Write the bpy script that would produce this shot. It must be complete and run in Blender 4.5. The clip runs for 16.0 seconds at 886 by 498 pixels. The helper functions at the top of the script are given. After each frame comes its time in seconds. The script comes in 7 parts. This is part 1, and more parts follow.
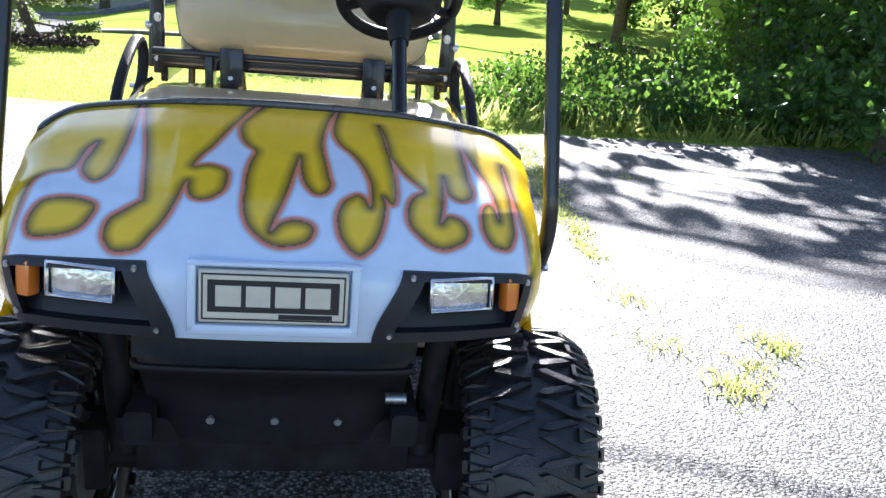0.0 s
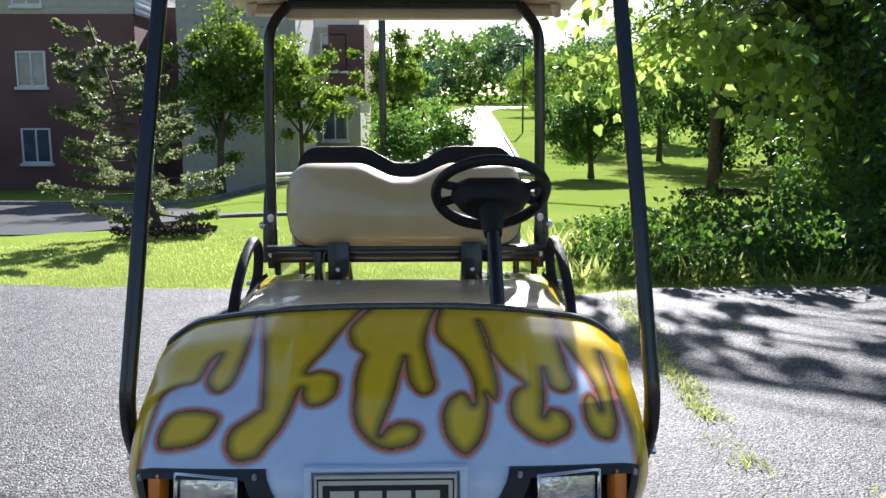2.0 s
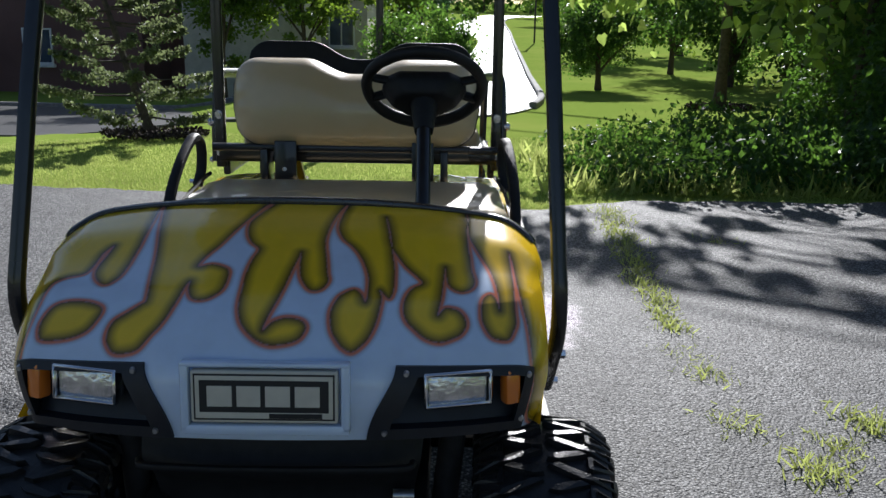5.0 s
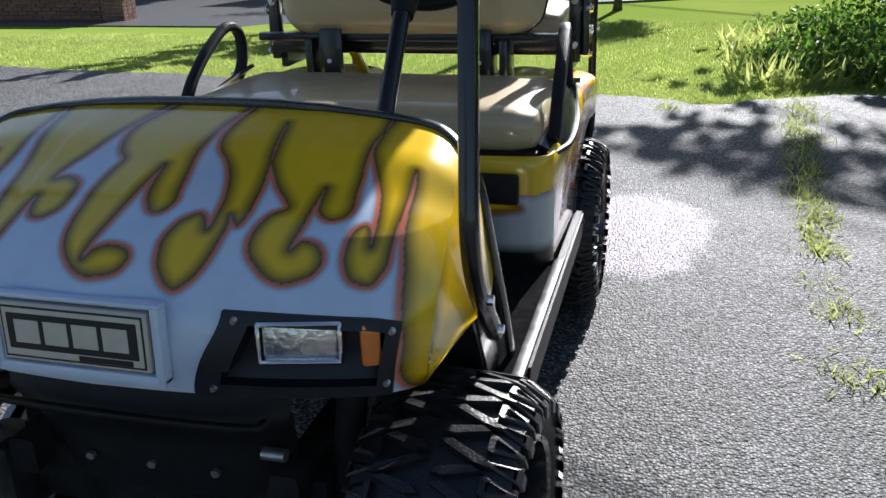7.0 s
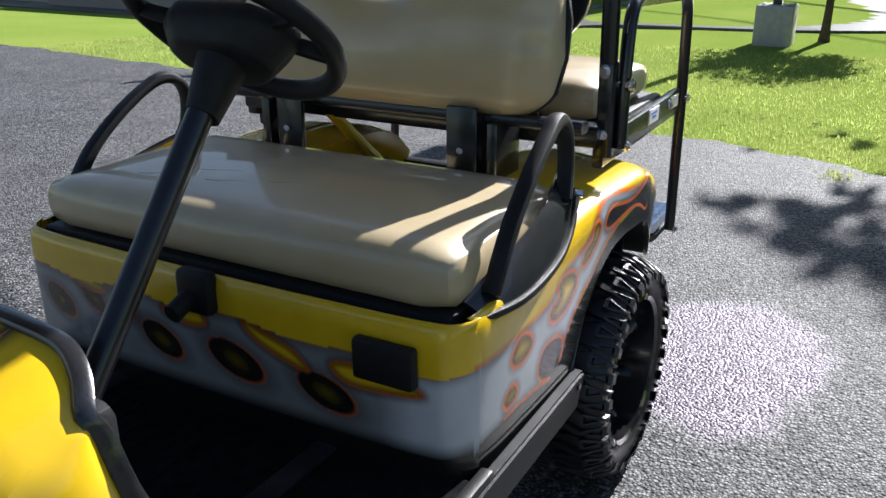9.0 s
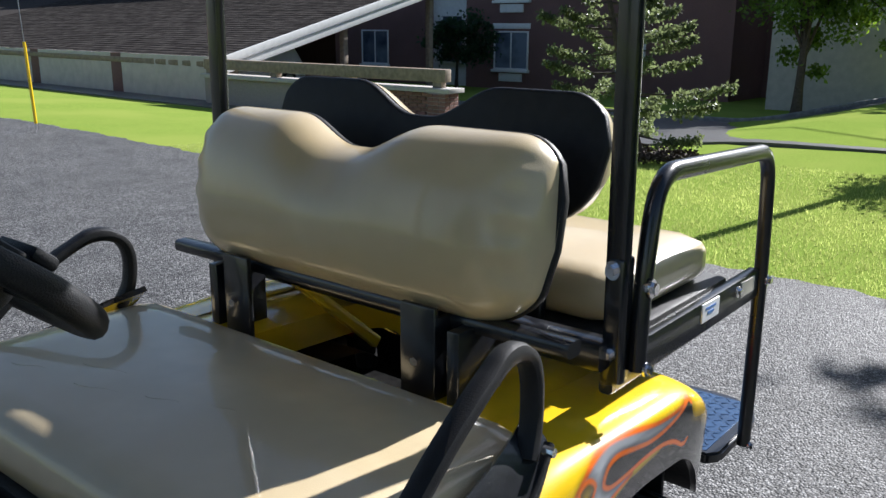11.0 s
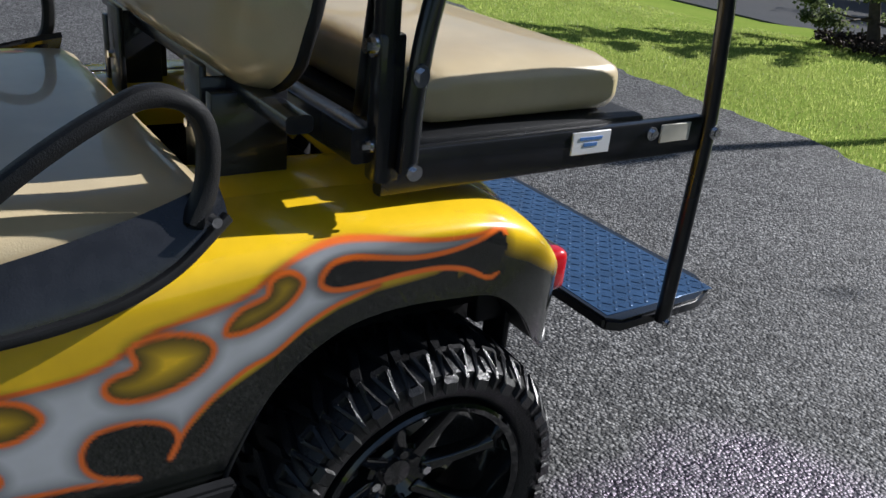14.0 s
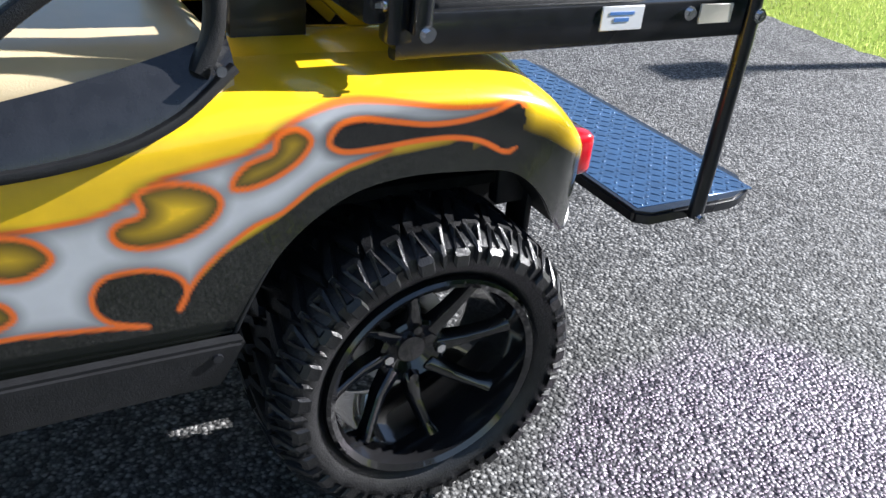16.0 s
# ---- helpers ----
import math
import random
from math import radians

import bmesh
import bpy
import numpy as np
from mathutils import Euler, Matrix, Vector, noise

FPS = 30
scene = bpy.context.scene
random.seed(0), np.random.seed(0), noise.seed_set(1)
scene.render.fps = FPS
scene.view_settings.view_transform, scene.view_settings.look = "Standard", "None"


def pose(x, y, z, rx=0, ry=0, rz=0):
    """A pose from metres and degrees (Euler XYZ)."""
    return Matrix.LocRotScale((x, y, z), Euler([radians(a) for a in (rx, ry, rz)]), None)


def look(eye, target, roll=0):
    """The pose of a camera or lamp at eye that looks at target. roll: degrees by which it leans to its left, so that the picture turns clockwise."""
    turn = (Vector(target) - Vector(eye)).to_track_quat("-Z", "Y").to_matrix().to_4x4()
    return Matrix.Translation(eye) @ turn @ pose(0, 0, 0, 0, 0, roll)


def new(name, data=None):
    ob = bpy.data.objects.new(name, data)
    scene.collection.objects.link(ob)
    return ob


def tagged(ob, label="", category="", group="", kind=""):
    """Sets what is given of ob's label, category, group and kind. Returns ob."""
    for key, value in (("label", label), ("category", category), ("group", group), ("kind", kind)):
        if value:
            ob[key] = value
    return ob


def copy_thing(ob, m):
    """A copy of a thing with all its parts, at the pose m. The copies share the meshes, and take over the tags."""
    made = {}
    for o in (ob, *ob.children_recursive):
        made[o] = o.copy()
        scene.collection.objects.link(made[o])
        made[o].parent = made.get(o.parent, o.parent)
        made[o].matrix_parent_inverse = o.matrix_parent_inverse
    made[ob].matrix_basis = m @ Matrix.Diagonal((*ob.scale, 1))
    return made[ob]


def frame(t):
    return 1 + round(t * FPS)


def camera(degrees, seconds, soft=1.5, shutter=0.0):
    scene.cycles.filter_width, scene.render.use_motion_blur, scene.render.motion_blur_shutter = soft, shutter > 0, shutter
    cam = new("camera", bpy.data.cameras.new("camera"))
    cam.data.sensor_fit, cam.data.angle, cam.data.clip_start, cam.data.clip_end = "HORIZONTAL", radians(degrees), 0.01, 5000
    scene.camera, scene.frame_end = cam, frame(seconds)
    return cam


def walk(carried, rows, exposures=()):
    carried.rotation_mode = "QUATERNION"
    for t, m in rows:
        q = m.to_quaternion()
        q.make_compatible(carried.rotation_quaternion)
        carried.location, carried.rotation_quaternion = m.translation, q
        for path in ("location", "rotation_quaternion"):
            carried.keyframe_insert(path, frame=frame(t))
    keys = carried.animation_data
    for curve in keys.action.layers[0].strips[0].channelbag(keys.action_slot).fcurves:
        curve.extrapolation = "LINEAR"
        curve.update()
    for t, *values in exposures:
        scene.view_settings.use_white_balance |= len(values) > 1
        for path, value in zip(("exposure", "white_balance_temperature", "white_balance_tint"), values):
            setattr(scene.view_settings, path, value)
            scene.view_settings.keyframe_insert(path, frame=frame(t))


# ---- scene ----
cam = camera(54.5, 16.0)
PATH = [
    (0, (0.061, -1.386, 1.312), (0.358, 0.493, 0.675), 5.3),
    (0.5, (0.043, -1.39, 1.365), (0.184, 0.551, 0.888), 0.5),
    (1, (0.045, -1.418, 1.392), (0.115, 0.545, 1.003), -0.9),
    (1.5, (0.051, -1.434, 1.402), (0.091, 0.537, 1.06), -0.4),
    (2, (0.066, -1.436, 1.408), (0.111, 0.542, 1.107), -0.1),
    (2.5, (0.066, -1.432, 1.434), (0.102, 0.559, 1.252), -0.1),
    (3, (0.055, -1.438, 1.451), (0.089, 0.559, 1.378), -0.2),
    (3.5, (0.055, -1.461, 1.444), (0.084, 0.535, 1.35), -0.8),
    (4, (0.065, -1.455, 1.424), (0.154, 0.533, 1.22), -0.4),
    (4.5, (0.159, -1.4, 1.395), (0.197, 0.568, 1.032), 0.2),
    (5, (0.28, -1.369, 1.361), (0.302, 0.57, 0.86), 1.0),
    (5.2, (0.343, -1.357, 1.339), (0.349, 0.569, 0.789), 0.8),
    (7.3, (0.949, -0.831, 1.311), (0.325, 0.912, 0.555), 1.4),
    (7.5, (1.044, -0.739, 1.32), (0.356, 0.989, 0.586), 5.8),
    (8, (1.113, -0.495, 1.292), (0.324, 1.176, 0.527), 2.9),
    (8.5, (1.103, -0.225, 1.315), (0.295, 1.438, 0.553), 3.3),
    (9, (1.107, -0.033, 1.354), (0.194, 1.594, 0.634), -0.4),
    (9.5, (1.175, 0.182, 1.385), (0.077, 1.731, 0.756), 1.9),
    (9.7, (1.202, 0.248, 1.391), (0.089, 1.809, 0.825), 2.2),
    (11.8, (1.071, 0.933, 1.417), (-0.233, 2.371, 0.935), 1.4),
    (12, (1.079, 1.046, 1.412), (-0.271, 2.435, 0.915), 5.9),
    (12.5, (1.125, 1.178, 1.383), (-0.374, 2.408, 0.892), 5.2),
    (13, (1.287, 1.151, 1.342), (-0.233, 2.323, 0.779), 4.0),
    (13.5, (1.448, 1.142, 1.307), (0.019, 2.351, 0.603), 5.6),
    (14, (1.516, 1.198, 1.271), (0.02, 2.245, 0.454), 5.4),
    (14.5, (1.558, 1.273, 1.207), (0.069, 2.225, 0.27), 5.9),
    (15, (1.575, 1.288, 1.177), (0.134, 2.178, 0.113), 7.2),
    (15.5, (1.582, 1.279, 1.145), (0.189, 2.185, 0.032), 7.8),
    (16, (1.585, 1.263, 1.193), (0.08, 2.147, 0.217), 5.7),
]
walk(cam, [(t, look(eye, target, roll)) for t, eye, target, roll in PATH],
     exposures=[(0, 2.55, 6100, 16), (0.3, 2.5, 6100, 16), (0.6, 2.32, 6100, 16), (1, 1.95, 6100, 16), (1.5, 1.68, 6100, 16), (2, 1.52, 6100, 15), (3, 1.2, 6100, 15), (4.2, 0.68, 6100, 12), (5, 0.68, 6100, 12), (7.4, 1.12, 6100, 13), (8.6, 1.12, 6100, 13), (10, 1.28, 6100, 13), (12.2, 0.9, 6100, 12), (13.2, 0.82, 6100, 12), (14, 0.52, 6100, 12), (14.6, 0.7, 6100, 12), (15.4, 1.65, 6100, 12), (16, 1.62, 6100, 12)])

# ---- world and sun ----
SUN_AZ, SUN_EL = radians(9), radians(31.5)   # azimuth from +y towards +x
world = bpy.data.worlds.new("sky")
scene.world = world
world.use_nodes = True
wn = world.node_tree.nodes
sky = wn.new("ShaderNodeTexSky")
sky.sky_type = "NISHITA"
sky.sun_disc = False
sky.sun_elevation, sky.sun_rotation = SUN_EL, SUN_AZ
sky.dust_density = 0.7
wn["Background"].inputs["Strength"].default_value = 0.052
world.node_tree.links.new(sky.outputs[0], wn["Background"].inputs["Color"])
sun_dir = Vector((math.sin(SUN_AZ) * math.cos(SUN_EL), math.cos(SUN_AZ) * math.cos(SUN_EL), math.sin(SUN_EL)))
sun = new("sun", bpy.data.lights.new("sun", "SUN"))
sun.data.energy, sun.data.angle, sun.data.color = 5.0, radians(0.55), (1.0, 0.97, 0.92)
sun.matrix_world = look(sun_dir * 50, (0, 0, 0))

# ---- materials ----
def material(name, colour, rough=0.5, metal=0.0, vary=0.15, scale=8.0, bump=0.0, bump_scale=60.0, coat=0.0, second=None, mix_scale=1.5, spec=0.5, per_object=0.0, per_island=0.0, transmit=0.0):
    """Principled surface with variation at two scales and a fine bump, in metres."""
    m = bpy.data.materials.new(name)
    m.use_nodes = True
    n, l = m.node_tree.nodes, m.node_tree.links
    p = n["Principled BSDF"]
    p.inputs["Roughness"].default_value, p.inputs["Metallic"].default_value = rough, metal
    p.inputs["Coat Weight"].default_value, p.inputs["Coat Roughness"].default_value = coat, 0.04
    p.inputs["Specular IOR Level"].default_value = spec
    p.inputs["Transmission Weight"].default_value = transmit
    geo = n.new("ShaderNodeTexCoord")

    def tex(sc, detail=4.0):
        t = n.new("ShaderNodeTexNoise")
        t.inputs["Scale"].default_value, t.inputs["Detail"].default_value = sc, detail
        l.new(geo.outputs["Object"], t.inputs["Vector"])
        return t

    fine, large = tex(scale), tex(mix_scale, 3.0)
    ramp = n.new("ShaderNodeMix")
    ramp.data_type = "RGBA"
    dark = [c * (1 - vary) for c in colour]
    light = [min(1, c * (1 + vary)) for c in colour]
    ramp.inputs["A"].default_value, ramp.inputs["B"].default_value = (*dark, 1), (*light, 1)
    spread = n.new("ShaderNodeMapRange")
    spread.inputs["From Min"].default_value, spread.inputs["From Max"].default_value = 0.3, 0.7
    l.new(fine.outputs["Fac"], spread.inputs["Value"])
    l.new(spread.outputs[0], ramp.inputs["Factor"])
    last = ramp.outputs["Result"]
    if second:
        two = n.new("ShaderNodeMix")
        two.data_type = "RGBA"
        two.inputs["B"].default_value = (*second, 1)
        s2 = n.new("ShaderNodeMapRange")
        s2.inputs["From Min"].default_value, s2.inputs["From Max"].default_value = 0.45, 0.65
        l.new(large.outputs["Fac"], s2.inputs["Value"])
        l.new(s2.outputs[0], two.inputs["Factor"])
        l.new(last, two.inputs["A"])
        last = two.outputs["Result"]
    for amount, node, out in ((per_object, "ShaderNodeObjectInfo", "Random"), (per_island, "ShaderNodeNewGeometry", "Random Per Island")):
        if amount:
            r = n.new(node)
            hs = n.new("ShaderNodeHueSaturation")
            mr = n.new("ShaderNodeMapRange")
            mr.inputs["To Min"].default_value, mr.inputs["To Max"].default_value = 1 - amount, 1 + amount
            l.new(r.outputs[out], mr.inputs["Value"])
            l.new(mr.outputs[0], hs.inputs["Value"])
            l.new(last, hs.inputs["Color"])
            last = hs.outputs["Color"]
    l.new(last, p.inputs["Base Color"])
    rr = n.new("ShaderNodeMapRange")
    rr.inputs["To Min"].default_value, rr.inputs["To Max"].default_value = max(0, rough * 0.8), min(1, rough * 1.2)
    l.new(large.outputs["Fac"], rr.inputs["Value"])
    l.new(rr.outputs[0], p.inputs["Roughness"])
    if bump:
        b = n.new("ShaderNodeBump")
        b.inputs["Strength"].default_value, b.inputs["Distance"].default_value = bump, 0.004
        bt = tex(bump_scale, 3.0)
        l.new(bt.outputs["Fac"], b.inputs["Height"])
        l.new(b.outputs[0], p.inputs["Normal"])
    return m


def leaf_material(name, colour, vary=0.35, sat=1.1, glow=2.4):
    """Thin leaf: diffuse and gloss in front, light passing through from behind."""
    m = material(name, colour, 0.45, vary=0.2, scale=3.0, mix_scale=0.6, second=[c * 0.7 for c in colour], per_island=vary)
    n, l = m.node_tree.nodes, m.node_tree.links
    p = n["Principled BSDF"]
    tr = n.new("ShaderNodeBsdfTranslucent")
    mx = n.new("ShaderNodeMixShader")
    mx.inputs[0].default_value = 0.5
    src = p.inputs["Base Color"].links[0].from_socket
    hs = n.new("ShaderNodeHueSaturation")
    hs.inputs["Hue"].default_value, hs.inputs["Saturation"].default_value, hs.inputs["Value"].default_value = 0.475, sat, glow
    l.new(src, hs.inputs["Color"])
    l.new(hs.outputs[0], tr.inputs["Color"])
    l.new(p.outputs[0], mx.inputs[1])
    l.new(tr.outputs[0], mx.inputs[2])
    l.new(mx.outputs[0], n["Material Output"].inputs["Surface"])
    return m


def paint_material(name, rough=0.22, coat=0.6):
    """Airbrushed body paint: the artwork is carried by the mesh's own paint layer."""
    m = bpy.data.materials.new(name)
    m.use_nodes = True
    n, l = m.node_tree.nodes, m.node_tree.links
    p = n["Principled BSDF"]
    a = n.new("ShaderNodeVertexColor")
    a.layer_name = "artwork"
    tc = n.new("ShaderNodeTexCoord")
    t = n.new("ShaderNodeTexNoise")
    t.inputs["Scale"].default_value, t.inputs["Detail"].default_value = 25.0, 6.0
    l.new(tc.outputs["Object"], t.inputs["Vector"])
    hs = n.new("ShaderNodeHueSaturation")
    mr = n.new("ShaderNodeMapRange")
    mr.inputs["To Min"].default_value, mr.inputs["To Max"].default_value = 0.9, 1.1
    l.new(t.outputs["Fac"], mr.inputs["Value"])
    l.new(mr.outputs[0], hs.inputs["Value"])
    l.new(a.outputs["Color"], hs.inputs["Color"])
    l.new(hs.outputs[0], p.inputs["Base Color"])
    t2 = n.new("ShaderNodeTexNoise")
    t2.inputs["Scale"].default_value = 5.0
    l.new(tc.outputs["Object"], t2.inputs["Vector"])
    m2 = n.new("ShaderNodeMapRange")
    m2.inputs["To Min"].default_value, m2.inputs["To Max"].default_value = rough * 0.6, rough * 1.5
    l.new(t2.outputs["Fac"], m2.inputs["Value"])
    l.new(m2.outputs[0], p.inputs["Roughness"])
    p.inputs["Coat Weight"].default_value, p.inputs["Coat Roughness"].default_value = coat, 0.03
    return m


YELLOW, PALE, ORANGE, INK = (0.84, 0.54, 0.012), (0.60, 0.70, 0.86), (0.80, 0.16, 0.02), (0.012, 0.012, 0.012)
M_paint = paint_material("airbrushed_paint")
# the near-black serves the black paint and the shade painted on the pod's front
SMOKE, BLACK_AND_SHADE = (0.55, 0.57, 0.60), (0.010, 0.012, 0.010)
M_yellow = material("yellow_paint", YELLOW, 0.25, coat=0.6, vary=0.06, scale=20)
M_black = material("black_steel", (0.008, 0.009, 0.012), 0.28, vary=0.3, scale=30, coat=0.3, bump=0.05, bump_scale=200)
M_plastic = material("black_plastic", (0.011, 0.0115, 0.013), 0.5, vary=0.25, scale=40, bump=0.25, bump_scale=500)
M_bezel = material("dark_bezel_plastic", (0.010, 0.012, 0.018), 0.5, vary=0.2, scale=30, bump=0.15, bump_scale=400)
M_rubber = material("tyre_rubber", (0.016, 0.016, 0.017), 0.34, vary=0.3, scale=30, bump=0.3, bump_scale=250)
M_rim = material("gloss_black_alloy", (0.010, 0.010, 0.011), 0.12, vary=0.2, coat=1.0)
M_vinyl = material("tan_vinyl", (0.58, 0.475, 0.295), 0.34, coat=0.6, vary=0.07, scale=14, bump=0.12, bump_scale=420, second=(0.53, 0.42, 0.245), mix_scale=4)
M_roof = material("cream_plastic", (0.62, 0.53, 0.40), 0.5, vary=0.06, scale=12, bump=0.1, bump_scale=200)
M_chrome = material("chrome", (0.75, 0.75, 0.76), 0.15, 1.0, vary=0.05)
M_steel = material("galvanised_steel", (0.5, 0.5, 0.5), 0.35, 0.9, vary=0.15, scale=40)
M_chassis = material("dirty_chassis", (0.022, 0.022, 0.023), 0.6, vary=0.4, scale=15, bump=0.3, bump_scale=120)
M_floor = material("rubber_floor_mat", (0.012, 0.012, 0.012), 0.75, vary=0.3, scale=40, bump=0.3, bump_scale=200)
M_amber = material("amber_lens", (0.75, 0.20, 0.02), 0.15, vary=0.1, coat=0.8)
M_red = material("red_lens", (0.55, 0.01, 0.02), 0.12, vary=0.1, coat=0.8)
M_reflector = material("lamp_reflector", (0.62, 0.63, 0.64), 0.16, 0.9, vary=0.25, scale=60, bump=0.6, bump_scale=90)
M_plate = material("brushed_plate", (0.62, 0.58, 0.49), 0.4, 0.1, vary=0.06, scale=30)
M_navy = material("name_plate_black", (0.014, 0.014, 0.016), 0.45, vary=0.1)
M_bluetread = material("blue_black_tread_plate", (0.035, 0.085, 0.18), 0.25, 0.3, vary=0.2, scale=25, coat=0.4)
M_white = material("white_label", (0.75, 0.76, 0.78), 0.4, vary=0.05)
M_glass = bpy.data.materials.new("clear_glass")
M_glass.use_nodes = True
_g = M_glass.node_tree.nodes["Principled BSDF"]
_g.inputs["Transmission Weight"].default_value, _g.inputs["Roughness"].default_value, _g.inputs["IOR"].default_value = 1.0, 0.02, 1.45
M_window = material("window_glass", (0.05, 0.07, 0.10), 0.05, vary=0.3, scale=0.8, coat=1.0, second=(0.2, 0.24, 0.3), mix_scale=0.7)
M_brick = material("brown_brick", (0.16, 0.085, 0.075), 0.85, vary=0.2, scale=30, bump=0.3, bump_scale=60, second=(0.13, 0.07, 0.062), mix_scale=0.5, per_island=0.15)
M_siding = material("pale_siding", (0.47, 0.44, 0.36), 0.7, vary=0.08, scale=5, mix_scale=0.4)
M_greywall = material("grey_render", (0.42, 0.40, 0.36), 0.85, vary=0.1, scale=5, bump=0.2, bump_scale=40)
M_whitetrim = material("white_trim", (0.72, 0.72, 0.70), 0.6, vary=0.06)
M_shingle = material("asphalt_shingle", (0.062, 0.056, 0.052), 0.9, vary=0.3, scale=25, bump=0.4, bump_scale=120, per_island=0.3)
M_wood = material("weathered_timber", (0.24, 0.19, 0.14), 0.8, vary=0.25, scale=12, bump=0.3, bump_scale=70)
M_fence = material("pale_fence_board", (0.50, 0.47, 0.42), 0.8, vary=0.1, scale=4, per_island=0.08)
M_bark = material("bark", (0.075, 0.055, 0.04), 0.9, vary=0.4, scale=20, bump=0.8, bump_scale=35)
M_mulch = material("bark_mulch", (0.05, 0.032, 0.022), 0.95, vary=0.5, scale=40, per_island=0.4)
M_concrete = material("concrete", (0.42, 0.40, 0.37), 0.9, vary=0.12, scale=15, bump=0.3, bump_scale=80)
M_cable = material("cable", (0.01, 0.01, 0.012), 0.6)
M_leafA = leaf_material("bright_leaf", (0.080, 0.145, 0.024))
M_leafB = leaf_material("mid_leaf", (0.045, 0.105, 0.022))
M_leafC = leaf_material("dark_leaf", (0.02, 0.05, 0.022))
M_needle = leaf_material("spruce_needle", (0.08, 0.105, 0.05), 0.25)
M_grass = leaf_material("grass_blade", (0.235, 0.305, 0.068), 0.3, 0.9, 2.0)
M_lawn = material("lawn", (0.19, 0.265, 0.05), 0.95, vary=0.3, scale=60, bump=0.5, bump_scale=150, second=(0.23, 0.29, 0.062), mix_scale=0.5)


def asphalt_material():
    """Old sealed asphalt: pale and dark chips in black binder, worn grey areas, long cracks."""
    m = bpy.data.materials.new("worn_asphalt")
    m.use_nodes = True
    n, l = m.node_tree.nodes, m.node_tree.links
    p = n["Principled BSDF"]
    tc = n.new("ShaderNodeTexCoord")

    def node(kind, **inp):
        q = n.new(kind)
        for k, v in inp.items():
            q.inputs[k.replace("_", " ")].default_value = v
        return q

    vor = node("ShaderNodeTexVoronoi", Scale=105.0)
    vor2 = node("ShaderNodeTexVoronoi", Scale=230.0)
    big = node("ShaderNodeTexNoise", Scale=0.7, Detail=5.0)
    mid = node("ShaderNodeTexNoise", Scale=3.2, Detail=6.0)
    for q in (vor, vor2, big, mid):
        l.new(tc.outputs["Object"], q.inputs["Vector"])
    sep = n.new("ShaderNodeSeparateColor")
    l.new(vor.outputs["Color"], sep.inputs[0])
    chip = n.new("ShaderNodeValToRGB")
    chip.color_ramp.elements[0].color, chip.color_ramp.elements[1].color = (0.016, 0.016, 0.018, 1), (0.50, 0.495, 0.485, 1)
    chip.color_ramp.elements[0].position, chip.color_ramp.elements[1].position = 0.22, 1.0
    l.new(sep.outputs[0], chip.inputs["Fac"])
    worn = n.new("ShaderNodeMix")
    worn.data_type = "RGBA"
    worn.inputs["B"].default_value = (0.165, 0.163, 0.158, 1)
    wr = n.new("ShaderNodeMapRange")
    wr.inputs["From Min"].default_value, wr.inputs["From Max"].default_value, wr.inputs["To Max"].default_value = 0.38, 0.68, 0.45
    l.new(big.outputs["Fac"], wr.inputs["Value"])
    l.new(wr.outputs[0], worn.inputs["Factor"])
    l.new(chip.outputs["Color"], worn.inputs["A"])
    joint = n.new("ShaderNodeMapRange")
    joint.inputs["From Min"].default_value, joint.inputs["From Max"].default_value = 0.35, 0.62
    joint.inputs["To Min"].default_value, joint.inputs["To Max"].default_value = 1.0, 0.35
    l.new(vor.outputs["Distance"], joint.inputs["Value"])
    mul = n.new("ShaderNodeMix")
    mul.data_type, mul.blend_type = "RGBA", "MULTIPLY"
    mul.inputs["Factor"].default_value = 1.0
    l.new(worn.outputs["Result"], mul.inputs["A"])
    l.new(joint.outputs[0], mul.inputs["B"])
    hs = n.new("ShaderNodeHueSaturation")
    mm = n.new("ShaderNodeMapRange")
    mm.inputs["To Min"].default_value, mm.inputs["To Max"].default_value = 0.34, 1.05
    l.new(mid.outputs["Fac"], mm.inputs["Value"])
    l.new(mm.outputs[0], hs.inputs["Value"])
    l.new(mul.outputs["Result"], hs.inputs["Color"])
    # long cracks
    crack = node("ShaderNodeTexVoronoi", Scale=0.55)
    crack.feature = "DISTANCE_TO_EDGE"
    warp = node("ShaderNodeTexNoise", Scale=3.0, Detail=6.0)
    l.new(tc.outputs["Object"], warp.inputs["Vector"])
    vm = n.new("ShaderNodeMix")
    vm.data_type, vm.blend_type = "RGBA", "LINEAR_LIGHT"
    vm.inputs["Factor"].default_value = 0.22
    l.new(tc.outputs["Object"], vm.inputs["A"])
    l.new(warp.outputs["Color"], vm.inputs["B"])
    l.new(vm.outputs["Result"], crack.inputs["Vector"])
    thin = node("ShaderNodeMapRange", From_Min=0.002, From_Max=0.008, To_Min=0.25, To_Max=1.0)
    l.new(crack.outputs["Distance"], thin.inputs["Value"])
    cm = n.new("ShaderNodeMix")
    cm.data_type, cm.blend_type = "RGBA", "MULTIPLY"
    l.new(warp.outputs["Fac"], cm.inputs["Factor"])
    l.new(hs.outputs[0], cm.inputs["A"])
    l.new(thin.outputs[0], cm.inputs["B"])
    # a dried slick beside the parked cart: nearly clear, but glossy with a violet sheen
    mp = n.new("ShaderNodeMapping")
    mp.inputs["Location"].default_value, mp.inputs["Scale"].default_value = (-0.68 / 0.35, -2.58 / 0.50, 0), (1 / 0.35, 1 / 0.50, 1)
    l.new(vm.outputs["Result"], mp.inputs["Vector"])
    ln = n.new("ShaderNodeVectorMath")
    ln.operation = "LENGTH"
    l.new(mp.outputs[0], ln.inputs[0])
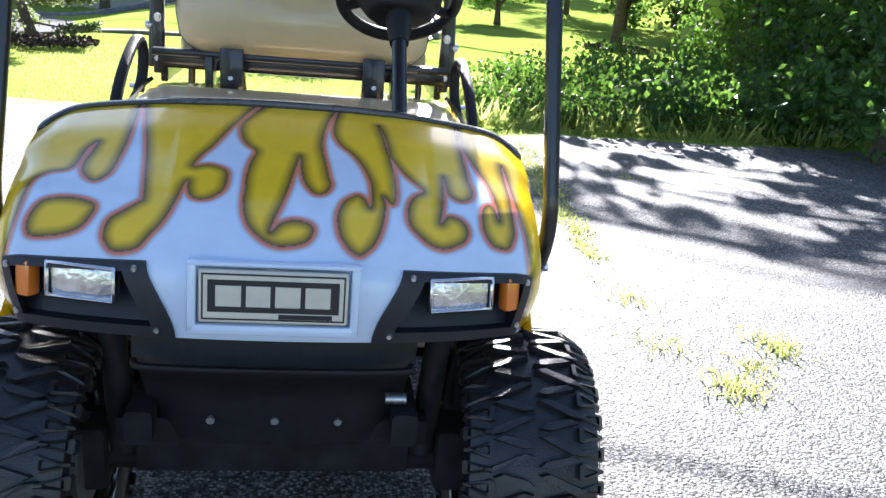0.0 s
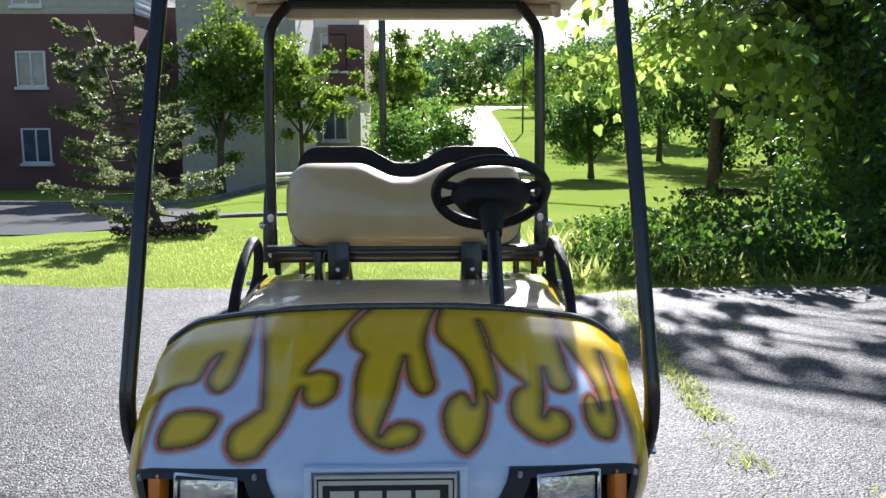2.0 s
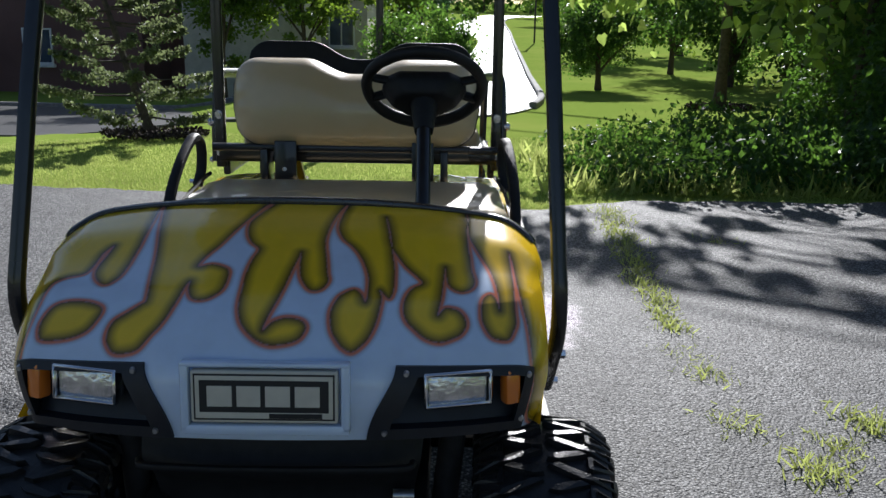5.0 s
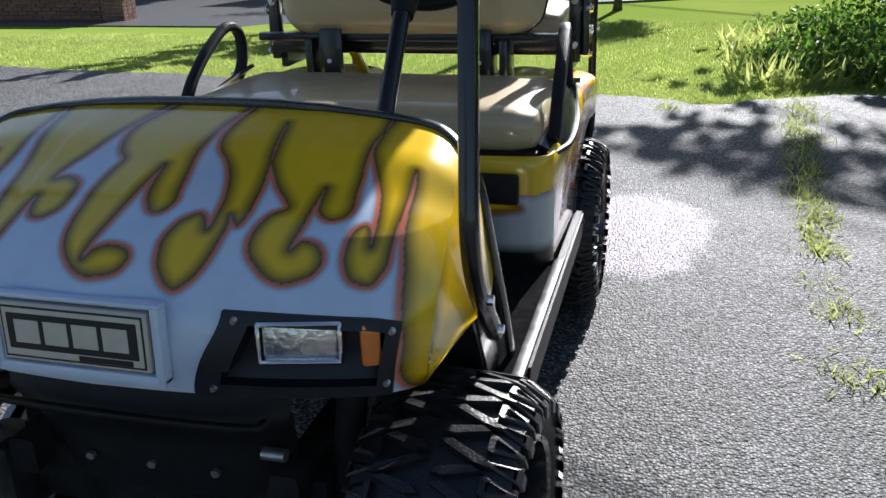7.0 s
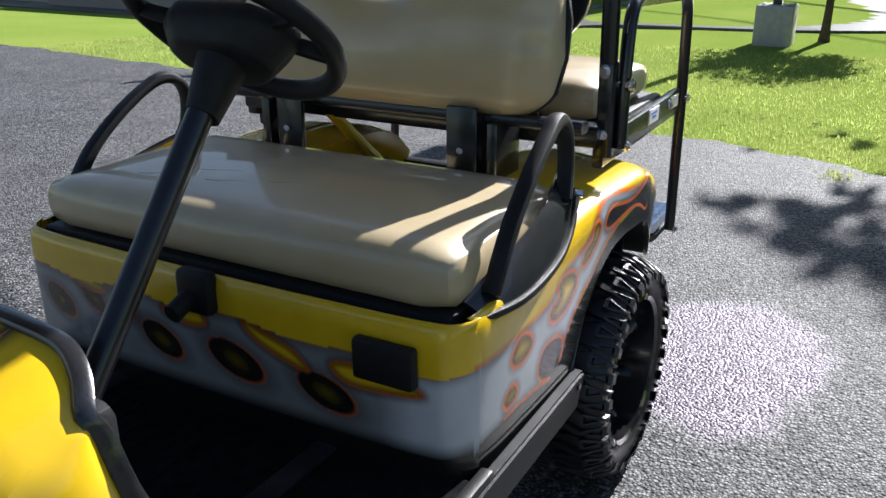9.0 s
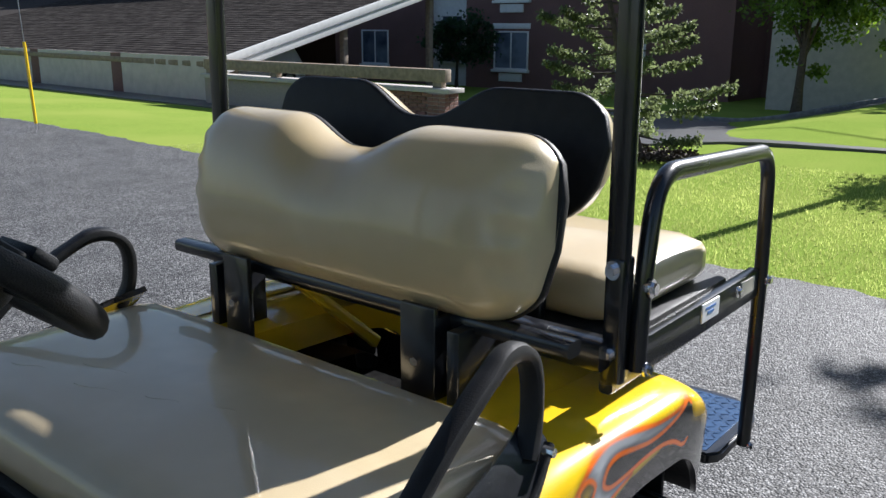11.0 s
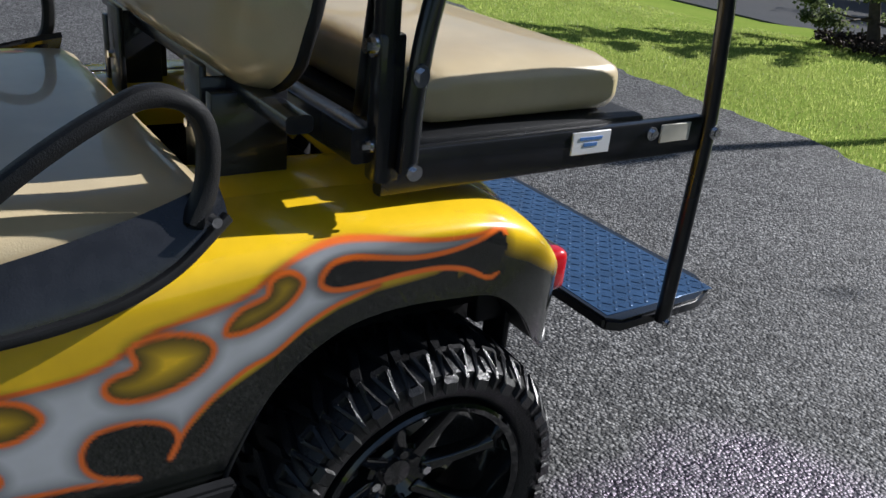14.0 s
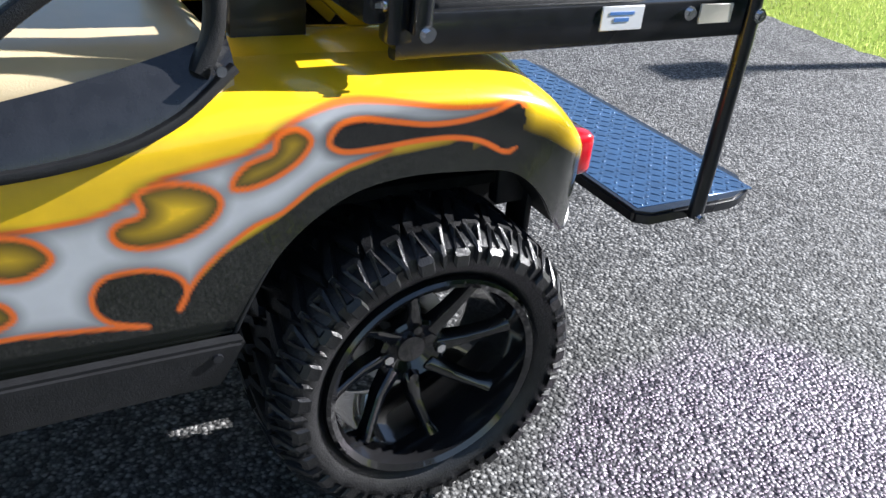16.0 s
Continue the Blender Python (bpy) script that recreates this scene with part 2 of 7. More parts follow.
    sm = node("ShaderNodeMapRange", From_Min=0.78, From_Max=1.02, To_Min=1.0, To_Max=0.0)
    l.new(ln.outputs["Value"], sm.inputs["Value"])
    st = n.new("ShaderNodeMix")
    st.data_type, st.blend_type = "RGBA", "MULTIPLY"
    st.inputs["B"].default_value = (0.985, 0.95, 1.0, 1)
    l.new(sm.outputs[0], st.inputs["Factor"])
    l.new(cm.outputs["Result"], st.inputs["A"])
    l.new(st.outputs["Result"], p.inputs["Base Color"])
    sr = node("ShaderNodeMapRange", To_Min=0.68, To_Max=0.42)
    l.new(sm.outputs[0], sr.inputs["Value"])
    l.new(sr.outputs[0], p.inputs["Roughness"])
    sp = node("ShaderNodeMapRange", To_Min=0.42, To_Max=0.78)
    l.new(sm.outputs[0], sp.inputs["Value"])
    l.new(sp.outputs[0], p.inputs["Specular IOR Level"])
    sc = n.new("ShaderNodeMix")
    sc.data_type = "RGBA"
    sc.inputs["A"].default_value, sc.inputs["B"].default_value = (1, 1, 1, 1), (0.94, 0.75, 1.0, 1)
    l.new(sm.outputs[0], sc.inputs["Factor"])
    l.new(sc.outputs["Result"], p.inputs["Specular Tint"])
    b = n.new("ShaderNodeBump")
    b.inputs["Strength"].default_value, b.inputs["Distance"].default_value, b.invert = 0.9, 0.006, True
    l.new(vor.outputs["Distance"], b.inputs["Height"])
    b2 = n.new("ShaderNodeBump")
    b2.inputs["Strength"].default_value, b2.inputs["Distance"].default_value = 0.4, 0.002
    l.new(vor2.outputs["Distance"], b2.inputs["Height"])
    l.new(b.outputs[0], b2.inputs["Normal"])
    l.new(b2.outputs[0], p.inputs["Normal"])
    return m


M_asphalt = asphalt_material()
M_road = material("worn_road", (0.085, 0.084, 0.083), 0.40, vary=0.2, scale=60, second=(0.07, 0.07, 0.07), mix_scale=0.3, bump=0.3, bump_scale=150)

M_channel = material("roof_channel_black", (0.03, 0.026, 0.022), 0.8, vary=0.3, scale=30)
M_hip = material("satin_black_plastic", (0.020, 0.021, 0.024), 0.24, coat=0.5, vary=0.2, scale=30, bump=0.1, bump_scale=300)
for _m, _s in ((M_floor, 0.0), (M_lawn, 0.0), (M_chassis, 0.1), (M_grass, 0.2), (M_road, 0.5), (M_channel, 0.1), (M_shingle, 0.0), (M_plastic, 0.3)):
    _m.node_tree.nodes["Principled BSDF"].inputs["Specular IOR Level"].default_value = _s
M_brickface = material("brown_face_brick", (0.20, 0.10, 0.075), 0.85, vary=0.2, scale=30, bump=0.3, bump_scale=60, per_object=0.25)
M_mortar = material("grey_mortar", (0.30, 0.27, 0.24), 0.9, vary=0.15, scale=40)
M_leafS = leaf_material("sunny_leaf", (0.155, 0.24, 0.052), 0.4, 1.0, 2.6)
M_scuff = material("scuffed_sill", (0.16, 0.16, 0.165), 0.45, 0.5, vary=0.6, scale=25, second=(0.03, 0.03, 0.03), mix_scale=6)
M_redpaint = material("dark_red_car_paint", (0.28, 0.012, 0.012), 0.25, coat=0.6, vary=0.1)
M_kerb = material("weathered_kerb", (0.19, 0.185, 0.175), 0.9, vary=0.3, scale=12, bump=0.3, bump_scale=80)
M_labelblue = material("label_print_blue", (0.08, 0.2, 0.5), 0.5, vary=0.1)


# ---- mesh helpers ----
def mesh_object(name, bm, mat, parent=None, label="", smooth=True):
    me = bpy.data.meshes.new(name)
    bm.to_mesh(me)
    bm.free()
    me.materials.append(mat)
    if smooth:
        me.shade_smooth()
        me.set_sharp_from_angle(angle=radians(38))
    ob = new(name, me)
    ob.parent = parent
    if label:
        ob["label"] = label
    return ob


def part(name, bm, mat, parent, label="", smooth=True):
    return mesh_object(name, bm, mat, parent, label, smooth)


def thing(name, label, category, at=(0, 0, 0), group="", kind=""):
    ob = new(name)
    ob.location = at
    return tagged(ob, label, category, group, kind)


def rbox(lo, hi, bevel=0.01, segments=2, m=None):
    bm = bmesh.new()
    bmesh.ops.create_cube(bm, size=1.0)
    c = [(a + b) / 2 for a, b in zip(lo, hi)]
    s = [abs(b - a) for a, b in zip(lo, hi)]
    for v in bm.verts:
        v.co = Vector((v.co.x * s[0] + c[0], v.co.y * s[1] + c[1], v.co.z * s[2] + c[2]))
    if bevel:
        bmesh.ops.bevel(bm, geom=bm.edges[:], offset=min(bevel, min(s) * 0.45), segments=segments, profile=0.5, affect="EDGES")
    if m is not None:
        bm.transform(m)
    return bm


def cyl(a, b, r, n=16, r2=None, bevel=0.0):
    a, b = Vector(a), Vector(b)
    bm = bmesh.new()
    bmesh.ops.create_cone(bm, cap_ends=True, segments=n, radius1=r, radius2=r if r2 is None else r2, depth=(b - a).length)
    if bevel:
        bmesh.ops.bevel(bm, geom=[e for e in bm.edges if len(e.link_faces) == 2 and any(len(f.verts) > 4 for f in e.link_faces)], offset=bevel, segments=2, profile=0.5, affect="EDGES")
    q = (b - a).to_track_quat("Z", "Y").to_matrix().to_4x4()
    bm.transform(Matrix.Translation((a + b) / 2) @ q)
    return bm


def join(*bms):
    out = bms[0]
    for b in bms[1:]:
        me = bpy.data.meshes.new("tmp")
        b.to_mesh(me)
        b.free()
        out.from_mesh(me)
        bpy.data.meshes.remove(me)
    return out


def smooth_path(points, steps=8):
    """Catmull-Rom through the points."""
    p = [Vector(q) for q in points]
    p = [p[0] * 2 - p[1], *p, p[-1] * 2 - p[-2]]
    out = []
    for i in range(1, len(p) - 2):
        for k in range(steps):
            t = k / steps
            a, b, c, d = p[i - 1:i + 3]
            out.append(0.5 * (2 * b + (c - a) * t + (2 * a - 5 * b + 4 * c - d) * t * t + (3 * b - a - 3 * c + d) * t ** 3))
    out.append(p[-2])
    return out


def bent_path(points, radius=0.06, steps=6):
    """Straight runs with rounded bends, as tube is bent."""
    p = [Vector(q) for q in points]
    out = [p[0]]
    for a, b, c in zip(p, p[1:], p[2:]):
        d1, d2 = (a - b), (c - b)
        r = min(radius, d1.length * 0.45, d2.length * 0.45)
        s, e = b + d1.normalized() * r, b + d2.normalized() * r
        for k in range(steps + 1):
            t = k / steps
            out.append((1 - t) ** 2 * s + 2 * t * (1 - t) * b + t * t * e)
    out.append(p[-1])
    return out


def sweep(path, profile, closed=False, up=(0, 0, 1)):
    """Sweeps a closed 2D profile along a path."""
    bm = bmesh.new()
    n = len(path)
    rings = []
    ref = Vector(up)
    for i, p in enumerate(path):
        a = path[(i - 1) % n] if closed or i else p
        b = path[(i + 1) % n] if closed or i < n - 1 else p
        d = (b - a).normalized()
        side = d.cross(ref)
        if side.length < 1e-3:
            side = d.cross(Vector((1, 0, 0)))
        side.normalize()
        upv = side.cross(d).normalized()
        if not closed:
            ref = upv
        rings.append([bm.verts.new(p + side * x + upv * y) for x, y in profile])
    m = len(profile)
    for i in range(n if closed else n - 1):
        r0, r1 = rings[i], rings[(i + 1) % n]
        for k in range(m):
            bm.faces.new((r0[k], r0[(k + 1) % m], r1[(k + 1) % m], r1[k]))
    if not closed:
        bm.faces.new(rings[0][::-1])
        bm.faces.new(rings[-1])
    bmesh.ops.recalc_face_normals(bm, faces=bm.faces[:])
    return bm


def ring(r, n=12, sx=1.0, sy=1.0):
    return [(r * sx * math.cos(2 * math.pi * k / n), r * sy * math.sin(2 * math.pi * k / n)) for k in range(n)]


def rect_profile(w, h, r=0.006):
    out = []
    for cx, cy, a0 in ((w / 2 - r, h / 2 - r, 0), (-w / 2 + r, h / 2 - r, 90), (-w / 2 + r, -h / 2 + r, 180), (w / 2 - r, -h / 2 + r, 270)):
        for k in range(3):
            a = radians(a0 + 45 * k)
            out.append((cx + r * math.cos(a), cy + r * math.sin(a)))
    return out


def tube(points, r, n=12, bend=0.06):
    return sweep(bent_path(points, bend), ring(r, n))


def surface(f, nu, nv, flip=False, thick=0.0):
    """Grid over [0,1] x [0,1] through f(u, v), with a back face thick metres behind if given."""
    bm = bmesh.new()
    g = [[bm.verts.new(f(i / nu, j / nv)) for j in range(nv + 1)] for i in range(nu + 1)]
    for i in range(nu):
        for j in range(nv):
            q = (g[i][j], g[i + 1][j], g[i + 1][j + 1], g[i][j + 1])
            bm.faces.new(q[::-1] if flip else q)
    bm.normal_update()
    if thick:
        bmesh.ops.solidify(bm, geom=bm.faces[:], thickness=thick)
    return bm


def table(t, keys):
    """Smooth interpolation through (t, value or tuple) rows."""
    ts = [k[0] for k in keys]
    i = max(0, min(len(ts) - 2, int(np.searchsorted(ts, t)) - 1))
    def val(k):
        v = keys[max(0, min(len(keys) - 1, k))][1]
        return np.array(v, float)
    s = (t - ts[i]) / (ts[i + 1] - ts[i])
    s = max(0.0, min(1.0, s))
    h = ts[i + 1] - ts[i]
    def slope(k):
        k0, k1 = max(0, k - 1), min(len(keys) - 1, k + 1)
        return (val(k1) - val(k0)) / (ts[k1] - ts[k0])
    m0, m1 = slope(i) * h, slope(i + 1) * h
    r = (2 * s ** 3 - 3 * s * s + 1) * val(i) + (s ** 3 - 2 * s * s + s) * m0 + (-2 * s ** 3 + 3 * s * s) * val(i + 1) + (s ** 3 - s * s) * m1
    return float(r) if r.ndim == 0 else r


def outline_solid(outline, depth, m=None, bevel=0.0, holes=()):
    """A flat outline in x, z given depth along y, with rounded rims."""
    bm = bmesh.new()
    f = bm.faces.new([bm.verts.new((x, 0, z)) for x, z in outline])
    r = bmesh.ops.extrude_face_region(bm, geom=[f])
    for v in [g for g in r["geom"] if isinstance(g, bmesh.types.BMVert)]:
        v.co.y += depth
    bmesh.ops.recalc_face_normals(bm, faces=bm.faces[:])
    if bevel:
        es = [e for e in bm.edges if len(e.link_faces) == 2 and sum(len(q.verts) > 4 for q in e.link_faces) == 1]
        bmesh.ops.bevel(bm, geom=es, offset=bevel, segments=3, profile=0.5, affect="EDGES")
    if m is not None:
        bm.transform(m)
    return bm


rng = np.random.default_rng(7)


def leaf_mesh(name, centres, size, mat, parent=None, label="", droop=0.0, shape="diamond", spread=0.35, flat=0.0):
    """Many small folded leaves in one mesh."""
    n = len(centres)
    c = np.asarray(centres, float)
    d = rng.normal(size=(n, 3))
    d[:, 2] = d[:, 2] * (1 - flat) - droop
    d /= np.linalg.norm(d, axis=1)[:, None]
    w = np.cross(d, rng.normal(size=(n, 3)))
    w /= np.linalg.norm(w, axis=1)[:, None]
    up = np.cross(w, d)
    s = size * (1 + spread * rng.uniform(-1, 1, n))[:, None]
    if shape == "diamond":
        tmpl = [(0, 0, 0), (0.5, 0.32, 0.08), (1.0, 0, -0.05), (0.5, -0.32, 0.08)]
        faces = [(0, 1, 2), (0, 2, 3)]
    elif shape == "blade":
        tmpl = [(0, 0.06, 0), (0, -0.06, 0), (0.55, -0.045, 0.06), (0.55, 0.045, 0.06), (1.0, 0, 0.0)]
        faces = [(0, 1, 2, 3), (3, 2, 4)]
    else:
        tmpl = [(0, 0, 0), (-0.08, 0.3, 0.05), (0.25, 0.48, 0.1), (0.62, 0.3, 0.06), (1.05, 0, -0.06), (0.62, -0.3, 0.06), (0.25, -0.48, 0.1), (-0.08, -0.3, 0.05)]
        faces = [(0, 1, 2, 3, 4), (0, 4, 5, 6, 7)]
    v = np.concatenate([(c + s * (a * d + b * w + e * up))[:, None, :] for a, b, e in tmpl], axis=1).reshape(-1, 3)
    k = len(tmpl)
    fs = [tuple(i * k + j for j in f) for i in range(n) for f in faces]
    me = bpy.data.meshes.new(name)
    me.from_pydata(v.tolist(), [], fs)
    me.materials.append(mat)
    ob = new(name, me)
    ob.parent = parent
    if label:
        ob["label"] = label
    return ob


def blob_points(n, centre, radii, clumps=30, clump_r=0.25, hollow=0.5, squash=None):
    """Points in leafy clumps spread through an uneven ellipsoid crown."""
    d = rng.normal(size=(clumps, 3))
    d /= np.linalg.norm(d, axis=1)[:, None]
    r = (hollow + (1 - hollow) * rng.uniform(0, 1, clumps)) * rng.uniform(0.75, 1.12, clumps)
    cc = d * r[:, None] * np.array(radii)
    size = clump_r * rng.uniform(0.6, 1.4, clumps)
    idx = rng.integers(0, clumps, n)
    p = cc[idx] + rng.normal(size=(n, 3)) * (size[idx])[:, None] * np.array([1, 1, 0.7]) * 0.6
    return p + np.array(centre)


def trunk_mesh(points, r0, r1, n=9):
    path = smooth_path(points, 5)
    bm = bmesh.new()
    rings = []
    for i, p in enumerate(path):
        t = i / (len(path) - 1)
        d = (path[min(i + 1, len(path) - 1)] - path[max(i - 1, 0)]).normalized()
        a = d.cross(Vector((0.3, 1, 0.1))).normalized()
        b = a.cross(d)
        r = (r0 + (r1 - r0) * t) * (1 + 0.35 * max(0, 0.12 - t) / 0.12)
        rings.append([bm.verts.new(p + (a * math.cos(k * 2 * math.pi / n) + b * math.sin(k * 2 * math.pi / n)) * r * (1 + 0.1 * math.sin(5 * k + 3 * t))) for k in range(n)])
    for r0_, r1_ in zip(rings, rings[1:]):
        for k in range(n):
            bm.faces.new((r0_[k], r0_[(k + 1) % n], r1_[(k + 1) % n], r1_[k]))
    bm.faces.new(rings[0])
    bm.faces.new(rings[-1][::-1])
    bmesh.ops.recalc_face_normals(bm, faces=bm.faces[:])
    return bm


def broadleaf(name, label, at, height, crown, radii, mat, leaves=6000, leaf=0.09, trunk_r=0.09, clumps=40, clump_r=0.3, category="tree", shape="diamond", hollow=0.5, limbs=7):
    """A tree or bush with a tapered trunk, limbs and a leafy crown with gaps. crown: height of the crown's middle."""
    t = thing(name, label, category, at)
    top = height - radii[2] * 0.5
    lean = rng.uniform(-0.12, 0.12, 2)
    bm = trunk_mesh([(0, 0, -0.05), (lean[0] * 0.3, lean[1] * 0.3, top * 0.35), (lean[0], lean[1], top * 0.7), (lean[0] * 1.5, lean[1] * 1.5, top)], trunk_r, trunk_r * 0.3)
    part("trunk", bm, M_bark, t)
    for k in range(limbs):
        a = 2 * math.pi * k / limbs + rng.uniform(-0.4, 0.4)
        z0 = max(0.25 * crown, crown - radii[2] * rng.uniform(0.4, 1.0))
        e = (math.cos(a) * radii[0] * 0.8, math.sin(a) * radii[1] * 0.8, crown + radii[2] * rng.uniform(-0.2, 0.6))
        b = trunk_mesh([(lean[0] * 0.5, lean[1] * 0.5, z0), (e[0] * 0.45, e[1] * 0.45, z0 + (e[2] - z0) * 0.6), e], trunk_r * 0.45, trunk_r * 0.12, 6)
        part("limb", b, M_bark, t)
    pts = blob_points(leaves, (lean[0], lean[1], crown), radii, clumps, clump_r, hollow)
    pts = pts[pts[:, 2] > 0.02]
    leaf_mesh("crown", pts, leaf, mat, t, droop=0.3, shape=shape)["kind"] = "stuff"
    return t


# ---- ground, drive and road ----
FALL = [(6.2, 0.0), (8.5, 0.08), (11.3, 0.30), (19.0, 0.60), (28.0, 0.97), (40.0, 1.1)]


def ground_fall(x, y):
    """How far the ground lies below the drive: it dips towards the apartment block. Takes arrays."""
    t = np.clip((-2.3 - x) / 3.5, 0, 1)
    return np.interp(y, *zip(*FALL)) * t * t * (3 - 2 * t)


def ground_height(x, y):
    """Level by the drive, falling a little to the apartment block and rising along the far road."""
    h = -float(ground_fall(x, y))
    if y > 24:
        t = max(0.0, min(1.0, (x + 8) / 10))
        h += 0.029 * (y - 24) * t * t * (3 - 2 * t)
    return h


def ground_sheet():
    xs = [-400, -200, -120, -80] + [-60 + 1.5 * k for k in range(81)] + [80, 120, 200, 400]
    ys = [-300, -120, -60, -30, -15, -8] + [-4 + 1 * k for k in range(89)] + [100, 120, 140, 170, 220, 300, 450, 700]
    bm = bmesh.new()
    g = [[bm.verts.new((x, y, ground_height(x, y) - 0.02)) for y in ys] for x in xs]
    for i in range(len(xs) - 1):
        for j in range(len(ys) - 1):
            bm.faces.new((g[i][j], g[i + 1][j], g[i + 1][j + 1], g[i][j + 1]))
    return tagged(mesh_object("ground", bm, M_lawn), "mown green lawn reaching to the trees", "lawn", kind="structure")


ground_sheet()


def drive_edge(x):
    """Where the asphalt ends and the lawn begins."""
    base = table(x, [(-60, 10.0), (-38, 8.2), (-22, 7.2), (-14.7, 6.75), (-10.5, 6.6), (-7.5, 6.35), (-3.6, 5.9), (-2, 5.70), (-0.6, 5.56), (0, 5.52), (0.5, 5.36), (1.06, 5.16), (1.45, 5.42), (2.0, 5.56), (3.4, 5.62), (5, 5.7), (9, 6.0)])
    return base + 0.022 * math.sin(3.1 * x) + 0.02 * math.sin(9.7 * x + 1) + 0.02 * math.sin(23.3 * x + 2) + 0.02 * math.sin(57 * x)


def strip(name, near, far, x0, x1, n, mat, z, label, category, rows=8):
    """A sheet between two curves over x, with a skirt so that its rim has depth."""
    bm = bmesh.new()
    g = []
    for i in range(n + 1):
        x = x0 + (x1 - x0) * i / n
        a, b = near(x), far(x)
        g.append([bm.verts.new((x, a + (b - a) * j / rows, z + ground_height(x, a + (b - a) * j / rows))) for j in range(rows + 1)])
    for i in range(n):
        for j in range(rows):
            bm.faces.new((g[i][j], g[i + 1][j], g[i + 1][j + 1], g[i][j + 1]))
    rim = [e for e in bm.edges if len(e.link_faces) == 1]
    r = bmesh.ops.extrude_edge_only(bm, edges=rim)
    for v in [q for q in r["geom"] if isinstance(q, bmesh.types.BMVert)]:
        v.co.z -= 0.06
    bmesh.ops.recalc_face_normals(bm, faces=bm.faces[:])
    return tagged(mesh_object(name, bm, mat), label, category, kind="structure")


strip("pavement_drive", lambda x: -25.0, drive_edge, -60, 9, 690, M_asphalt, 0.0, "worn grey asphalt drive with pale chips", "driveway")


def ribbon(name, left, right, mat, label, category, z=0.012, n=60, kind="structure", depth=0.05):
    """A road between two edge curves, given as functions of 0..1 to (x, y)."""
    bm = bmesh.new()
    a, b = [], []
    for i in range(n + 1):
        l_, r_ = left(i / n), right(i / n)
        a.append(bm.verts.new((l_[0], l_[1], ground_height(*l_) + z)))
        b.append(bm.verts.new((r_[0], r_[1], ground_height(*r_) + z)))
    for i in range(n):
        bm.faces.new((a[i], b[i], b[i + 1], a[i + 1]))
    rim = [e for e in bm.edges if len(e.link_faces) == 1]
    r = bmesh.ops.extrude_edge_only(bm, edges=rim)
    for v in [q for q in r["geom"] if isinstance(q, bmesh.types.BMVert)]:
        v.co.z -= depth
    bmesh.ops.recalc_face_normals(bm, faces=bm.faces[:])
    return tagged(mesh_object(name, bm, mat), label, category, kind=kind)


NEAR = [(0, (-60, 13.6)), (0.2, (-20, 11.9)), (0.34, (-7, 11.4)), (0.42, (-3.2, 11.3)), (0.5, (0.4, 12.0)), (0.56, (2.0, 14.0)), (0.64, (2.75, 21.0)), (0.78, (5.0, 55.0)), (0.9, (8.8, 105.0)), (1.0, (16.0, 130.0))]
FAR = [(0, (-60, 21.0)), (0.2, (-20, 19.4)), (0.34, (-10, 18.9)), (0.42, (-6, 18.5)), (0.5, (-3.9, 19.0)), (0.56, (-2.9, 20.5)), (0.64, (-2.0, 24.5)), (0.78, (0.5, 56.0)), (0.9, (4.2, 106.0)), (1.0, (8.0, 134.0))]
ribbon("road", lambda t: tuple(table(t, FAR)), lambda t: tuple(table(t, NEAR)), M_road, "sunlit grey access road curving away uphill", "road", n=120)


def kerb(rows, name, a=0.0, b=1.0, side=1):
    pts = [Vector((*table(a + (b - a) * i / 120, rows), 0)) for i in range(121)]
    for p in pts:
        p.z = ground_height(p.x, p.y) + 0.03
    bm = sweep(pts, [(-0.07, -0.06), (0.07, -0.06), (0.07, 0.05), (0.05, 0.07), (-0.05, 0.07), (-0.07, 0.05)])
    return tagged(mesh_object(name, bm, M_kerb), "low grey concrete kerb along the road", "kerb", kind="structure")


kerb(FAR, "kerb_far", 0.3, 0.62)
kerb(NEAR, "kerb_near", 0.56, 0.95)


def lawn_blades(name, n, x0, x1, y0, y1, size, label, keep=None):
    x, y = rng.uniform(x0, x1, n), rng.uniform(0, 1, n)
    y = y0 + (y1 - y0) * y ** 1.4
    gx = np.linspace(x0, x1, 3000)
    keep_ = y > np.interp(x, gx, [drive_edge(a) for a in gx]) - 0.06 * rng.uniform(0, 1, n)
    x, y = x[keep_], y[keep_]
    c = np.stack([x, y, -0.02 - ground_fall(x, y)], 1)
    k = len(c)
    a = rng.uniform(0, 2 * math.pi, k)
    lean = rng.uniform(0.1, 0.7, k)
    d = np.stack([np.cos(a) * lean, np.sin(a) * lean, np.ones(k)], 1)
    w = np.stack([-np.sin(a), np.cos(a), np.zeros(k)], 1)
    s = (size * rng.uniform(0.5, 1.5, k))[:, None]
    v = np.concatenate([(c + w * s * 0.09)[:, None], (c - w * s * 0.09)[:, None], (c + d * s * np.array([1.0, 1.0, 0.85]))[:, None]], 1).reshape(-1, 3)
    me = bpy.data.meshes.new(name)
    me.from_pydata(v.tolist(), [], [(3 * i, 3 * i + 1, 3 * i + 2) for i in range(k)])
    me.materials.append(M_grass)
    return tagged(new(name, me), label, "grass", kind="stuff")


lawn_blades("lawn_grass", 150000, -8, 4.2, 5.0, 9.8, 0.026, "short bright green lawn grass blades")

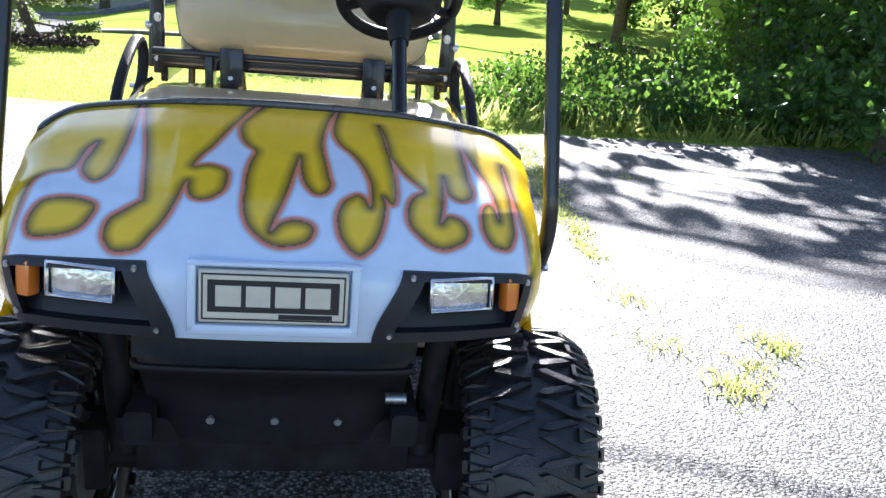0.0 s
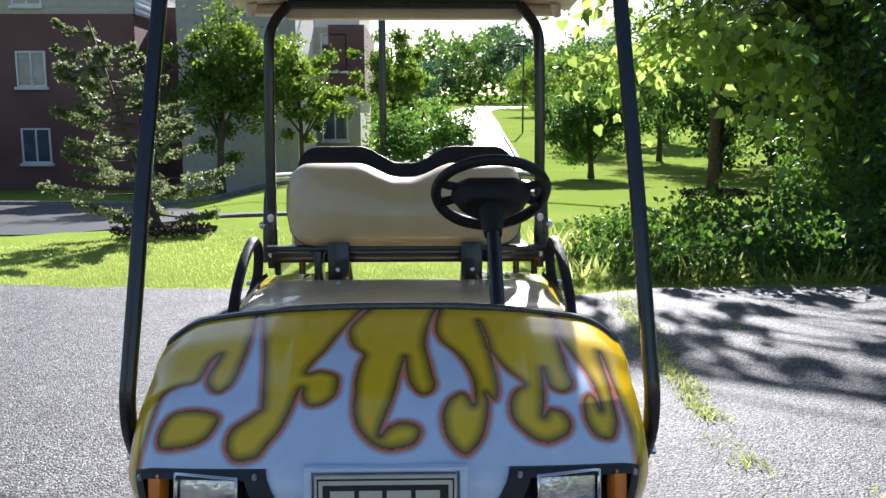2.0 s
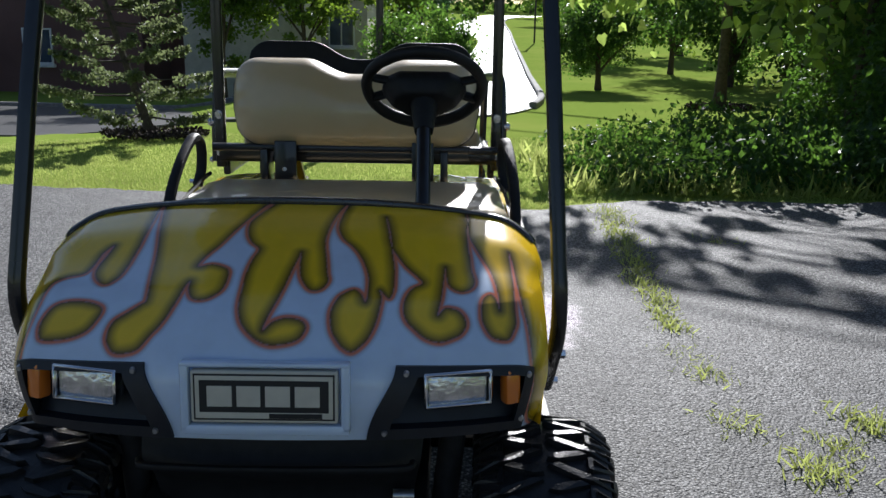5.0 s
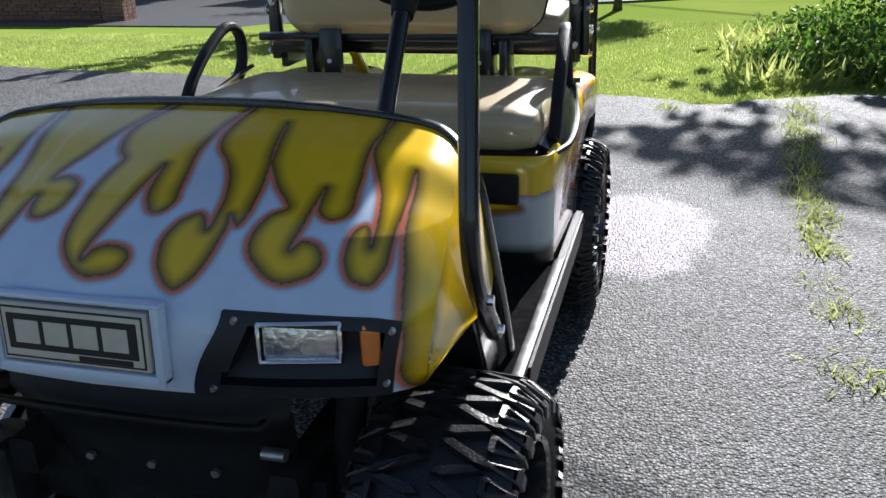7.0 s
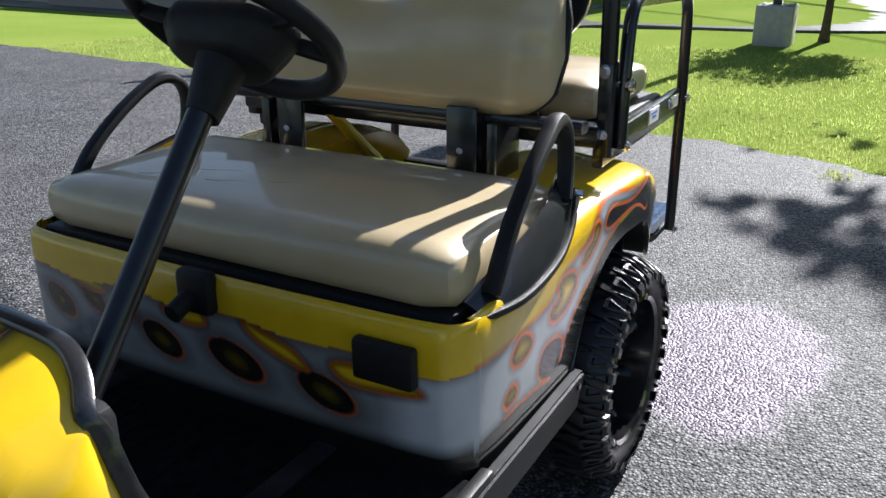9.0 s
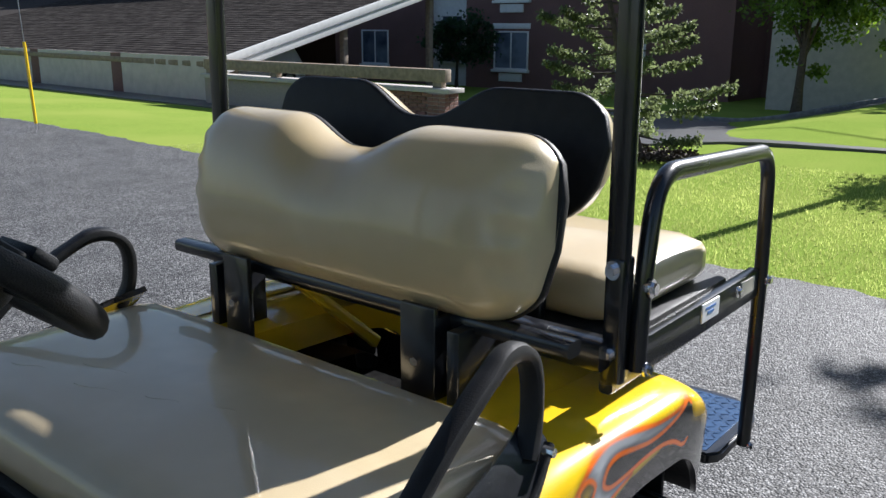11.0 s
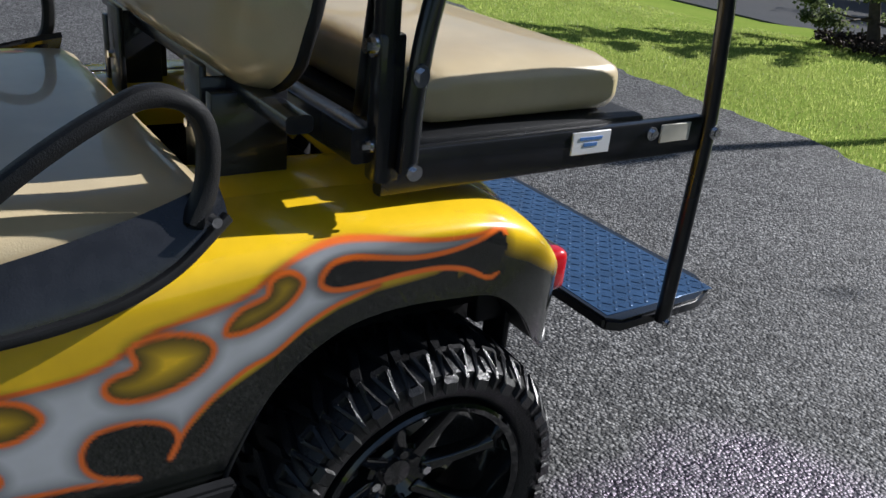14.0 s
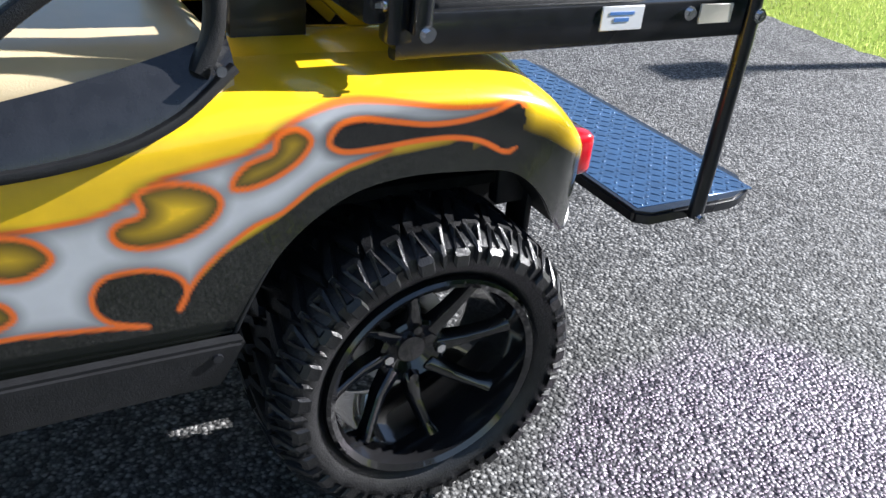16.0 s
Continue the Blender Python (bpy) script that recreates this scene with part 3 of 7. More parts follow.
# ---- apartment block, carport and fences ----
def window_unit(name, x, z, w, h, y, parent, sill=True, vent=False):
    fr = part(name, join(rbox((x - w / 2 - 0.06, y - 0.05, z - 0.06), (x - w / 2, y + 0.05, z + h + 0.06), 0.006), rbox((x + w / 2, y - 0.05, z - 0.06), (x + w / 2 + 0.06, y + 0.05, z + h + 0.06), 0.006),
                         rbox((x - w / 2, y - 0.05, z + h), (x + w / 2, y + 0.05, z + h + 0.06), 0.006), rbox((x - w / 2, y - 0.05, z - 0.06), (x + w / 2, y + 0.05, z), 0.006),
                         rbox((x - 0.025, y - 0.04, z), (x + 0.025, y + 0.04, z + h), 0.004)), M_whitetrim, parent, "white sliding window frame")
    part("pane", rbox((x - w / 2, y - 0.01, z), (x - 0.025, y + 0.005, z + h), 0), M_window, fr)
    part("pane", rbox((x + 0.025, y - 0.01, z), (x + w / 2, y + 0.005, z + h), 0), M_window, fr)
    if sill:
        part("sill", rbox((x - w / 2 - 0.12, y - 0.14, z - 0.16), (x + w / 2 + 0.12, y + 0.02, z - 0.06), 0.01), M_whitetrim, fr)
    if vent:
        part("vent", rbox((x - w * 0.36, y - 0.06, z - 0.5), (x + w * 0.36, y + 0.02, z - 0.2), 0.01), M_whitetrim, fr)
    return fr


def wall_slab(lo, hi, mat, parent, name="wall"):
    return part(name, rbox(lo, hi, 0.0), mat, parent)


block = thing("apartment_building", "three-storey brown brick apartment building with pale top storey and hipped roof", "building", (0.5, 0, -0.2))
BY, BZ = 28.0, -1.8
wall_slab((-20.6, BY, BZ), (-9.96, BY + 12, 5.02), M_brick, block)
wall_slab((-9.96, BY + 3.0, BZ), (-5.6, BY + 12, 5.6), M_brick, block)
wall_slab((-22.6, BY + 0.4, BZ), (-20.6, BY + 12, 7.0), M_whitetrim, block, "bay_wall")
wall_slab((-40, BY, BZ), (-22.6, BY + 12, 5.02), M_brick, block)
for x0, x1 in ((-40, -22.6), (-20.6, -9.9)):
    for k in range(10):
        part("siding_board", rbox((x0, BY - 0.02 - 0.012 * (k % 2), 5.02 + 0.19 * k), (x1, BY + 0.3, 5.02 + 0.19 * (k + 1)), 0.004), M_siding, block)
for k in range(10):
    part("siding_board", rbox((-9.96, BY - 0.02, 5.02 + 0.19 * k), (-9.86 + 0.012 * (k % 2), BY + 12, 5.02 + 0.19 * (k + 1)), 0.004), M_whitetrim, block)
for x0, x1, y0 in ((-40.5, -9.3, BY - 0.5),):
    def roof_f(u, v, x0=x0, x1=x1, y0=y0):
        x = x0 + (x1 - x0) * u
        return Vector((x, y0 + 7.0 * v, 6.95 + 2.6 * v))
    part("roof", surface(roof_f, 30, 10, thick=-0.16), M_shingle, block)
    part("fascia", rbox((x0, y0 - 0.06, 6.80), (x1, y0, 7.0), 0.01), M_plastic, block)
    part("soffit", rbox((x0, y0 - 0.02, 6.78), (x1, y0 + 0.6, 6.82), 0.0), M_whitetrim, block)
gb = bmesh.new()
bmesh.ops.contextual_create(gb, geom=[gb.verts.new(q) for q in ((-9.9, BY - 0.2, 6.9), (-9.9, BY + 6.5, 9.35), (-9.9, BY + 12.5, 6.9))])
bmesh.ops.solidify(gb, geom=gb.faces[:], thickness=0.1)
part("gable", gb, M_whitetrim, block)
part("rake_board", sweep([Vector((-9.6, BY - 0.55, 6.85)), Vector((-9.6, BY + 6.5, 9.5))], rect_profile(0.5, 0.22)), M_whitetrim, block)
for z, h in ((0.15, 1.15), (2.68, 1.15), (5.3, 1.08)):
    window_unit("window", -13.42, z + 0.04, 0.86, h - 0.1, BY, block)
    for x in (-18.45, -25.5, -29.5, -33.5):
        window_unit("window", x, z - 0.15, 1.45, h + 0.15, BY, block, vent=True)
    if z < 5:
        part("lintel", rbox((-19.3, BY - 0.04, z + h + 0.14), (-17.6, BY + 0.1, z + h + 0.34), 0.01), M_whitetrim, block)
for z in (0.2, 2.75, 5.3):
    window_unit("window", -21.6, z, 1.0, 1.7, BY + 0.4, block)
    rail = part("balcony_rail", rbox((-22.2, BY + 0.12, z + 0.85), (-21.0, BY + 0.17, z + 0.92), 0.01), M_black, block)
    part("balcony_rail", rbox((-22.2, BY + 0.12, z - 0.05), (-21.0, BY + 0.17, z), 0.01), M_black, block)
    for k in range(13):
        part("baluster", rbox((-22.2 + 0.098 * k, BY + 0.13, z), (-22.18 + 0.098 * k, BY + 0.16, z + 0.86), 0), M_black, rail)

wing = thing("rear_wing", "tall grey rendered wing with pale siding behind the trees", "building")
wall_slab((-7.3, 25.2, BZ), (-3.75, 29.6, 5.2), M_greywall, wing)
part("fascia", rbox((-7.4, 25.05, 5.2), (-3.65, 29.6, 5.42), 0.01), M_whitetrim, wing)
wall_slab((-4.6, 33.0, -0.5), (-2.4, 40, 6.2), M_siding, wing)
wall_slab((-3.6, 32.9, 2.4), (-2.2, 40, 5.0), M_brick, wing, "brick_band")
for k in range(9):
    part("siding_board", rbox((-4.62, 32.96 - 0.01 * (k % 2), 4.9 + 0.19 * k), (-2.38, 33.3, 4.9 + 0.19 * (k + 1)), 0.004), M_whitetrim, wing)
for z in (0.6, 3.3):
    window_unit("window", -3.4, z, 0.9, 1.3, 32.95, wing)

carport = thing("carport", "long open carport with dark shingled roof and timber posts", "carport")
EX, EY, EZ = -15.4, 13.0, 0.50
def cp_roof(u, v):
    x = EX - 40 * u
    return Vector((x, EY + 0.045 * (EX - x) + 8.5 * v, EZ + 0.06 + 2.2 * v))
part("roof", surface(cp_roof, 40, 26, thick=-0.12), M_shingle, carport)
def shingle_rows():
    bm = bmesh.new()
    for r in range(44):
        v = (r + 0.5) / 44
        k = 0
        x = 0.0
        while x < 22:
            w = rng.uniform(0.26, 0.36)
            a, b = cp_roof(x / 40, v - 0.011), cp_roof((x + w - 0.012) / 40, v - 0.011)
            c, d = cp_roof((x + w - 0.012) / 40, v + 0.014), cp_roof(x / 40, v + 0.014)
            up = Vector((0, -0.28, 0.96))
            lift = rng.uniform(0.012, 0.02)
            q = [bm.verts.new(p + up * h) for p, h in ((a, lift), (b, lift), (c, 0.004), (d, 0.004))]
            lo = [bm.verts.new(p - up * 0.004) for p in (a, b)]
            bm.faces.new(q)
            bm.faces.new((lo[0], lo[1], q[1], q[0]))
            x += w
    return bm
part("shingles", shingle_rows(), M_shingle, carport, "rows of weathered dark shingles")["kind"] = "stuff"
part("gutter", sweep([Vector((EX, EY - 0.05, EZ - 0.02)), Vector((EX - 40, EY + 1.75, EZ - 0.02))], rect_profile(0.12, 0.14, 0.02)), M_wood, carport, "brown gutter")
for off, z in ((0.0, -0.10), (0.04, 0.11)):
    part("rake_board", sweep([Vector((EX + 0.12 + off, EY - 0.1, EZ + z)), Vector((EX + 0.12 + off, EY + 8.5, EZ + 2.2 + z))], rect_profile(0.06, 0.19, 0.008)), M_whitetrim, carport, "pale rake board")
for y in (13.4, 17.0, 20.5):
    part("post", rbox((EX - 0.35, y - 0.08, -1.7), (EX - 0.19, y + 0.08, EZ + 2.2 * (y - EY) / 8.5 - 0.1), 0.01), M_wood, carport, "weathered timber post")
for k in range(6):
    part("post", rbox((EX - 5 - 5.5 * k, EY + 0.3 + 0.045 * (5 + 5.5 * k), -1.7), (EX - 4.86 - 5.5 * k, EY + 0.44 + 0.045 * (5 + 5.5 * k), EZ), 0.01), M_wood, carport)
part("back_wall", rbox((EX - 40, EY + 9.2, -1.4), (EX - 6, EY + 9.4, 3.4), 0), M_brick, carport)

# brick screen wall with its timber rail, and the board fence beyond
screen = thing("screen_wall", "low brown brick wall with pale coping and end pier", "wall", (-8.45, 12.4, -0.34))
WX0, WX1 = -7.0, 0.0
part("core", rbox((WX0, 0.02, -0.8), (WX1, 0.20, 0.58), 0), M_mortar, screen)
part("pier", rbox((-0.33, -0.11, -0.8), (0.05, 0.27, 0.58), 0.004), M_mortar, screen)
part("coping", rbox((WX0, -0.10, 0.58), (0.14, 0.34, 0.66), 0.01), M_concrete, screen, "pale stone coping")
beam = thing("timber_rail", "weathered grey timber rail above the brick wall", "rail", (-8.45, 12.4, -0.34))
part("beam", rbox((WX0, 0.02, 0.76), (-0.05, 0.20, 0.98), 0.012), M_wood, beam)
for k in range(4):
    part("block", rbox((-0.35 - 2.2 * k, 0.04, 0.662), (-0.15 - 2.2 * k, 0.18, 0.762), 0.006), M_wood, beam)
fence = thing("board_fence", "long pale board fence beside the carport", "fence")
for k in range(58):
    x = EX - 0.2 - 0.55 * k
    y = EY - 0.1 + 0.05 * (EX - x)
    z = ground_height(x, y)
    part("board", rbox((x - 0.54, y, z - 0.1), (x, y + 0.03, z + 1.02 + 0.01 * math.sin(3.1 * k)), 0.004), M_fence if k % 9 != 8 else M_brick, fence)

# bricks of the screen wall nearest the drive, laid in running bond
def brick_data(w, d):
    me = bpy.data.meshes.new("brick")
    b = rbox((0, 0, 0), (w, d, 0.057), 0.004, 1)
    b.to_mesh(me)
    b.free()
    me.materials.append(M_brickface)
    return me


long_brick, half_brick, side_brick = brick_data(0.19, 0.04), brick_data(0.122, 0.04), brick_data(0.04, 0.122)
for row in range(19):
    z = -0.70 + 0.067 * row
    for k in range(12):
        x = -0.36 - 0.2 * (k + 1) - 0.1 * (row % 2)
        ob = new("brick", long_brick)
        ob.parent = screen
        ob.location = (x, -0.012 + rng.uniform(-0.002, 0.002), z)
    for k in range(3):
        ob = new("brick", half_brick)
        ob.parent = screen
        ob.location = (-0.338 + 0.131 * k, -0.12 + rng.uniform(-0.002, 0.002), z)
        ob = new("brick", side_brick)
        ob.parent = screen
        ob.location = (0.022, -0.118 + 0.131 * k, z)

# ---- golf cart ----
cart = thing("golf_cart", "lifted yellow golf cart with airbrushed flame paint standing on asphalt", "golf cart")
LEVEL = [(0, 0), (0.3, 0.3), (0.47, 0.443), (0.712, 0.662), (0.9, 0.866), (1.046, 0.992), (1.09, 1.048), (1.22, 1.197), (1.3, 1.278), (1.5, 1.48), (1.82, 1.802), (1.9, 1.88)]


def settle(p):
    """The body hangs a little low on its springs."""
    x, y, z = p[..., 0], p[..., 1], p[..., 2]
    return np.stack([x, y, np.interp(z, *zip(*LEVEL))], -1)


HOOD = [(0, (0.425, 1.046)), (0.12, (0.375, 1.034)), (0.28, (0.28, 1.006)), (0.5, (0.150, 0.953)), (0.66, (0.055, 0.893)), (0.76, (0.004, 0.842)), (0.88, (-0.012, 0.785)), (1.0, (-0.006, 0.712))]
HALF = [(0, 0.485), (0.3, 0.490), (0.6, 0.498), (0.8, 0.496), (1.0, 0.476)]


def hood(u, v, lift=0.0):
    """The front cowl: u from -1 to 1 across, v from 0 at the top edge to 1 at the bottom."""
    y, z = table(v, HOOD)
    a = abs(u)
    x = u * table(v, HALF)
    y += 0.075 * a ** 3 * (0.25 + 0.75 * v) + 0.06 * max(0.0, (a - 0.88) / 0.12) ** 2 * v
    y -= 0.05 * max(0.0, (a - 0.8) / 0.2) ** 2 * (1 - v) ** 2
    z -= (0.052 * a ** 2.7) * (1 - v) ** 0.8 + 0.026 * max(0.0, (a - 0.86) / 0.14) ** 2
    t = min(1.0, max(0.0, (v - 0.2) / 0.25))
    back = 0.026 * min(1.0, a / 0.55) * t * t * (3 - 2 * t) * (1 - 0.4 * max(0.0, v - 0.75) / 0.25)
    y += back
    z -= 0.4 * back
    ridge = 1 / (1 + math.exp((abs(x) - 0.205) * 300)) * (1 - v) ** 0.3
    return Vector((x, y - 0.004 * ridge - lift * 0.75, z + lift * 0.65))


REAR = [(0, (0.489, 0.402, 0.958)), (0.12, (0.491, 0.404, 0.945)), (0.3, (0.507, 0.410, 0.880)), (0.5, (0.512, 0.445, 0.790)), (0.65, (0.515, 0.470, 0.725)), (0.78, (0.516, 0.410, 0.695)), (0.9, (0.508, 0.250, 0.715)), (1.0, (0.482, 0.09, 0.70))]


def flank(s, q, side=1):
    """The cowl's side, from the hood's corner edge back to the opening."""
    e = hood(1.0, s)
    r = Vector(table(s, REAR))
    p = e.lerp(r, q)
    p.x += 0.012 * math.sin(math.pi * q) * math.sin(math.pi * min(1, s * 1.1 + 0.1))
    return Vector((p.x * side, p.y, p.z))


def signed(px, py, poly):
    """Distance of points to a closed outline, negative inside."""
    poly = np.asarray(poly)
    a, b = poly, np.roll(poly, -1, 0)
    best = np.full(px.shape, 9.0)
    inside = np.zeros(px.shape, bool)
    for (x0, y0), (x1, y1) in zip(a, b):
        dx, dy = x1 - x0, y1 - y0
        t = np.clip(((px - x0) * dx + (py - y0) * dy) / (dx * dx + dy * dy + 1e-12), 0, 1)
        best = np.minimum(best, np.hypot(px - x0 - t * dx, py - y0 - t * dy))
        hit = ((y0 > py) != (y1 > py)) & (px < dx * (py - y0) / (dy + 1e-12) + x0)
        inside ^= hit
    return np.where(inside, -best, best)


def spline(points, closed=True, steps=6):
    p = np.asarray(points, float)
    n = len(p)
    out = []
    for i in range(n if closed else n - 1):
        a, b, c, d = (p[(i + k) % n] if closed else p[max(0, min(n - 1, i + k))] for k in (-1, 0, 1, 2))
        for s in range(steps):
            t = s / steps
            out.append(0.5 * (2 * b + (c - a) * t + (2 * a - 5 * b + 4 * c - d) * t * t + (3 * b - a - 3 * c + d) * t ** 3))
    return np.array(out)


def mix(a, b, t):
    t = np.clip(t, 0, 1)[..., None]
    return np.asarray(a) * (1 - t) + np.asarray(b) * t


def set_art(ob, colours):
    at = ob.data.color_attributes.new("artwork", "FLOAT_COLOR", "POINT")
    c = np.concatenate([colours, np.ones((len(colours), 1))], 1).astype(np.float32)
    at.data.foreach_set("color", c.ravel())


def art_hood(x, w):
    """Airbrushed licks on the hood: x across in metres, w down the hood in metres."""
    col = np.tile(np.array(PALE), (len(x), 1))
    d = np.minimum(signed(x, w, FLAMES), signed(x, w, DROPLET))
    col = mix(col, INK, np.clip(1 - (d - 0.0) / 0.014, 0, 1) * (d > 0) * 0.8)
    col = np.where((d < 0)[:, None], mix(np.tile(np.array(YELLOW), (len(x), 1)), INK, np.clip(1 + d / 0.021, 0, 1) ** 1.2 * 0.95), col)
    col = mix(col, ORANGE, np.clip(1.3 - np.abs(d - 0.004) / 0.0036, 0, 1) * 0.8)
    return col


LICK_LINES = []
LICK_LINES += [(-0.435, 0.378), (-0.431, 0.342), (-0.424, 0.307), (-0.402, 0.288), (-0.372, 0.279), (-0.362, 0.26), (-0.358, 0.236), (-0.353, 0.205), (-0.337, 0.176), (-0.342, 0.212), (-0.35, 0.252), (-0.348, 0.279), (-0.337, 0.301), (-0.32, 0.313), (-0.305, 0.301), (-0.295, 0.277), (-0.289, 0.218), (-0.284, 0.165), (-0.283, 0.094), (-0.289, 0.014), (-0.283, 0)]
LICK_LINES += [(-0.278, 0.017), (-0.256, 0.139), (-0.241, 0.263), (-0.231, 0.351), (-0.237, 0.366), (-0.258, 0.384), (-0.28, 0.404), (-0.286, 0.433), (-0.279, 0.452), (-0.267, 0.463), (-0.246, 0.463), (-0.225, 0.455), (-0.207, 0.429), (-0.195, 0.413), (-0.183, 0.387), (-0.174, 0.354), (-0.167, 0.316), (-0.161, 0.304), (-0.159, 0.327), (-0.15, 0.348), (-0.135, 0.354), (-0.117, 0.348), (-0.099, 0.327), (-0.095, 0.296)]
LICK_LINES += [(-0.098, 0.271), (-0.113, 0.258), (-0.133, 0.252), (-0.157, 0.258), (-0.148, 0.223), (-0.129, 0.184), (-0.107, 0.12), (-0.086, 0.056), (-0.068, 0.003), (-0.054, 0)]
LICK_LINES += [(-0.078, 0.063), (-0.087, 0.099), (-0.082, 0.144), (-0.07, 0.176), (-0.053, 0.199), (-0.059, 0.236), (-0.063, 0.277), (-0.063, 0.321), (-0.063, 0.363), (-0.057, 0.395), (-0.045, 0.417), (-0.024, 0.436), (-0.003, 0.445), (0.015, 0.445), (0.039, 0.439), (0.051, 0.429), (0.057, 0.413), (0.051, 0.401), (0.036, 0.395), (0.018, 0.395), (0, 0.404), (-0.015, 0.42), (-0.006, 0.384), (0.003, 0.351), (0.012, 0.307), (0.018, 0.266), (0.024, 0.228), (0.027, 0.207)]
LICK_LINES += [(0.03, 0.252), (0.036, 0.29), (0.048, 0.316), (0.06, 0.327), (0.075, 0.321), (0.084, 0.299), (0.08, 0.274), (0.074, 0.228), (0.067, 0.178), (0.067, 0.134), (0.075, 0.066), (0.088, 0.009), (0.096, 0), (0.089, 0.056), (0.087, 0.11), (0.099, 0.155), (0.12, 0.186), (0.136, 0.218), (0.148, 0.255), (0.155, 0.29), (0.156, 0.327), (0.153, 0.354), (0.144, 0.333), (0.132, 0.321), (0.117, 0.33), (0.105, 0.345), (0.096, 0.378)]
LICK_LINES += [(0.099, 0.413), (0.108, 0.433), (0.12, 0.448), (0.135, 0.455), (0.15, 0.445), (0.162, 0.429), (0.171, 0.407), (0.177, 0.378), (0.18, 0.342), (0.176, 0.321), (0.189, 0.339), (0.195, 0.342), (0.2, 0.319), (0.2, 0.288), (0.199, 0.252), (0.194, 0.205), (0.19, 0.15), (0.182, 0.088), (0.175, 0.054), (0.183, 0.115), (0.19, 0.173), (0.204, 0.215), (0.222, 0.252), (0.241, 0.279), (0.251, 0.299)]
LICK_LINES += [(0.233, 0.316), (0.222, 0.342), (0.219, 0.372), (0.225, 0.395), (0.24, 0.413), (0.258, 0.429), (0.282, 0.436), (0.304, 0.429), (0.319, 0.42), (0.328, 0.404), (0.327, 0.387), (0.318, 0.372), (0.306, 0.366), (0.291, 0.366), (0.279, 0.381), (0.285, 0.339), (0.289, 0.29), (0.293, 0.242), (0.295, 0.274), (0.298, 0.299), (0.311, 0.316), (0.326, 0.319), (0.341, 0.307), (0.346, 0.285), (0.341, 0.247), (0.339, 0.205), (0.336, 0.16), (0.335, 0.094), (0.341, 0.023), (0.336, 0)]
LICK_LINES += [(0.339, 0.061), (0.34, 0.12), (0.351, 0.165), (0.365, 0.21), (0.377, 0.25), (0.385, 0.293), (0.389, 0.333), (0.39, 0.366), (0.383, 0.336), (0.374, 0.324), (0.362, 0.336), (0.357, 0.36), (0.358, 0.392), (0.37, 0.42), (0.385, 0.429), (0.403, 0.429), (0.412, 0.413), (0.418, 0.392), (0.417, 0.36), (0.418, 0.301), (0.417, 0.239), (0.415, 0.163), (0.422, 0.215), (0.426, 0.29), (0.432, 0.348), (0.439, 0.39), (0.442, 0.42)]
DROP = [(-0.402, 0.372), (-0.378, 0.36), (-0.342, 0.36), (-0.315, 0.369), (-0.306, 0.381), (-0.313, 0.404), (-0.325, 0.423), (-0.349, 0.436), (-0.379, 0.442), (-0.403, 0.442), (-0.412, 0.433), (-0.415, 0.407)]
FLAMES = spline([(-0.7, 0.75), (-0.462, 0.62), (-0.449, 0.5), (-0.441, 0.43)] + LICK_LINES + [(0.449, 0.5), (0.462, 0.62), (0.7, 0.75)], False, 5).tolist() + [(0.7, -0.3), (-0.7, -0.3)]
DROPLET = spline(DROP, True, 5)
nu, nv = 440, 240
bm = surface(lambda i, j: hood(-1 + 2 * i, j), nu, nv, flip=True)
bm.verts.index_update()


def panel_in(v):
    """Inner edge of the headlamp panel, as a share of the half width."""
    t = min(1.0, max(0.0, (v - 0.768) / 0.232))
    return 0.437 - 0.085 * t * t * (3 - 2 * t)


kill = []
for f in bm.faces:
    c = f.calc_center_median()
    u = [v.index for v in f.verts]
    i, j = min(u) // (nv + 1), min(u) % (nv + 1)
    uu, vv = abs(-1 + 2 * (i + 0.5) / nu), (j + 0.5) / nv
    if vv > 0.778 and panel_in(vv) + 0.02 < uu < 0.915:
        kill.append(f)
co = np.array([v.co[:] for v in bm.verts])
arc = np.concatenate([[0], np.cumsum([(hood(0, (j + 1) / nv) - hood(0, j / nv)).length for j in range(nv)])])
wj = np.tile(arc, nu + 1)
bm.verts.index_update()
hood_cols = art_hood(co[:, 0] / 1.037, wj)
keep = bmesh.ops.delete(bm, geom=kill, context="FACES_ONLY")
cowl = part("front_cowl", bm, M_paint, cart, "pale blue hood with yellow airbrushed flames")
set_art(cowl, hood_cols)
for side in (1, -1):
    bm = surface(lambda i, j: flank(i, j, side), 60, 24, flip=side > 0)
    pts = np.array([v.co[:] for v in bm.verts])
    edge = np.repeat(np.linspace(0, 1, 61), 25), np.tile(np.linspace(0, 1, 25), 61)
    fl = part("cowl_flank", bm, M_paint, cowl, "glossy yellow cowl side")
    c = np.tile(np.array(YELLOW), (len(pts), 1))
    c = mix(c, INK, np.clip(1 - edge[1] / 0.12, 0, 1) * np.clip((edge[0] - 0.45) / 0.3, 0, 1) * 0.9)
    set_art(fl, c)
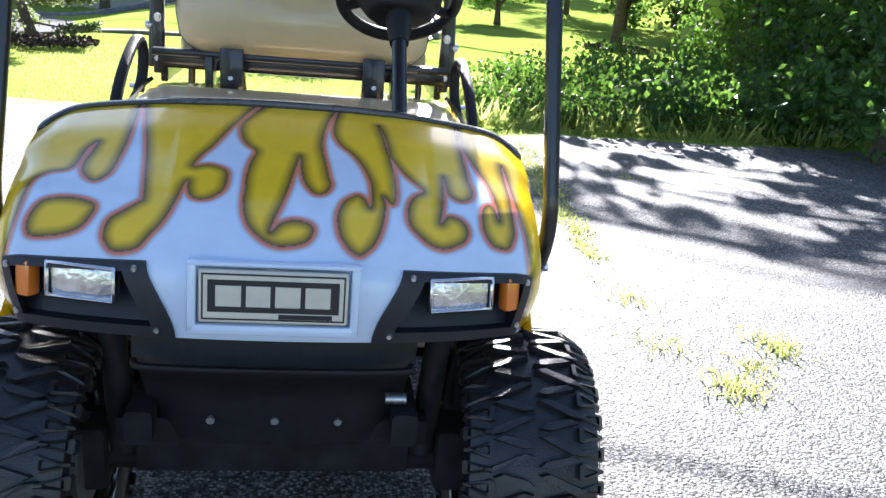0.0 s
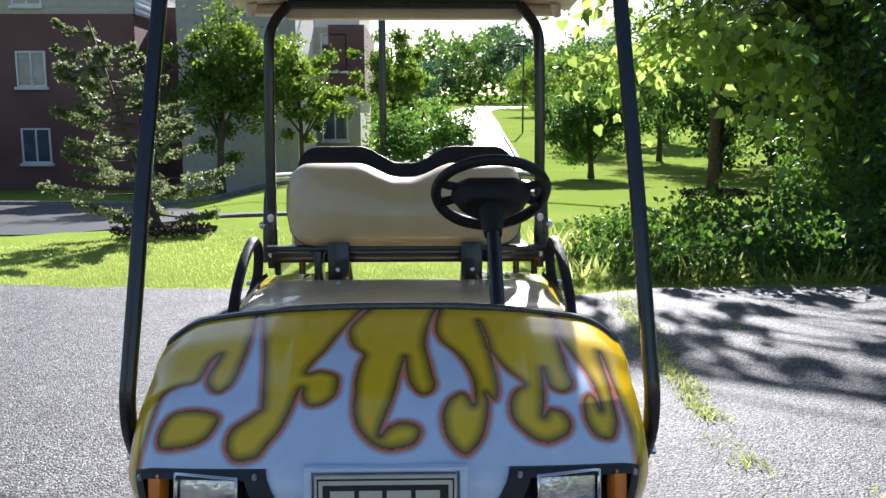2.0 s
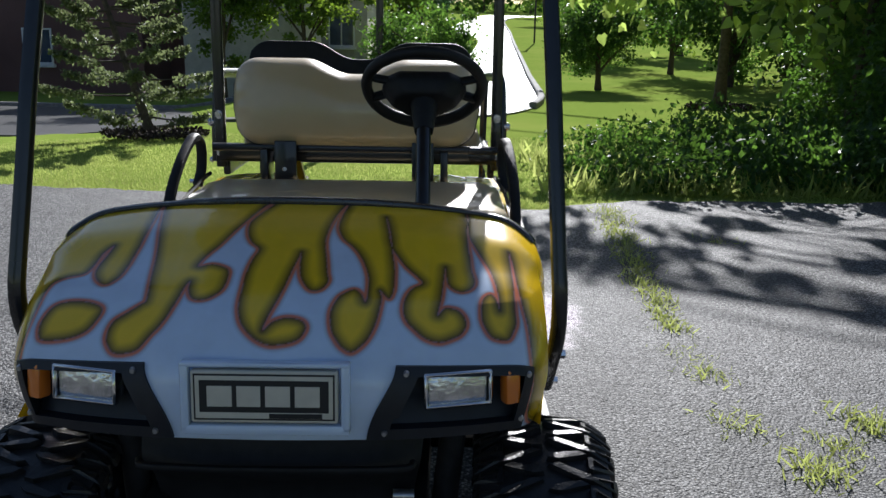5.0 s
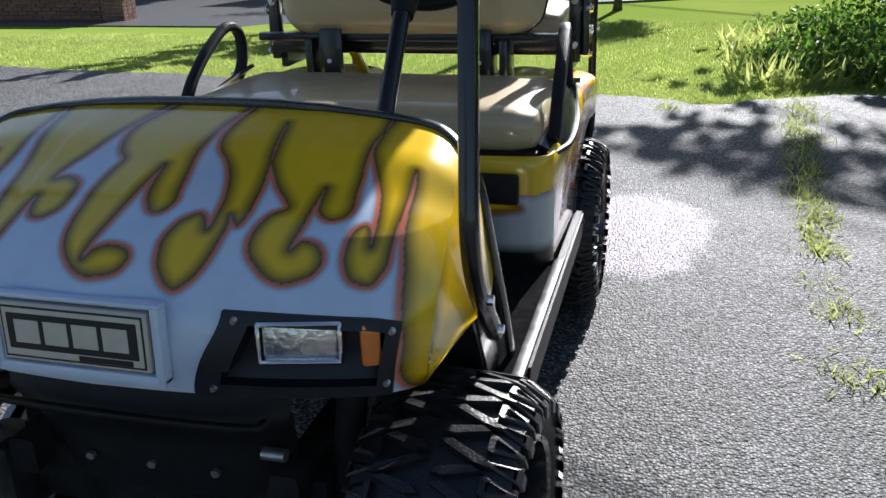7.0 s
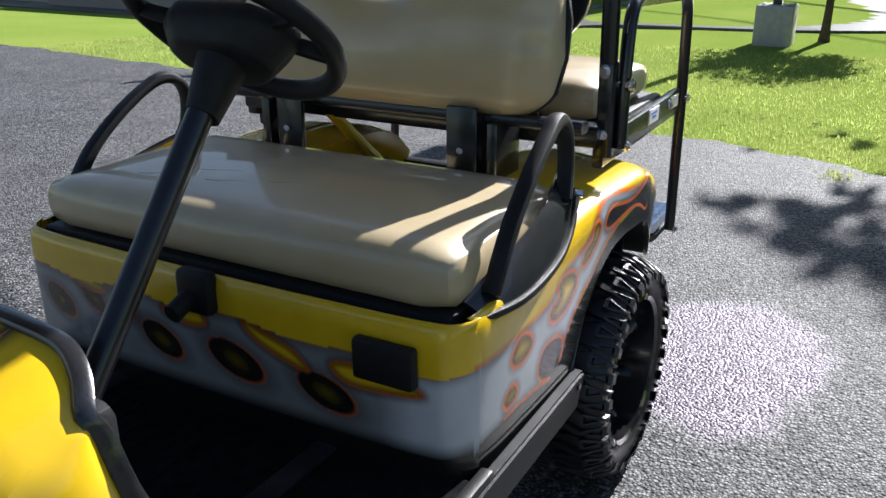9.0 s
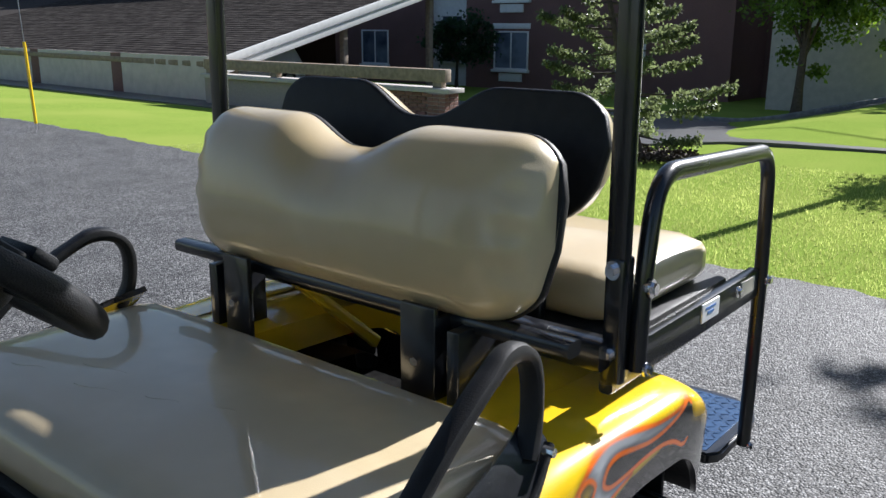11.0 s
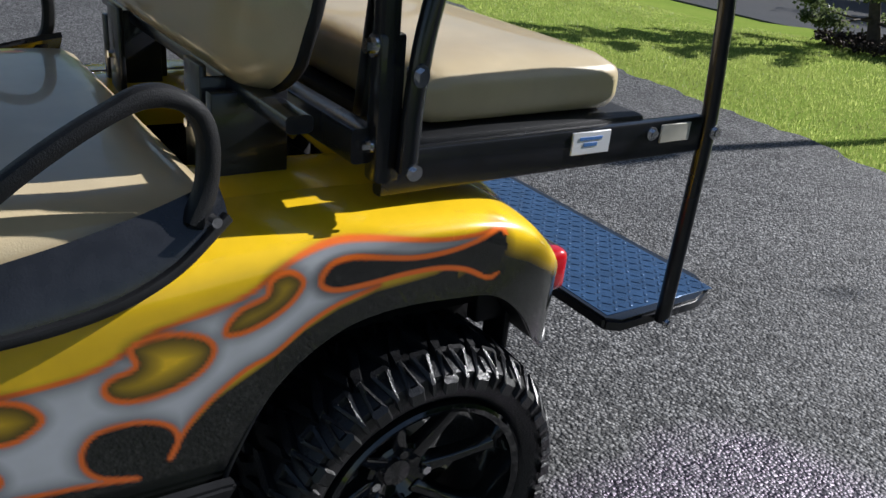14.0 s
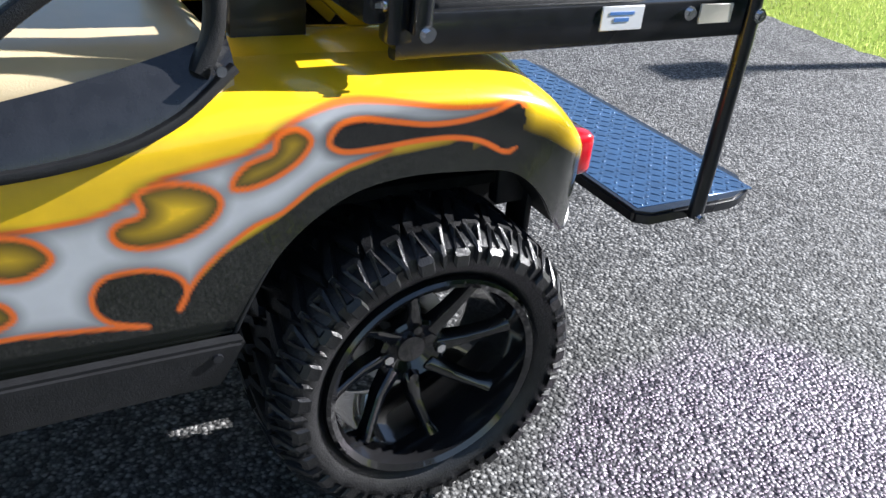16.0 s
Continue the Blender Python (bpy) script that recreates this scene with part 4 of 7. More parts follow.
# trim along the cowl's rear edge, down to the floor
edge_pts = [hood(-1 + 2 * k / 40, 0) + Vector((0, 0.008, 0.004)) for k in range(41)]
def flank_edge(side):
    return [Vector((side * x, y + 0.006, z)) for x, y, z in ((0.493, 0.404, 0.945), (0.509, 0.411, 0.880), (0.516, 0.447, 0.790), (0.522, 0.487, 0.70), (0.526, 0.533, 0.585), (0.528, 0.575, 0.478))]
trim_path = list(reversed(flank_edge(-1))) + edge_pts + flank_edge(1)
part("edge_trim", sweep(smooth_path(trim_path, 3), rect_profile(0.014, 0.022, 0.006)), M_hip, cowl, "black rubber edge trim")
part("dashboard", rbox((-0.47, 0.40, 0.52), (0.47, 0.455, 0.955), 0.02), M_plastic, cart, "black moulded dashboard")
for side in (1, -1):
    bm = bmesh.new()
    f = bm.faces.new([bm.verts.new((side * 0.455, y, z)) for y, z in ((0.33, 0.70), (0.40, 0.745), (0.468, 0.735), (0.568, 0.482), (0.56, 0.42), (0.50, 0.43), (0.43, 0.52))])
    r = bmesh.ops.extrude_face_region(bm, geom=[f])
    for v in [g for g in r["geom"] if isinstance(g, bmesh.types.BMVert)]:
        v.co.x += side * 0.058
    bmesh.ops.recalc_face_normals(bm, faces=bm.faces[:])
    bmesh.ops.bevel(bm, geom=bm.edges[:], offset=0.006, segments=2, affect="EDGES")
    part("kick_panel", bm, M_hip, cart, "dark kick panel")

# headlamp panels
for side in (1, -1):
    def bez(i, j):
        v = 0.766 + 0.234 * j
        a = panel_in(v)
        return a + (0.935 - a) * i, v
    bm = bmesh.new()
    n1, n2 = 30, 14
    grid = [[None] * (n2 + 1) for _ in range(n1 + 1)]
    for i in range(n1 + 1):
        for j in range(n2 + 1):
            u, v = bez(i / n1, j / n2)
            p = hood(u * side, v)
            p += Vector((0, -0.006, 0.001))
            grid[i][j] = bm.verts.new(p)
    for i in range(n1):
        for j in range(n2):
            u, v = bez((i + 0.5) / n1, (j + 0.5) / n2)
            if panel_in(v) + 0.085 < u < 0.905 and 0.795 < v < 0.965:
                continue
            q = (grid[i][j], grid[i + 1][j], grid[i + 1][j + 1], grid[i][j + 1])
            bm.faces.new(q if side < 0 else q[::-1])
    bm.verts.ensure_lookup_table()
    for v in [v for v in bm.verts if not v.link_faces]:
        bm.verts.remove(v)
    rim = [e for e in bm.edges if len(e.link_faces) == 1]
    r = bmesh.ops.extrude_edge_only(bm, edges=rim)
    for v in [g for g in r["geom"] if isinstance(g, bmesh.types.BMVert)]:
        v.co.y += 0.05
    bmesh.ops.recalc_face_normals(bm, faces=bm.faces[:])
    bz = part("headlamp_panel", bm, M_bezel, cart, "dark plastic headlamp surround")
    back = surface(lambda i, j: hood((0.38 + 0.54 * i) * side, 0.785 + 0.195 * j) + Vector((0, 0.05 - 0.038 * max(0.0, j - 0.5) * 2, 0)), 12, 12, flip=side < 0)
    part("recess", back, M_bezel, bz)
    c0 = hood(0.66 * side, 0.850)
    x0, z0, y0 = c0.x, c0.z, c0.y + 0.012
    tilt = Matrix.Translation((x0, y0, z0)) @ pose(0, 0, 0, -6, 0, 13 * side)
    part("headlamp", rbox((-0.055, -0.008, -0.026), (0.055, 0.03, 0.026), 0.008, 2, tilt), M_reflector, bz, "rectangular chrome headlamp")
    fr = join(rbox((-0.06, -0.016, 0.023), (0.06, 0.002, 0.030), 0.003, 1, tilt), rbox((-0.06, -0.016, -0.030), (0.06, 0.002, -0.023), 0.003, 1, tilt), rbox((-0.062, -0.016, -0.030), (-0.055, 0.002, 0.030), 0.003, 1, tilt), rbox((0.055, -0.016, -0.030), (0.062, 0.002, 0.030), 0.003, 1, tilt))
    part("lamp_frame", fr, M_chrome, bz, "clear bevelled lamp rim")
    c1 = hood(0.868 * side, 0.848)
    t2 = Matrix.Translation((c1.x, c1.y - 0.002, c1.z)) @ pose(0, 0, 0, -6, 0, 24 * side)
    part("turn_signal", rbox((-0.015, 0.0, -0.030), (0.015, 0.03, 0.030), 0.006, 2, t2), M_amber, bz, "amber turn signal lens")
    for u, v in ((0.475, 0.787), (0.415, 0.975), (0.915, 0.79), (0.92, 0.955)):
        p = hood(u * side, v)
        part("screw", cyl((p.x, p.y - 0.004, p.z), (p.x, p.y - 0.011, p.z), 0.006, 10, 0.004), M_steel, bz)

# name plate: raised surround, plate with border bars and plain block shapes
pc = hood(0, 0.868)
P = Matrix.Translation((-0.002, pc.y - 0.006, pc.z + 0.002)) @ pose(0, 0, 0, -5, 0, 0)
PW, PH = 0.124, 0.0425
part("plate_surround", join(rbox((-PW - 0.02, -0.004, -PH - 0.022), (PW + 0.02, 0.02, -PH - 0.004), 0.006, 2, P), rbox((-PW - 0.02, -0.004, PH + 0.004), (PW + 0.02, 0.02, PH + 0.012), 0.004, 2, P),
                            rbox((-PW - 0.02, -0.004, -PH - 0.02), (-PW - 0.004, 0.02, PH + 0.01), 0.006, 2, P), rbox((PW + 0.004, -0.004, -PH - 0.02), (PW + 0.02, 0.02, PH + 0.01), 0.006, 2, P)),
     material("pale_blue_paint", PALE, 0.25, coat=0.5, vary=0.05), cart)
plate = part("name_plate", rbox((-PW, -0.006, -PH), (PW, 0.012, PH), 0.003, 1, P), M_plate, cart, "worn metal name plate with a dark border and block shapes")
def plate_bar(x0, x1, z0, z1, mat, d=0.008):
    return part("plate_bar", rbox((x0, -d, z0), (x1, -0.004, z1), 0.0005, 1, P), mat, plate)
plate_bar(-PW + 0.005, PW - 0.005, -PH + 0.005, PH - 0.005, M_navy, 0.0068)
plate_bar(-PW + 0.008, PW - 0.008, -PH + 0.008, PH - 0.008, M_plate, 0.0074)
plate_bar(-PW + 0.015, PW - 0.015, -PH + 0.018, PH - 0.015, M_navy, 0.0080)
plate_bar(0.008, PW - 0.026, -PH + 0.0085, -PH + 0.0165, M_navy, 0.0080)
for x0, x1 in ((-0.096, -0.054), (-0.046, -0.006), (0.002, 0.044), (0.052, 0.094)):
    plate_bar(x0, x1, -0.0150, 0.0185, M_plate, 0.0088)

# front bumper and the frame beneath
bump = part("front_bumper", surface(lambda i, j: Vector(((-1 + 2 * i) * (0.275 - 0.04 * j), 0.075 + 0.05 * abs(-1 + 2 * i) ** 3 + 0.03 * j - 0.035 * math.exp(-((j - 0.35) / 0.12) ** 2), 0.715 - 0.31 * j)), 30, 20, thick=-0.03), M_plastic, cart, "black moulded front bumper")
part("bumper_ridge", sweep(smooth_path([(-0.25, 0.05, 0.635), (-0.22, 0.03, 0.632), (0, 0.022, 0.632), (0.22, 0.03, 0.632), (0.25, 0.05, 0.635)], 5), rect_profile(0.012, 0.014, 0.004)), M_plastic, bump)
for k in range(3):
    part("rivet", cyl((-0.12 + 0.12 * k, 0.10, 0.475), (-0.12 + 0.12 * k, 0.09, 0.475), 0.008, 8), M_steel, bump)
part("cross_member", sweep([Vector((-0.30, 0.16, 0.42)), Vector((0.30, 0.16, 0.42))], rect_profile(0.06, 0.07, 0.012)), M_chassis, cart)
part("skid_plate", rbox((-0.27, 0.145, 0.30), (0.27, 0.165, 0.43), 0.006), M_chassis, cart)
part("axle_tube", cyl((-0.42, 0.21, 0.30), (0.42, 0.21, 0.30), 0.028), M_chassis, cart)
for side in (1, -1):
    part("frame_rail", sweep([Vector((side * 0.25, 0.08, 0.46)), Vector((side * 0.27, 1.2, 0.45)), Vector((side * 0.27, 2.15, 0.50))], rect_profile(0.05, 0.08, 0.01)), M_chassis, cart)
    part("spindle", rbox((side * 0.33, 0.16, 0.24), (side * 0.40, 0.27, 0.40), 0.015), M_chassis, cart)
    part("shock", cyl((side * 0.30, 0.19, 0.33), (side * 0.335, 0.24, 0.72), 0.027), M_chassis, cart)
    part("rear_shock", cyl((side * 0.26, 2.02, 0.33), (side * 0.30, 2.02, 0.72), 0.027), M_chassis, cart)
    part("leaf_spring", sweep(smooth_path([(side * 0.30, 1.55, 0.44), (side * 0.30, 1.86, 0.37), (side * 0.30, 2.12, 0.46)], 6), rect_profile(0.05, 0.025, 0.005)), M_chassis, cart)
part("rear_axle", cyl((-0.40, 1.87, 0.295), (0.40, 1.87, 0.295), 0.045), M_chassis, cart)
part("engine_cover", rbox((-0.27, 1.58, 0.235), (0.29, 2.08, 0.62), 0.03), M_chassis, cart)
part("tow_hook", cyl((0.21, 0.10, 0.53), (0.25, 0.10, 0.53), 0.012), M_steel, cart)


# ---- wheels ----
def lathe(rows, n=64, closed=True):
    bm = bmesh.new()
    rings = [[bm.verts.new((x, r * math.cos(2 * math.pi * k / n), r * math.sin(2 * math.pi * k / n))) for k in range(n)] for x, r in rows]
    pairs = list(zip(rings, rings[1:])) + ([(rings[-1], rings[0])] if closed else [])
    for a, b in pairs:
        for k in range(n):
            bm.faces.new((a[k], a[(k + 1) % n], b[(k + 1) % n], b[k]))
    bmesh.ops.recalc_face_normals(bm, faces=bm.faces[:])
    return bm


def ring_lug(x0, r, outline, h, hollow=0.42):
    """A raised triangular lug with a sunken middle, laid over the tyre's shoulder."""
    bm = bmesh.new()
    cx, cy = (sum(q[k] for q in outline) / len(outline) for k in (0, 1))
    loops = []
    for sc, lift in ((1.0, 0.0), (0.92, h), (hollow + 0.10, h), (hollow, h * 0.35)):
        loop = []
        for px, py in outline:
            qx, qy = cx + (px - cx) * sc, cy + (py - cy) * sc
            drop = 0.026 * max(0.0, abs(x0 + qx) / 0.125) ** 4
            rr = r + lift - drop
            loop.append(bm.verts.new((x0 + qx, rr * math.cos(qy / r), rr * math.sin(qy / r))))
        loops.append(loop)
    m = len(outline)
    for l0, l1 in zip(loops, loops[1:]):
        for k in range(m):
            bm.faces.new((l0[k], l0[(k + 1) % m], l1[(k + 1) % m], l1[k]))
    bm.faces.new(loops[-1])
    bmesh.ops.recalc_face_normals(bm, faces=bm.faces[:])
    return bm


def lug_block(ang, x0, r, outline, h):
    """A tread block: an outline in (across, along) metres laid on the carcass."""
    bm = bmesh.new()
    lo, hi = [], []
    for k, (px, py) in enumerate(outline):
        for store, rr, sc in ((lo, r, 1.0), (hi, r + h, 0.88)):
            cx = sum(p[0] for p in outline) / len(outline)
            cy = sum(p[1] for p in outline) / len(outline)
            qx, qy = cx + (px - cx) * sc, cy + (py - cy) * sc
            drop = 0.020 * max(0.0, abs(x0 + qx) / 0.125) ** 4
            a = ang + qy / r
            store.append(bm.verts.new((x0 + qx, (rr - drop) * math.cos(a), (rr - drop) * math.sin(a))))
    bm.faces.new(hi)
    m = len(outline)
    for k in range(m):
        bm.faces.new((lo[k], lo[(k + 1) % m], hi[(k + 1) % m], hi[k]))
    bmesh.ops.recalc_face_normals(bm, faces=bm.faces[:])
    return bm


R_TYRE, R_RIM = 0.278, 0.196


def make_wheel(parent):
    """An all-terrain tyre on a deep black alloy; its outer face looks along +x."""
    w = new("wheel")
    w.parent = parent
    w["label"] = "knobbly all-terrain tyre on gloss black alloy rim"
    prof = [(-0.105, 0.197), (-0.124, 0.215), (-0.130, 0.238), (-0.124, 0.258), (-0.100, 0.270), (0, 0.276), (0.100, 0.270), (0.124, 0.258), (0.130, 0.238), (0.124, 0.215), (0.105, 0.197), (0.09, 0.190), (-0.09, 0.190)]
    tyre = part("tyre", lathe(prof, 72), M_rubber, w)
    n = 25
    arms = ([(-0.030, -0.034), (-0.006, -0.040), (0.074, -0.006), (0.078, 0.010), (0.050, 0.006)], [(-0.030, 0.036), (-0.002, 0.040), (0.070, 0.018), (0.050, 0.008), (-0.012, 0.021)])
    wide = [(-0.024, -0.017), (-0.024, 0.017), (-0.016, 0.021), (0.034, 0.004), (0.034, -0.004), (-0.016, -0.021)]
    point = [(0.030, -0.020), (0.034, -0.015), (0.034, 0.015), (0.030, 0.020), (-0.026, 0.004), (-0.026, -0.004)]
    for key, side, x0, r, shapes, h in (("lug", 1, 0.026, 0.270, arms, 0.019), ("lug", -1, -0.026, 0.270, arms, 0.019), ("shoulder_block", 1, 0.104, 0.272, wide, 0.017), ("shoulder_block", -1, -0.104, 0.272, wide, 0.017), ("side_lug", 1, 0.106, 0.272, point, 0.017), ("side_lug", -1, -0.106, 0.272, point, 0.017)):
        if key == "lug":
            bm = None
            for sh in shapes:
                b = lug_block(0.0, x0, r, [(side * x * 0.85, 0.78 * y) for x, y in sh], h)
                bm = b if bm is None else join(bm, b)
        else:
            bm = ring_lug(x0, r, [(side * x, y * 0.80) for x, y in shapes], h)
        for k in range(n):
            a = 2 * math.pi * (k + (0.5 if side < 0 else 0) + (0.5 if key == "shoulder_block" else 0)) / n
            if k == 0:
                first = part(key, bm, M_rubber, tyre, smooth=False)
                me = first.data
            else:
                first = new(key, me)
                first.parent = tyre
            first.matrix_basis = pose(0, 0, 0, math.degrees(a), 0, 0)
    mark = bmesh.new()
    q = [mark.verts.new((0.1295, r_ * math.cos(da), r_ * math.sin(da))) for r_, da in ((0.244, -0.05), (0.244, 0.035), (0.251, 0.05), (0.251, -0.035))]
    mark.faces.new(q)
    bmesh.ops.solidify(mark, geom=mark.faces[:], thickness=0.003)
    m0 = part("sidewall_bar", mark, M_rubber, tyre, smooth=False)
    for k in range(1, 36):
        if k % 9 < 7:
            o = new("sidewall_bar", m0.data)
            o.parent = tyre
            o.matrix_basis = pose(0, 0, 0, 10 * k, 0, 0)
    barrel = [(0.120, 0.196), (0.124, 0.190), (0.118, 0.180), (0.07, 0.174), (0.02, 0.168), (-0.06, 0.160), (-0.10, 0.176), (-0.112, 0.193), (-0.10, 0.199), (0.10, 0.199)]
    part("rim", lathe(barrel, 64), M_rim, w)
    for k in range(8):
        a = 2 * math.pi * k / 8
        bm = bmesh.new()
        st = [(0.045, 0.022, 0.036, 0.030), (0.10, 0.015, 0.046, 0.028), (0.150, 0.013, 0.062, 0.026), (0.178, 0.019, 0.074, 0.03)]
        rings = []
        for r_, hw, xf, dp in st:
            tw = 0.22 * (r_ - 0.045) / 0.133
            ca, sa = math.cos(a + tw), math.sin(a + tw)
            rr = []
            for dx, dt in ((xf, -hw * 0.6), (xf, hw * 0.6), (xf - dp, hw), (xf - dp, -hw)):
                rr.append(bm.verts.new((dx, r_ * ca - dt * sa, r_ * sa + dt * ca)))
            rings.append(rr)
        for r0, r1 in zip(rings, rings[1:]):
            for q in range(4):
                bm.faces.new((r0[q], r0[(q + 1) % 4], r1[(q + 1) % 4], r1[q]))
        bm.faces.new(rings[0][::-1])
        bm.faces.new(rings[-1])
        bmesh.ops.recalc_face_normals(bm, faces=bm.faces[:])
        bmesh.ops.bevel(bm, geom=bm.edges[:], offset=0.003, segments=1, affect="EDGES")
        part("spoke", bm, M_rim, w)
    part("hub", lathe([(-0.01, 0.0), (-0.01, 0.068), (0.030, 0.064), (0.034, 0.056), (0.020, 0.030), (0.026, 0.026), (0.028, 0.0)], 32, False), M_rim, w)
    for k in range(4):
        a = math.pi / 2 * k
        y, z = 0.0508 * math.cos(a), 0.0508 * math.sin(a)
        part("lug_nut", cyl((0.016, y, z), (0.044, y, z), 0.0105, 6, 0.009), M_chrome if k % 2 == 0 else M_rim, w, "chrome lug nut" if k % 2 == 0 else "")
    part("brake_drum", cyl((-0.10, 0, 0), (-0.02, 0, 0), 0.095, 24), M_steel, w, "bare grey brake drum")
    return w


wheel0 = make_wheel(cart)
wheel0.matrix_basis = pose(0.472, 1.858, 0.292, 0, 0, 0)
for m in (pose(-0.472, 1.858, 0.292, 40, 0, 180), pose(0.505, 0.215, 0.292, 30, 0, -3), pose(-0.47, 0.215, 0.292, 15, 0, 177)):
    copy_thing(wheel0, m)

# ---- body below the seat and rear fenders ----
ARCH_Y, ARCH_A = 1.838, 0.335


def body_path(p):
    """Plan of the side and front of the seat pod: p 0 at the rear corner, 1 at the cart's middle line in front."""
    pts = [(0, (0.39, 2.19)), (0.03, (0.455, 2.178)), (0.06, (0.515, 2.145)), (0.09, (0.548, 2.09)), (0.14, (0.560, 1.975)), (0.3, (0.556, 1.65)), (0.45, (0.553, 1.35)), (0.575, (0.545, 1.12)), (0.605, (0.528, 1.062)), (0.64, (0.49, 1.035)), (0.75, (0.30, 1.025)), (1.0, (0.0, 1.02))]
    return table(p, pts)


def body_top(y):
    return table(y, [(1.0, 0.785), (1.15, 0.79), (1.35, 0.815), (1.52, 0.842), (1.65, 0.845), (1.85, 0.840), (1.98, 0.832), (2.06, 0.810), (2.12, 0.765), (2.19, 0.70)])


def body_bottom(y):
    """Lower edge of the flank: level along the rocker, up over the wheel, down to a tail."""
    if y < 1.53:
        return 0.44
    return table(y, [(1.53, 0.44), (1.548, 0.493), (1.607, 0.607), (1.692, 0.683), (1.78, 0.710), (1.905, 0.7065), (1.985, 0.690), (2.05, 0.631), (2.10, 0.552), (2.125, 0.53), (2.15, 0.54), (2.19, 0.60)])


def body_x(y):
    ps = [k / 200 for k in range(140)]
    q = [body_path(p) for p in ps]
    return float(np.interp(-y, [-b for a, b in q], [a for a, b in q])) - 0.012


def body_shell(p, w, side=1):
    x, y = body_path(p)
    zb, zt = body_bottom(y), body_top(y)
    crease = table(y, [(1.0, 0.74), (1.3, 0.745), (1.65, 0.782), (1.9, 0.80), (2.06, 0.745), (2.19, 0.65)])
    fender = min(1.0, max(0.0, (y - 1.30) / 0.22))
    if w < 0.62:
        z = zb + (crease - zb) * (w / 0.62)
        inset = 0.014 * (crease - z) / (crease - 0.44) if y > 1.1 else 0.0
    else:
        t = (w - 0.62) / 0.38
        z = crease + (zt - crease) * math.sin(t * math.pi / 2) ** 0.8
        inset = (1 - math.cos(t * math.pi / 2)) ** 1.35 * (0.02 + 0.14 * fender)
    n = Vector((1, 0)) if y > 1.09 else Vector((0, -1))
    x2 = x - inset if y > 1.09 else x
    if y > 2.0:
        y -= inset * 0.5 * (y - 2.0) / 0.18
    y2 = y if y > 1.09 else y + inset
    return Vector((side * x2, y2, z))


GREY_TOP = [(1.000, 0.665), (1.100, 0.655), (1.255, 0.656), (1.317, 0.657), (1.371, 0.666), (1.409, 0.684), (1.431, 0.697), (1.456, 0.707), (1.514, 0.718), (1.566, 0.732), (1.605, 0.756), (1.644, 0.773), (1.700, 0.783), (1.768, 0.779), (1.859, 0.765), (1.927, 0.762), (1.978, 0.765)]
GREY_LOW = [(1.919, 0.747), (1.862, 0.742), (1.806, 0.743), (1.770, 0.751), (1.726, 0.760), (1.694, 0.758), (1.673, 0.745), (1.671, 0.730), (1.683, 0.717), (1.712, 0.712), (1.764, 0.708), (1.704, 0.691), (1.654, 0.667), (1.605, 0.630), (1.565, 0.615), (1.524, 0.586), (1.492, 0.556), (1.472, 0.528), (1.457, 0.497), (1.468, 0.518), (1.465, 0.543), (1.447, 0.560), (1.418, 0.571), (1.383, 0.573), (1.358, 0.565), (1.345, 0.542), (1.349, 0.514), (1.369, 0.493), (1.413, 0.478), (1.368, 0.486), (1.298, 0.494), (1.233, 0.498), (1.100, 0.490), (1.000, 0.490)]
TEAR = [(1.671, 0.732), (1.685, 0.754), (1.718, 0.760), (1.770, 0.751), (1.825, 0.742), (1.881, 0.743), (1.930, 0.752), (1.978, 0.765), (1.988, 0.722), (1.968, 0.682), (1.914, 0.706), (1.865, 0.717), (1.808, 0.718), (1.755, 0.714), (1.703, 0.712), (1.679, 0.719)]
LOOP_A = [(1.413, 0.686), (1.441, 0.696), (1.477, 0.693), (1.509, 0.678), (1.520, 0.656), (1.503, 0.629), (1.465, 0.610), (1.421, 0.605), (1.390, 0.614), (1.378, 0.632), (1.387, 0.647), (1.418, 0.658)]
LOOP_B = [(1.535, 0.679), (1.540, 0.695), (1.558, 0.712), (1.591, 0.724), (1.597, 0.743), (1.609, 0.752), (1.628, 0.753), (1.645, 0.735), (1.629, 0.708), (1.597, 0.687), (1.566, 0.676), (1.545, 0.675)]
LOOP_C = [(1.213, 0.619), (1.242, 0.648), (1.272, 0.645), (1.295, 0.630), (1.304, 0.607), (1.274, 0.587), (1.245, 0.588), (1.222, 0.595)]
LOOP_D = [(1.194, 0.534), (1.216, 0.555), (1.240, 0.552), (1.251, 0.530), (1.235, 0.517), (1.209, 0.513)]
GREY = GREY_TOP + GREY_LOW
HOOK = GREY_LOW[18:29]
DARK = [(0.9, 0.506), (1.23, 0.512), (1.37, 0.502), (1.41, 0.500), (1.46, 0.525), (1.52, 0.586), (1.6, 0.63), (1.65, 0.667), (1.7, 0.691), (1.76, 0.708), (1.86, 0.717), (1.91, 0.735), (1.96, 0.757), (1.99, 0.755), (2.04, 0.735), (2.09, 0.705), (2.14, 0.67), (2.2, 0.66)]
FRONT_LOOPS = [(-0.42, 0.60, 0.04, 0.034), (-0.31, 0.63, 0.03, 0.03), (-0.215, 0.638, 0.026, 0.03), (-0.12, 0.582, 0.05, 0.034), (0.07, 0.584, 0.062, 0.037), (0.275, 0.570, 0.058, 0.034)]
